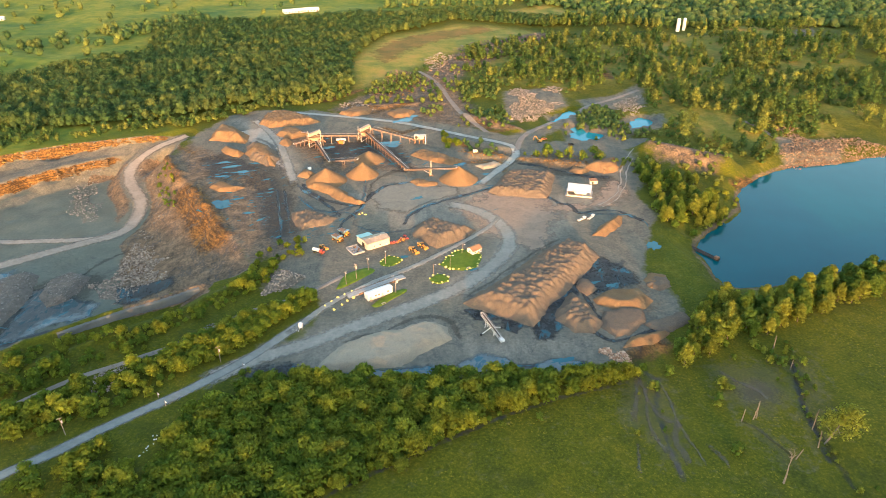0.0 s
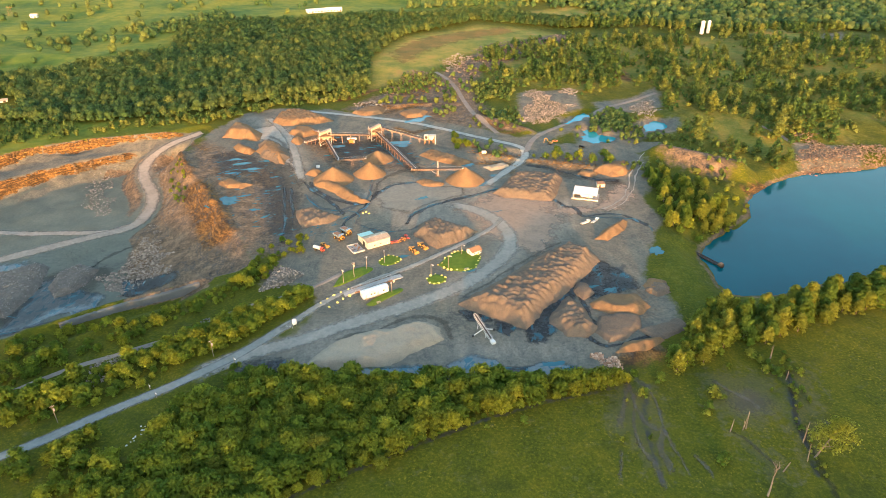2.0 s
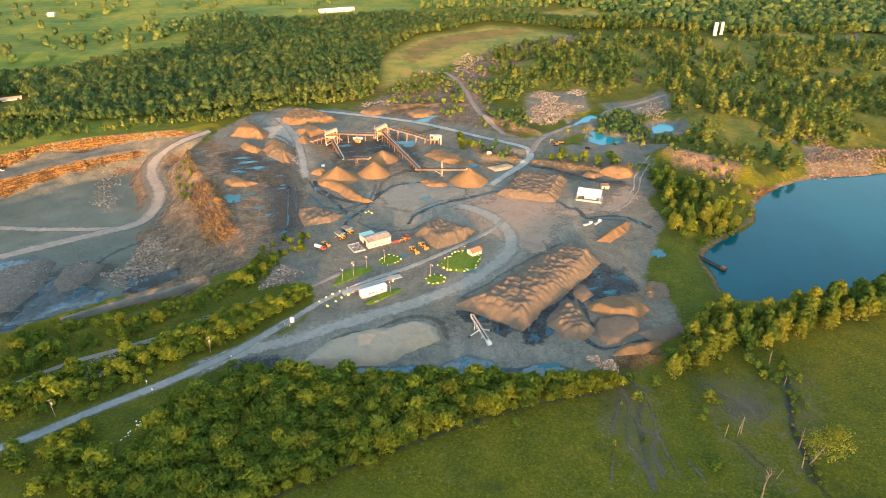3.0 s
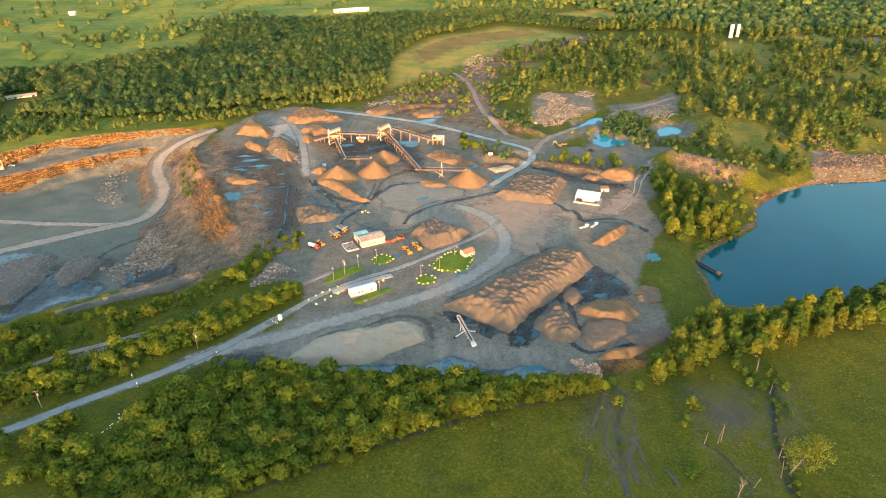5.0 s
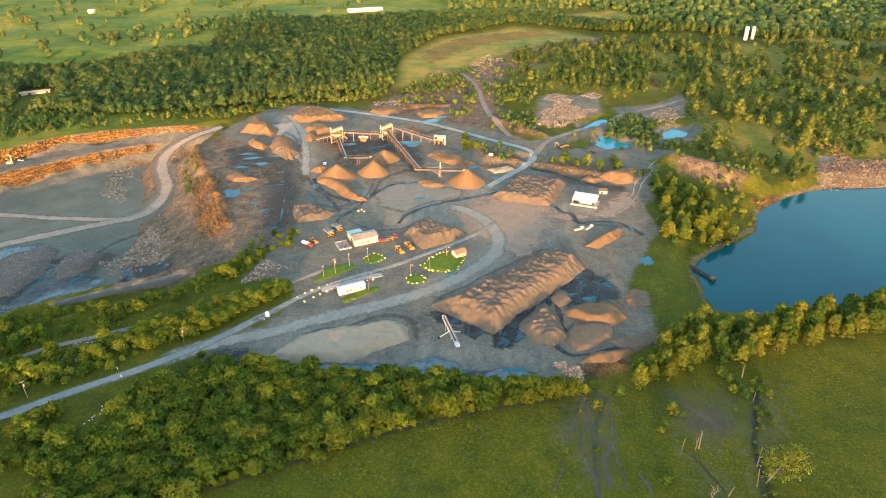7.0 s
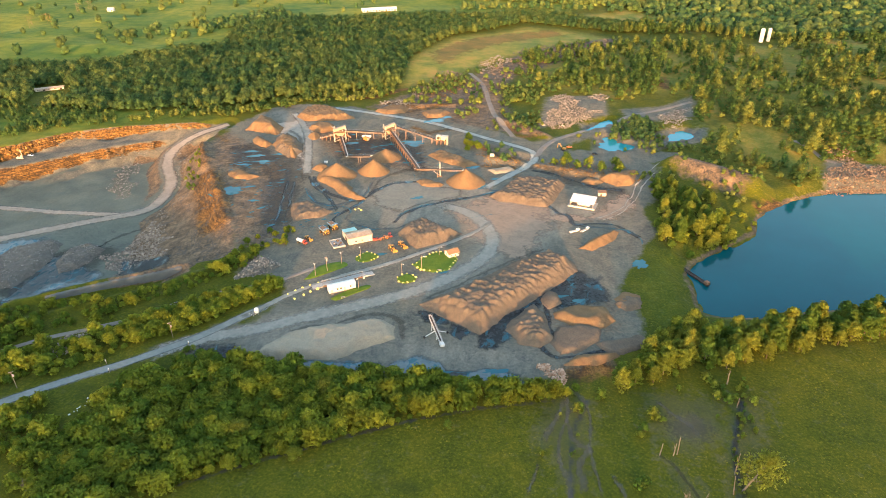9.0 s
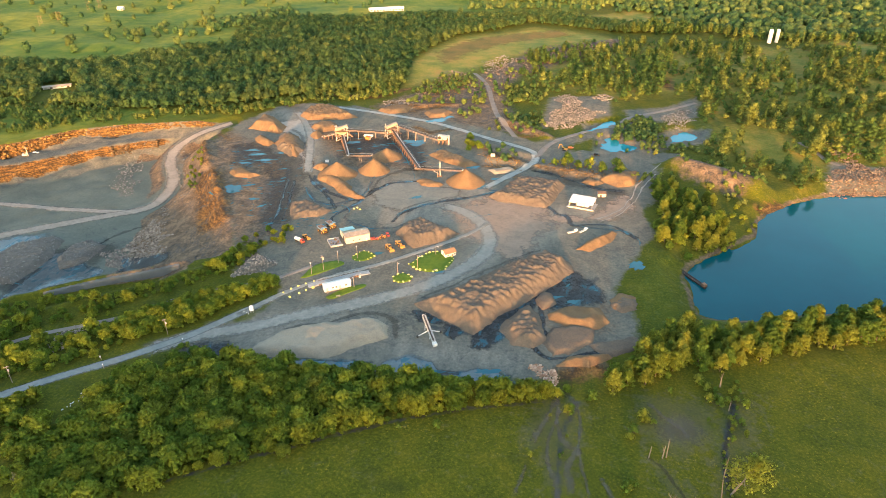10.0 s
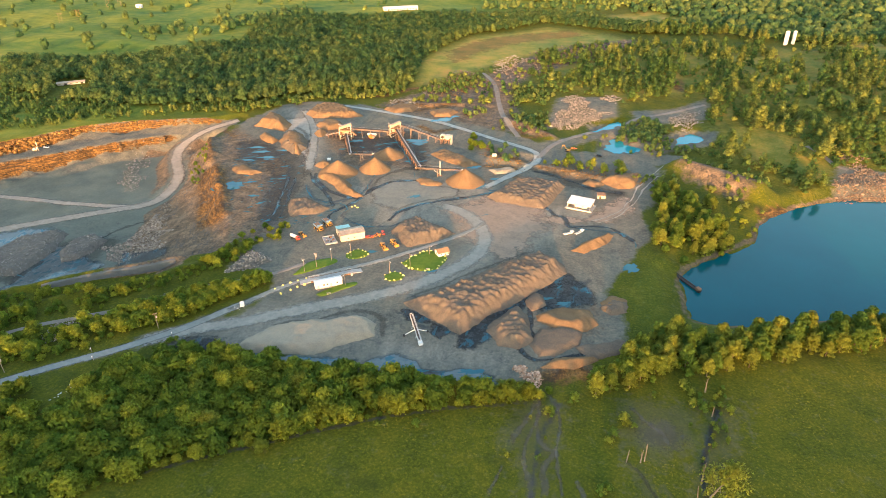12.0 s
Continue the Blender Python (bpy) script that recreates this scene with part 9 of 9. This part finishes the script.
woods("woodland_far", "far dark green forest to the horizon", [spots_in(FAR_WOOD, 13.5, trng, 1.0, 0.0, DRY_AREAS)], LEAF_FAR, 16.0, 10.5, 12, 1.3, 320, False, 3)


# ---- single trees and snags ----
def dead_tree(x, y, tall, seed, label, name="dead_tree"):
    """A bare trunk that forks into thinner and thinner limbs."""
    rng = random.Random(seed)
    t = thing(name, label, "dead tree", turn_at(x, y, rng.uniform(0, 360)))
    limbs = B()

    def grow(a, way, length, r, depth):
        b = a + way * length
        tube(limbs, a, b, r, r * 0.6, 6 if depth < 2 else 4)
        if depth < 4:
            for _ in range(3 if depth < 3 else 2):
                w = (way + Vector((rng.uniform(-0.8, 0.8), rng.uniform(-0.8, 0.8), rng.uniform(-0.1, 0.5)))).normalized()
                grow(a.lerp(b, rng.uniform(0.6, 1.0)), w, length * rng.uniform(0.5, 0.75), r * 0.5, depth + 1)

    part("trunk", tube(B(), (0, 0, -0.5), (0.1, 0, tall * 0.32), 0.38, 0.26, 8), DEADWOOD, t)
    grow(Vector((0.1, 0, tall * 0.30)), Vector((0.05, 0.05, 1)), tall * 0.3, 0.25, 0)
    part("limb", limbs, DEADWOOD, t)


def snag(x, y, tall, lean, seed):
    t = thing("snag", "broken bare tree stump standing in wet pasture", "tree stump", turn_at(x, y, seed * 40), "snags in the pasture")
    part("trunk", tube(B(), (0, 0, -0.5), (lean, 0, tall * 1.2), 0.24, 0.10, 7), DEADWOOD, t)
    part("stub", tube(B(), (lean * 0.5, 0, tall * 0.6), (lean * 0.5 + 0.7, 0.3, tall * 1.0), 0.11, 0.04, 6), DEADWOOD, t)


dead_tree(110.0, 142.9, 14.0, 3, "bare grey dead tree with forked limbs in wet pasture")
dead_tree(-91.7, 119.9, 6.5, 8, "bare grey-brown leafless bush at the wood's foot")
dead_tree(138.3, 212.9, 7.0, 12, "bare grey leafless tree beside the ditch")
for i, (x, y, h, l) in enumerate(((108.0, 171.1, 4.5, 0.5), (113.9, 172.5, 6.0, 1.2), (112.6, 171.9, 5.0, -0.3), (131.3, 166.7, 8.0, 0.2), (129.3, 158.5, 7.0, 1.4), (139.0, 199.5, 4.0, 0.3), (119.3, 153.7, 5.0, 1.5))):
    snag(x, y, h, l, i + 1)
lone = tree_kind(400, 14.0, 4.0, 16.0, 26, False, 2300, 0.36, LEAF_B, "tall open-crowned leaning tree with pale limbs in the pasture", "tree", 0.22)
lone.matrix_world = turn_at(132.3, 160.0, 0)
lean = Matrix.Identity(4)
lean[0][2], lean[1][2] = 0.40, 0.10
for piece in lone.children:
    piece.data.transform(lean)
for piece in lone.children:
    if piece.name.startswith("trunk"):
        piece.data.materials[0] = DEADWOOD
bushes = [tree_kind(410 + i, 4.2, 0.1, 3.4, 7, False, 260, 0.28, LEAF_B, "round yellow-green bush in the pasture", "bush") for i in range(3)]
plant(bushes, [(100.7, 156.0), (99.5, 156.0), (131.1, 212.8), (139.6, 204.8), (81.7, 187.9), (145.7, 203.0), (142.2, 193.7), (142.6, 187.9), (111.1, 187.9), (102.2, 178.6), (68.6, 164.5), (132.8, 210.2), (137.8, 184.7), (138.4, 140.2), (132.4, 139.1), (35.0, 171.4), (21.5, 168.6), (88.3, 195.1)], "bushes in the pasture", trng, 0.5, 1.1)
plant(bushes, spots_in([(105.0, 205.0), (150.0, 216.0), (150.0, 190.0), (138.0, 170.0), (130.0, 190.0)], 7.0, trng, 0.45), "bushes along the ditch", trng, 0.35, 0.8)
plant(bushes, [(-72.6, 187.9), (-77.4, 197.8), (-76.4, 297.3), (-75.2, 305.4), (-77.4, 290.8), (-145.9, 181.9), (-150.3, 177.9), (-131.0, 192.7), (-192.3, 411.7), (-192.2, 399.3), (-186.5, 384.5), (-176.8, 371.4), (-182.4, 398.7), (-181.8, 387.6)], "bushes by the road", trng, 0.5, 1.2)
plant(bushes, spots_in([(54.2, 440.6), (80.3, 441.4), (120.0, 442.7), (114.1, 426.1), (67.9, 424.8)], 6.5, trng, 0.6), "bushes on the stone bank", trng, 0.8, 2.0)
plant(bushes, spots_in([(-202.3, 415.2), (-190.9, 417.5), (-172.6, 382.0), (-166.3, 355.0), (-188.3, 379.2)], 4.0, trng, 0.45), "bushes on the pit slope", trng, 0.35, 0.8)
ditch = curve([(144.4, 216.2), (140.1, 199.1), (133.3, 172.7), (132.2, 160.3), (132.1, 151.6)], 2.6)
plant(bushes, ditch + trng.uniform(-1.6, 1.6, ditch.shape), "bushes along the ditch", trng, 0.25, 0.65)
gully = curve([(78.1, 192.7), (78.1, 180.7), (79.0, 164.5)], 5.0)
plant(bushes, gully + trng.uniform(-4, 4, gully.shape), "bushes by the gully", trng, 0.2, 0.45)
plant(bushes, [(80.5, 188.0), (89.8, 197.1), (98.9, 215.1), (108.8, 188.2), (107.5, 189.6), (103.8, 181.9), (99.8, 156.9), (101.4, 157.6), (130.2, 214.0), (135.3, 205.7), (132.7, 204.1), (136.2, 201.9)], "green bushes in the wet pasture", trng, 0.6, 1.3)
hide_masters(bushes)
woods("woodland_oaks", "round dark oaks scattered over the far meadow", [spots_in([(-720.0, 680.0), (-440.0, 665.0), (-360.0, 800.0), (-400.0, 900.0), (-250.0, 1010.0), (-200.0, 1250.0), (-900.0, 1250.0), (-900.0, 760.0)], 36, trng, 0.5), spots_in([(-560.0, 760.0), (-400.0, 800.0), (-390.0, 860.0), (-520.0, 850.0)], 15, trng, 0.4)], LEAF_FAR, 12.0, 9.0, 60, 0.9, 360)
woods("woodland_meadow", "hedges and copses between far meadows", [spots_in(z, 11, trng, 0.9) for z in ([(-900.0, 1330.0), (-100.0, 1180.0), (160.0, 1150.0), (160.0, 1200.0), (-100.0, 1230.0), (-900.0, 1420.0)], [(-480.0, 900.0), (-400.0, 860.0), (-330.0, 970.0), (-380.0, 1010.0)], [(-100.0, 1085.0), (120.0, 1120.0), (120.0, 1140.0), (-100.0, 1105.0)])], LEAF_FAR, 13.0, 10.0, 20, 1.0, 330, False, 3)


# ---- the plan's units become metres ----
for ob in list(scene.objects):
    if ob.parent is None and ob.type in ('MESH', 'EMPTY'):
        ob.matrix_basis = Matrix.Scale(UNIT, 4) @ ob.matrix_basis
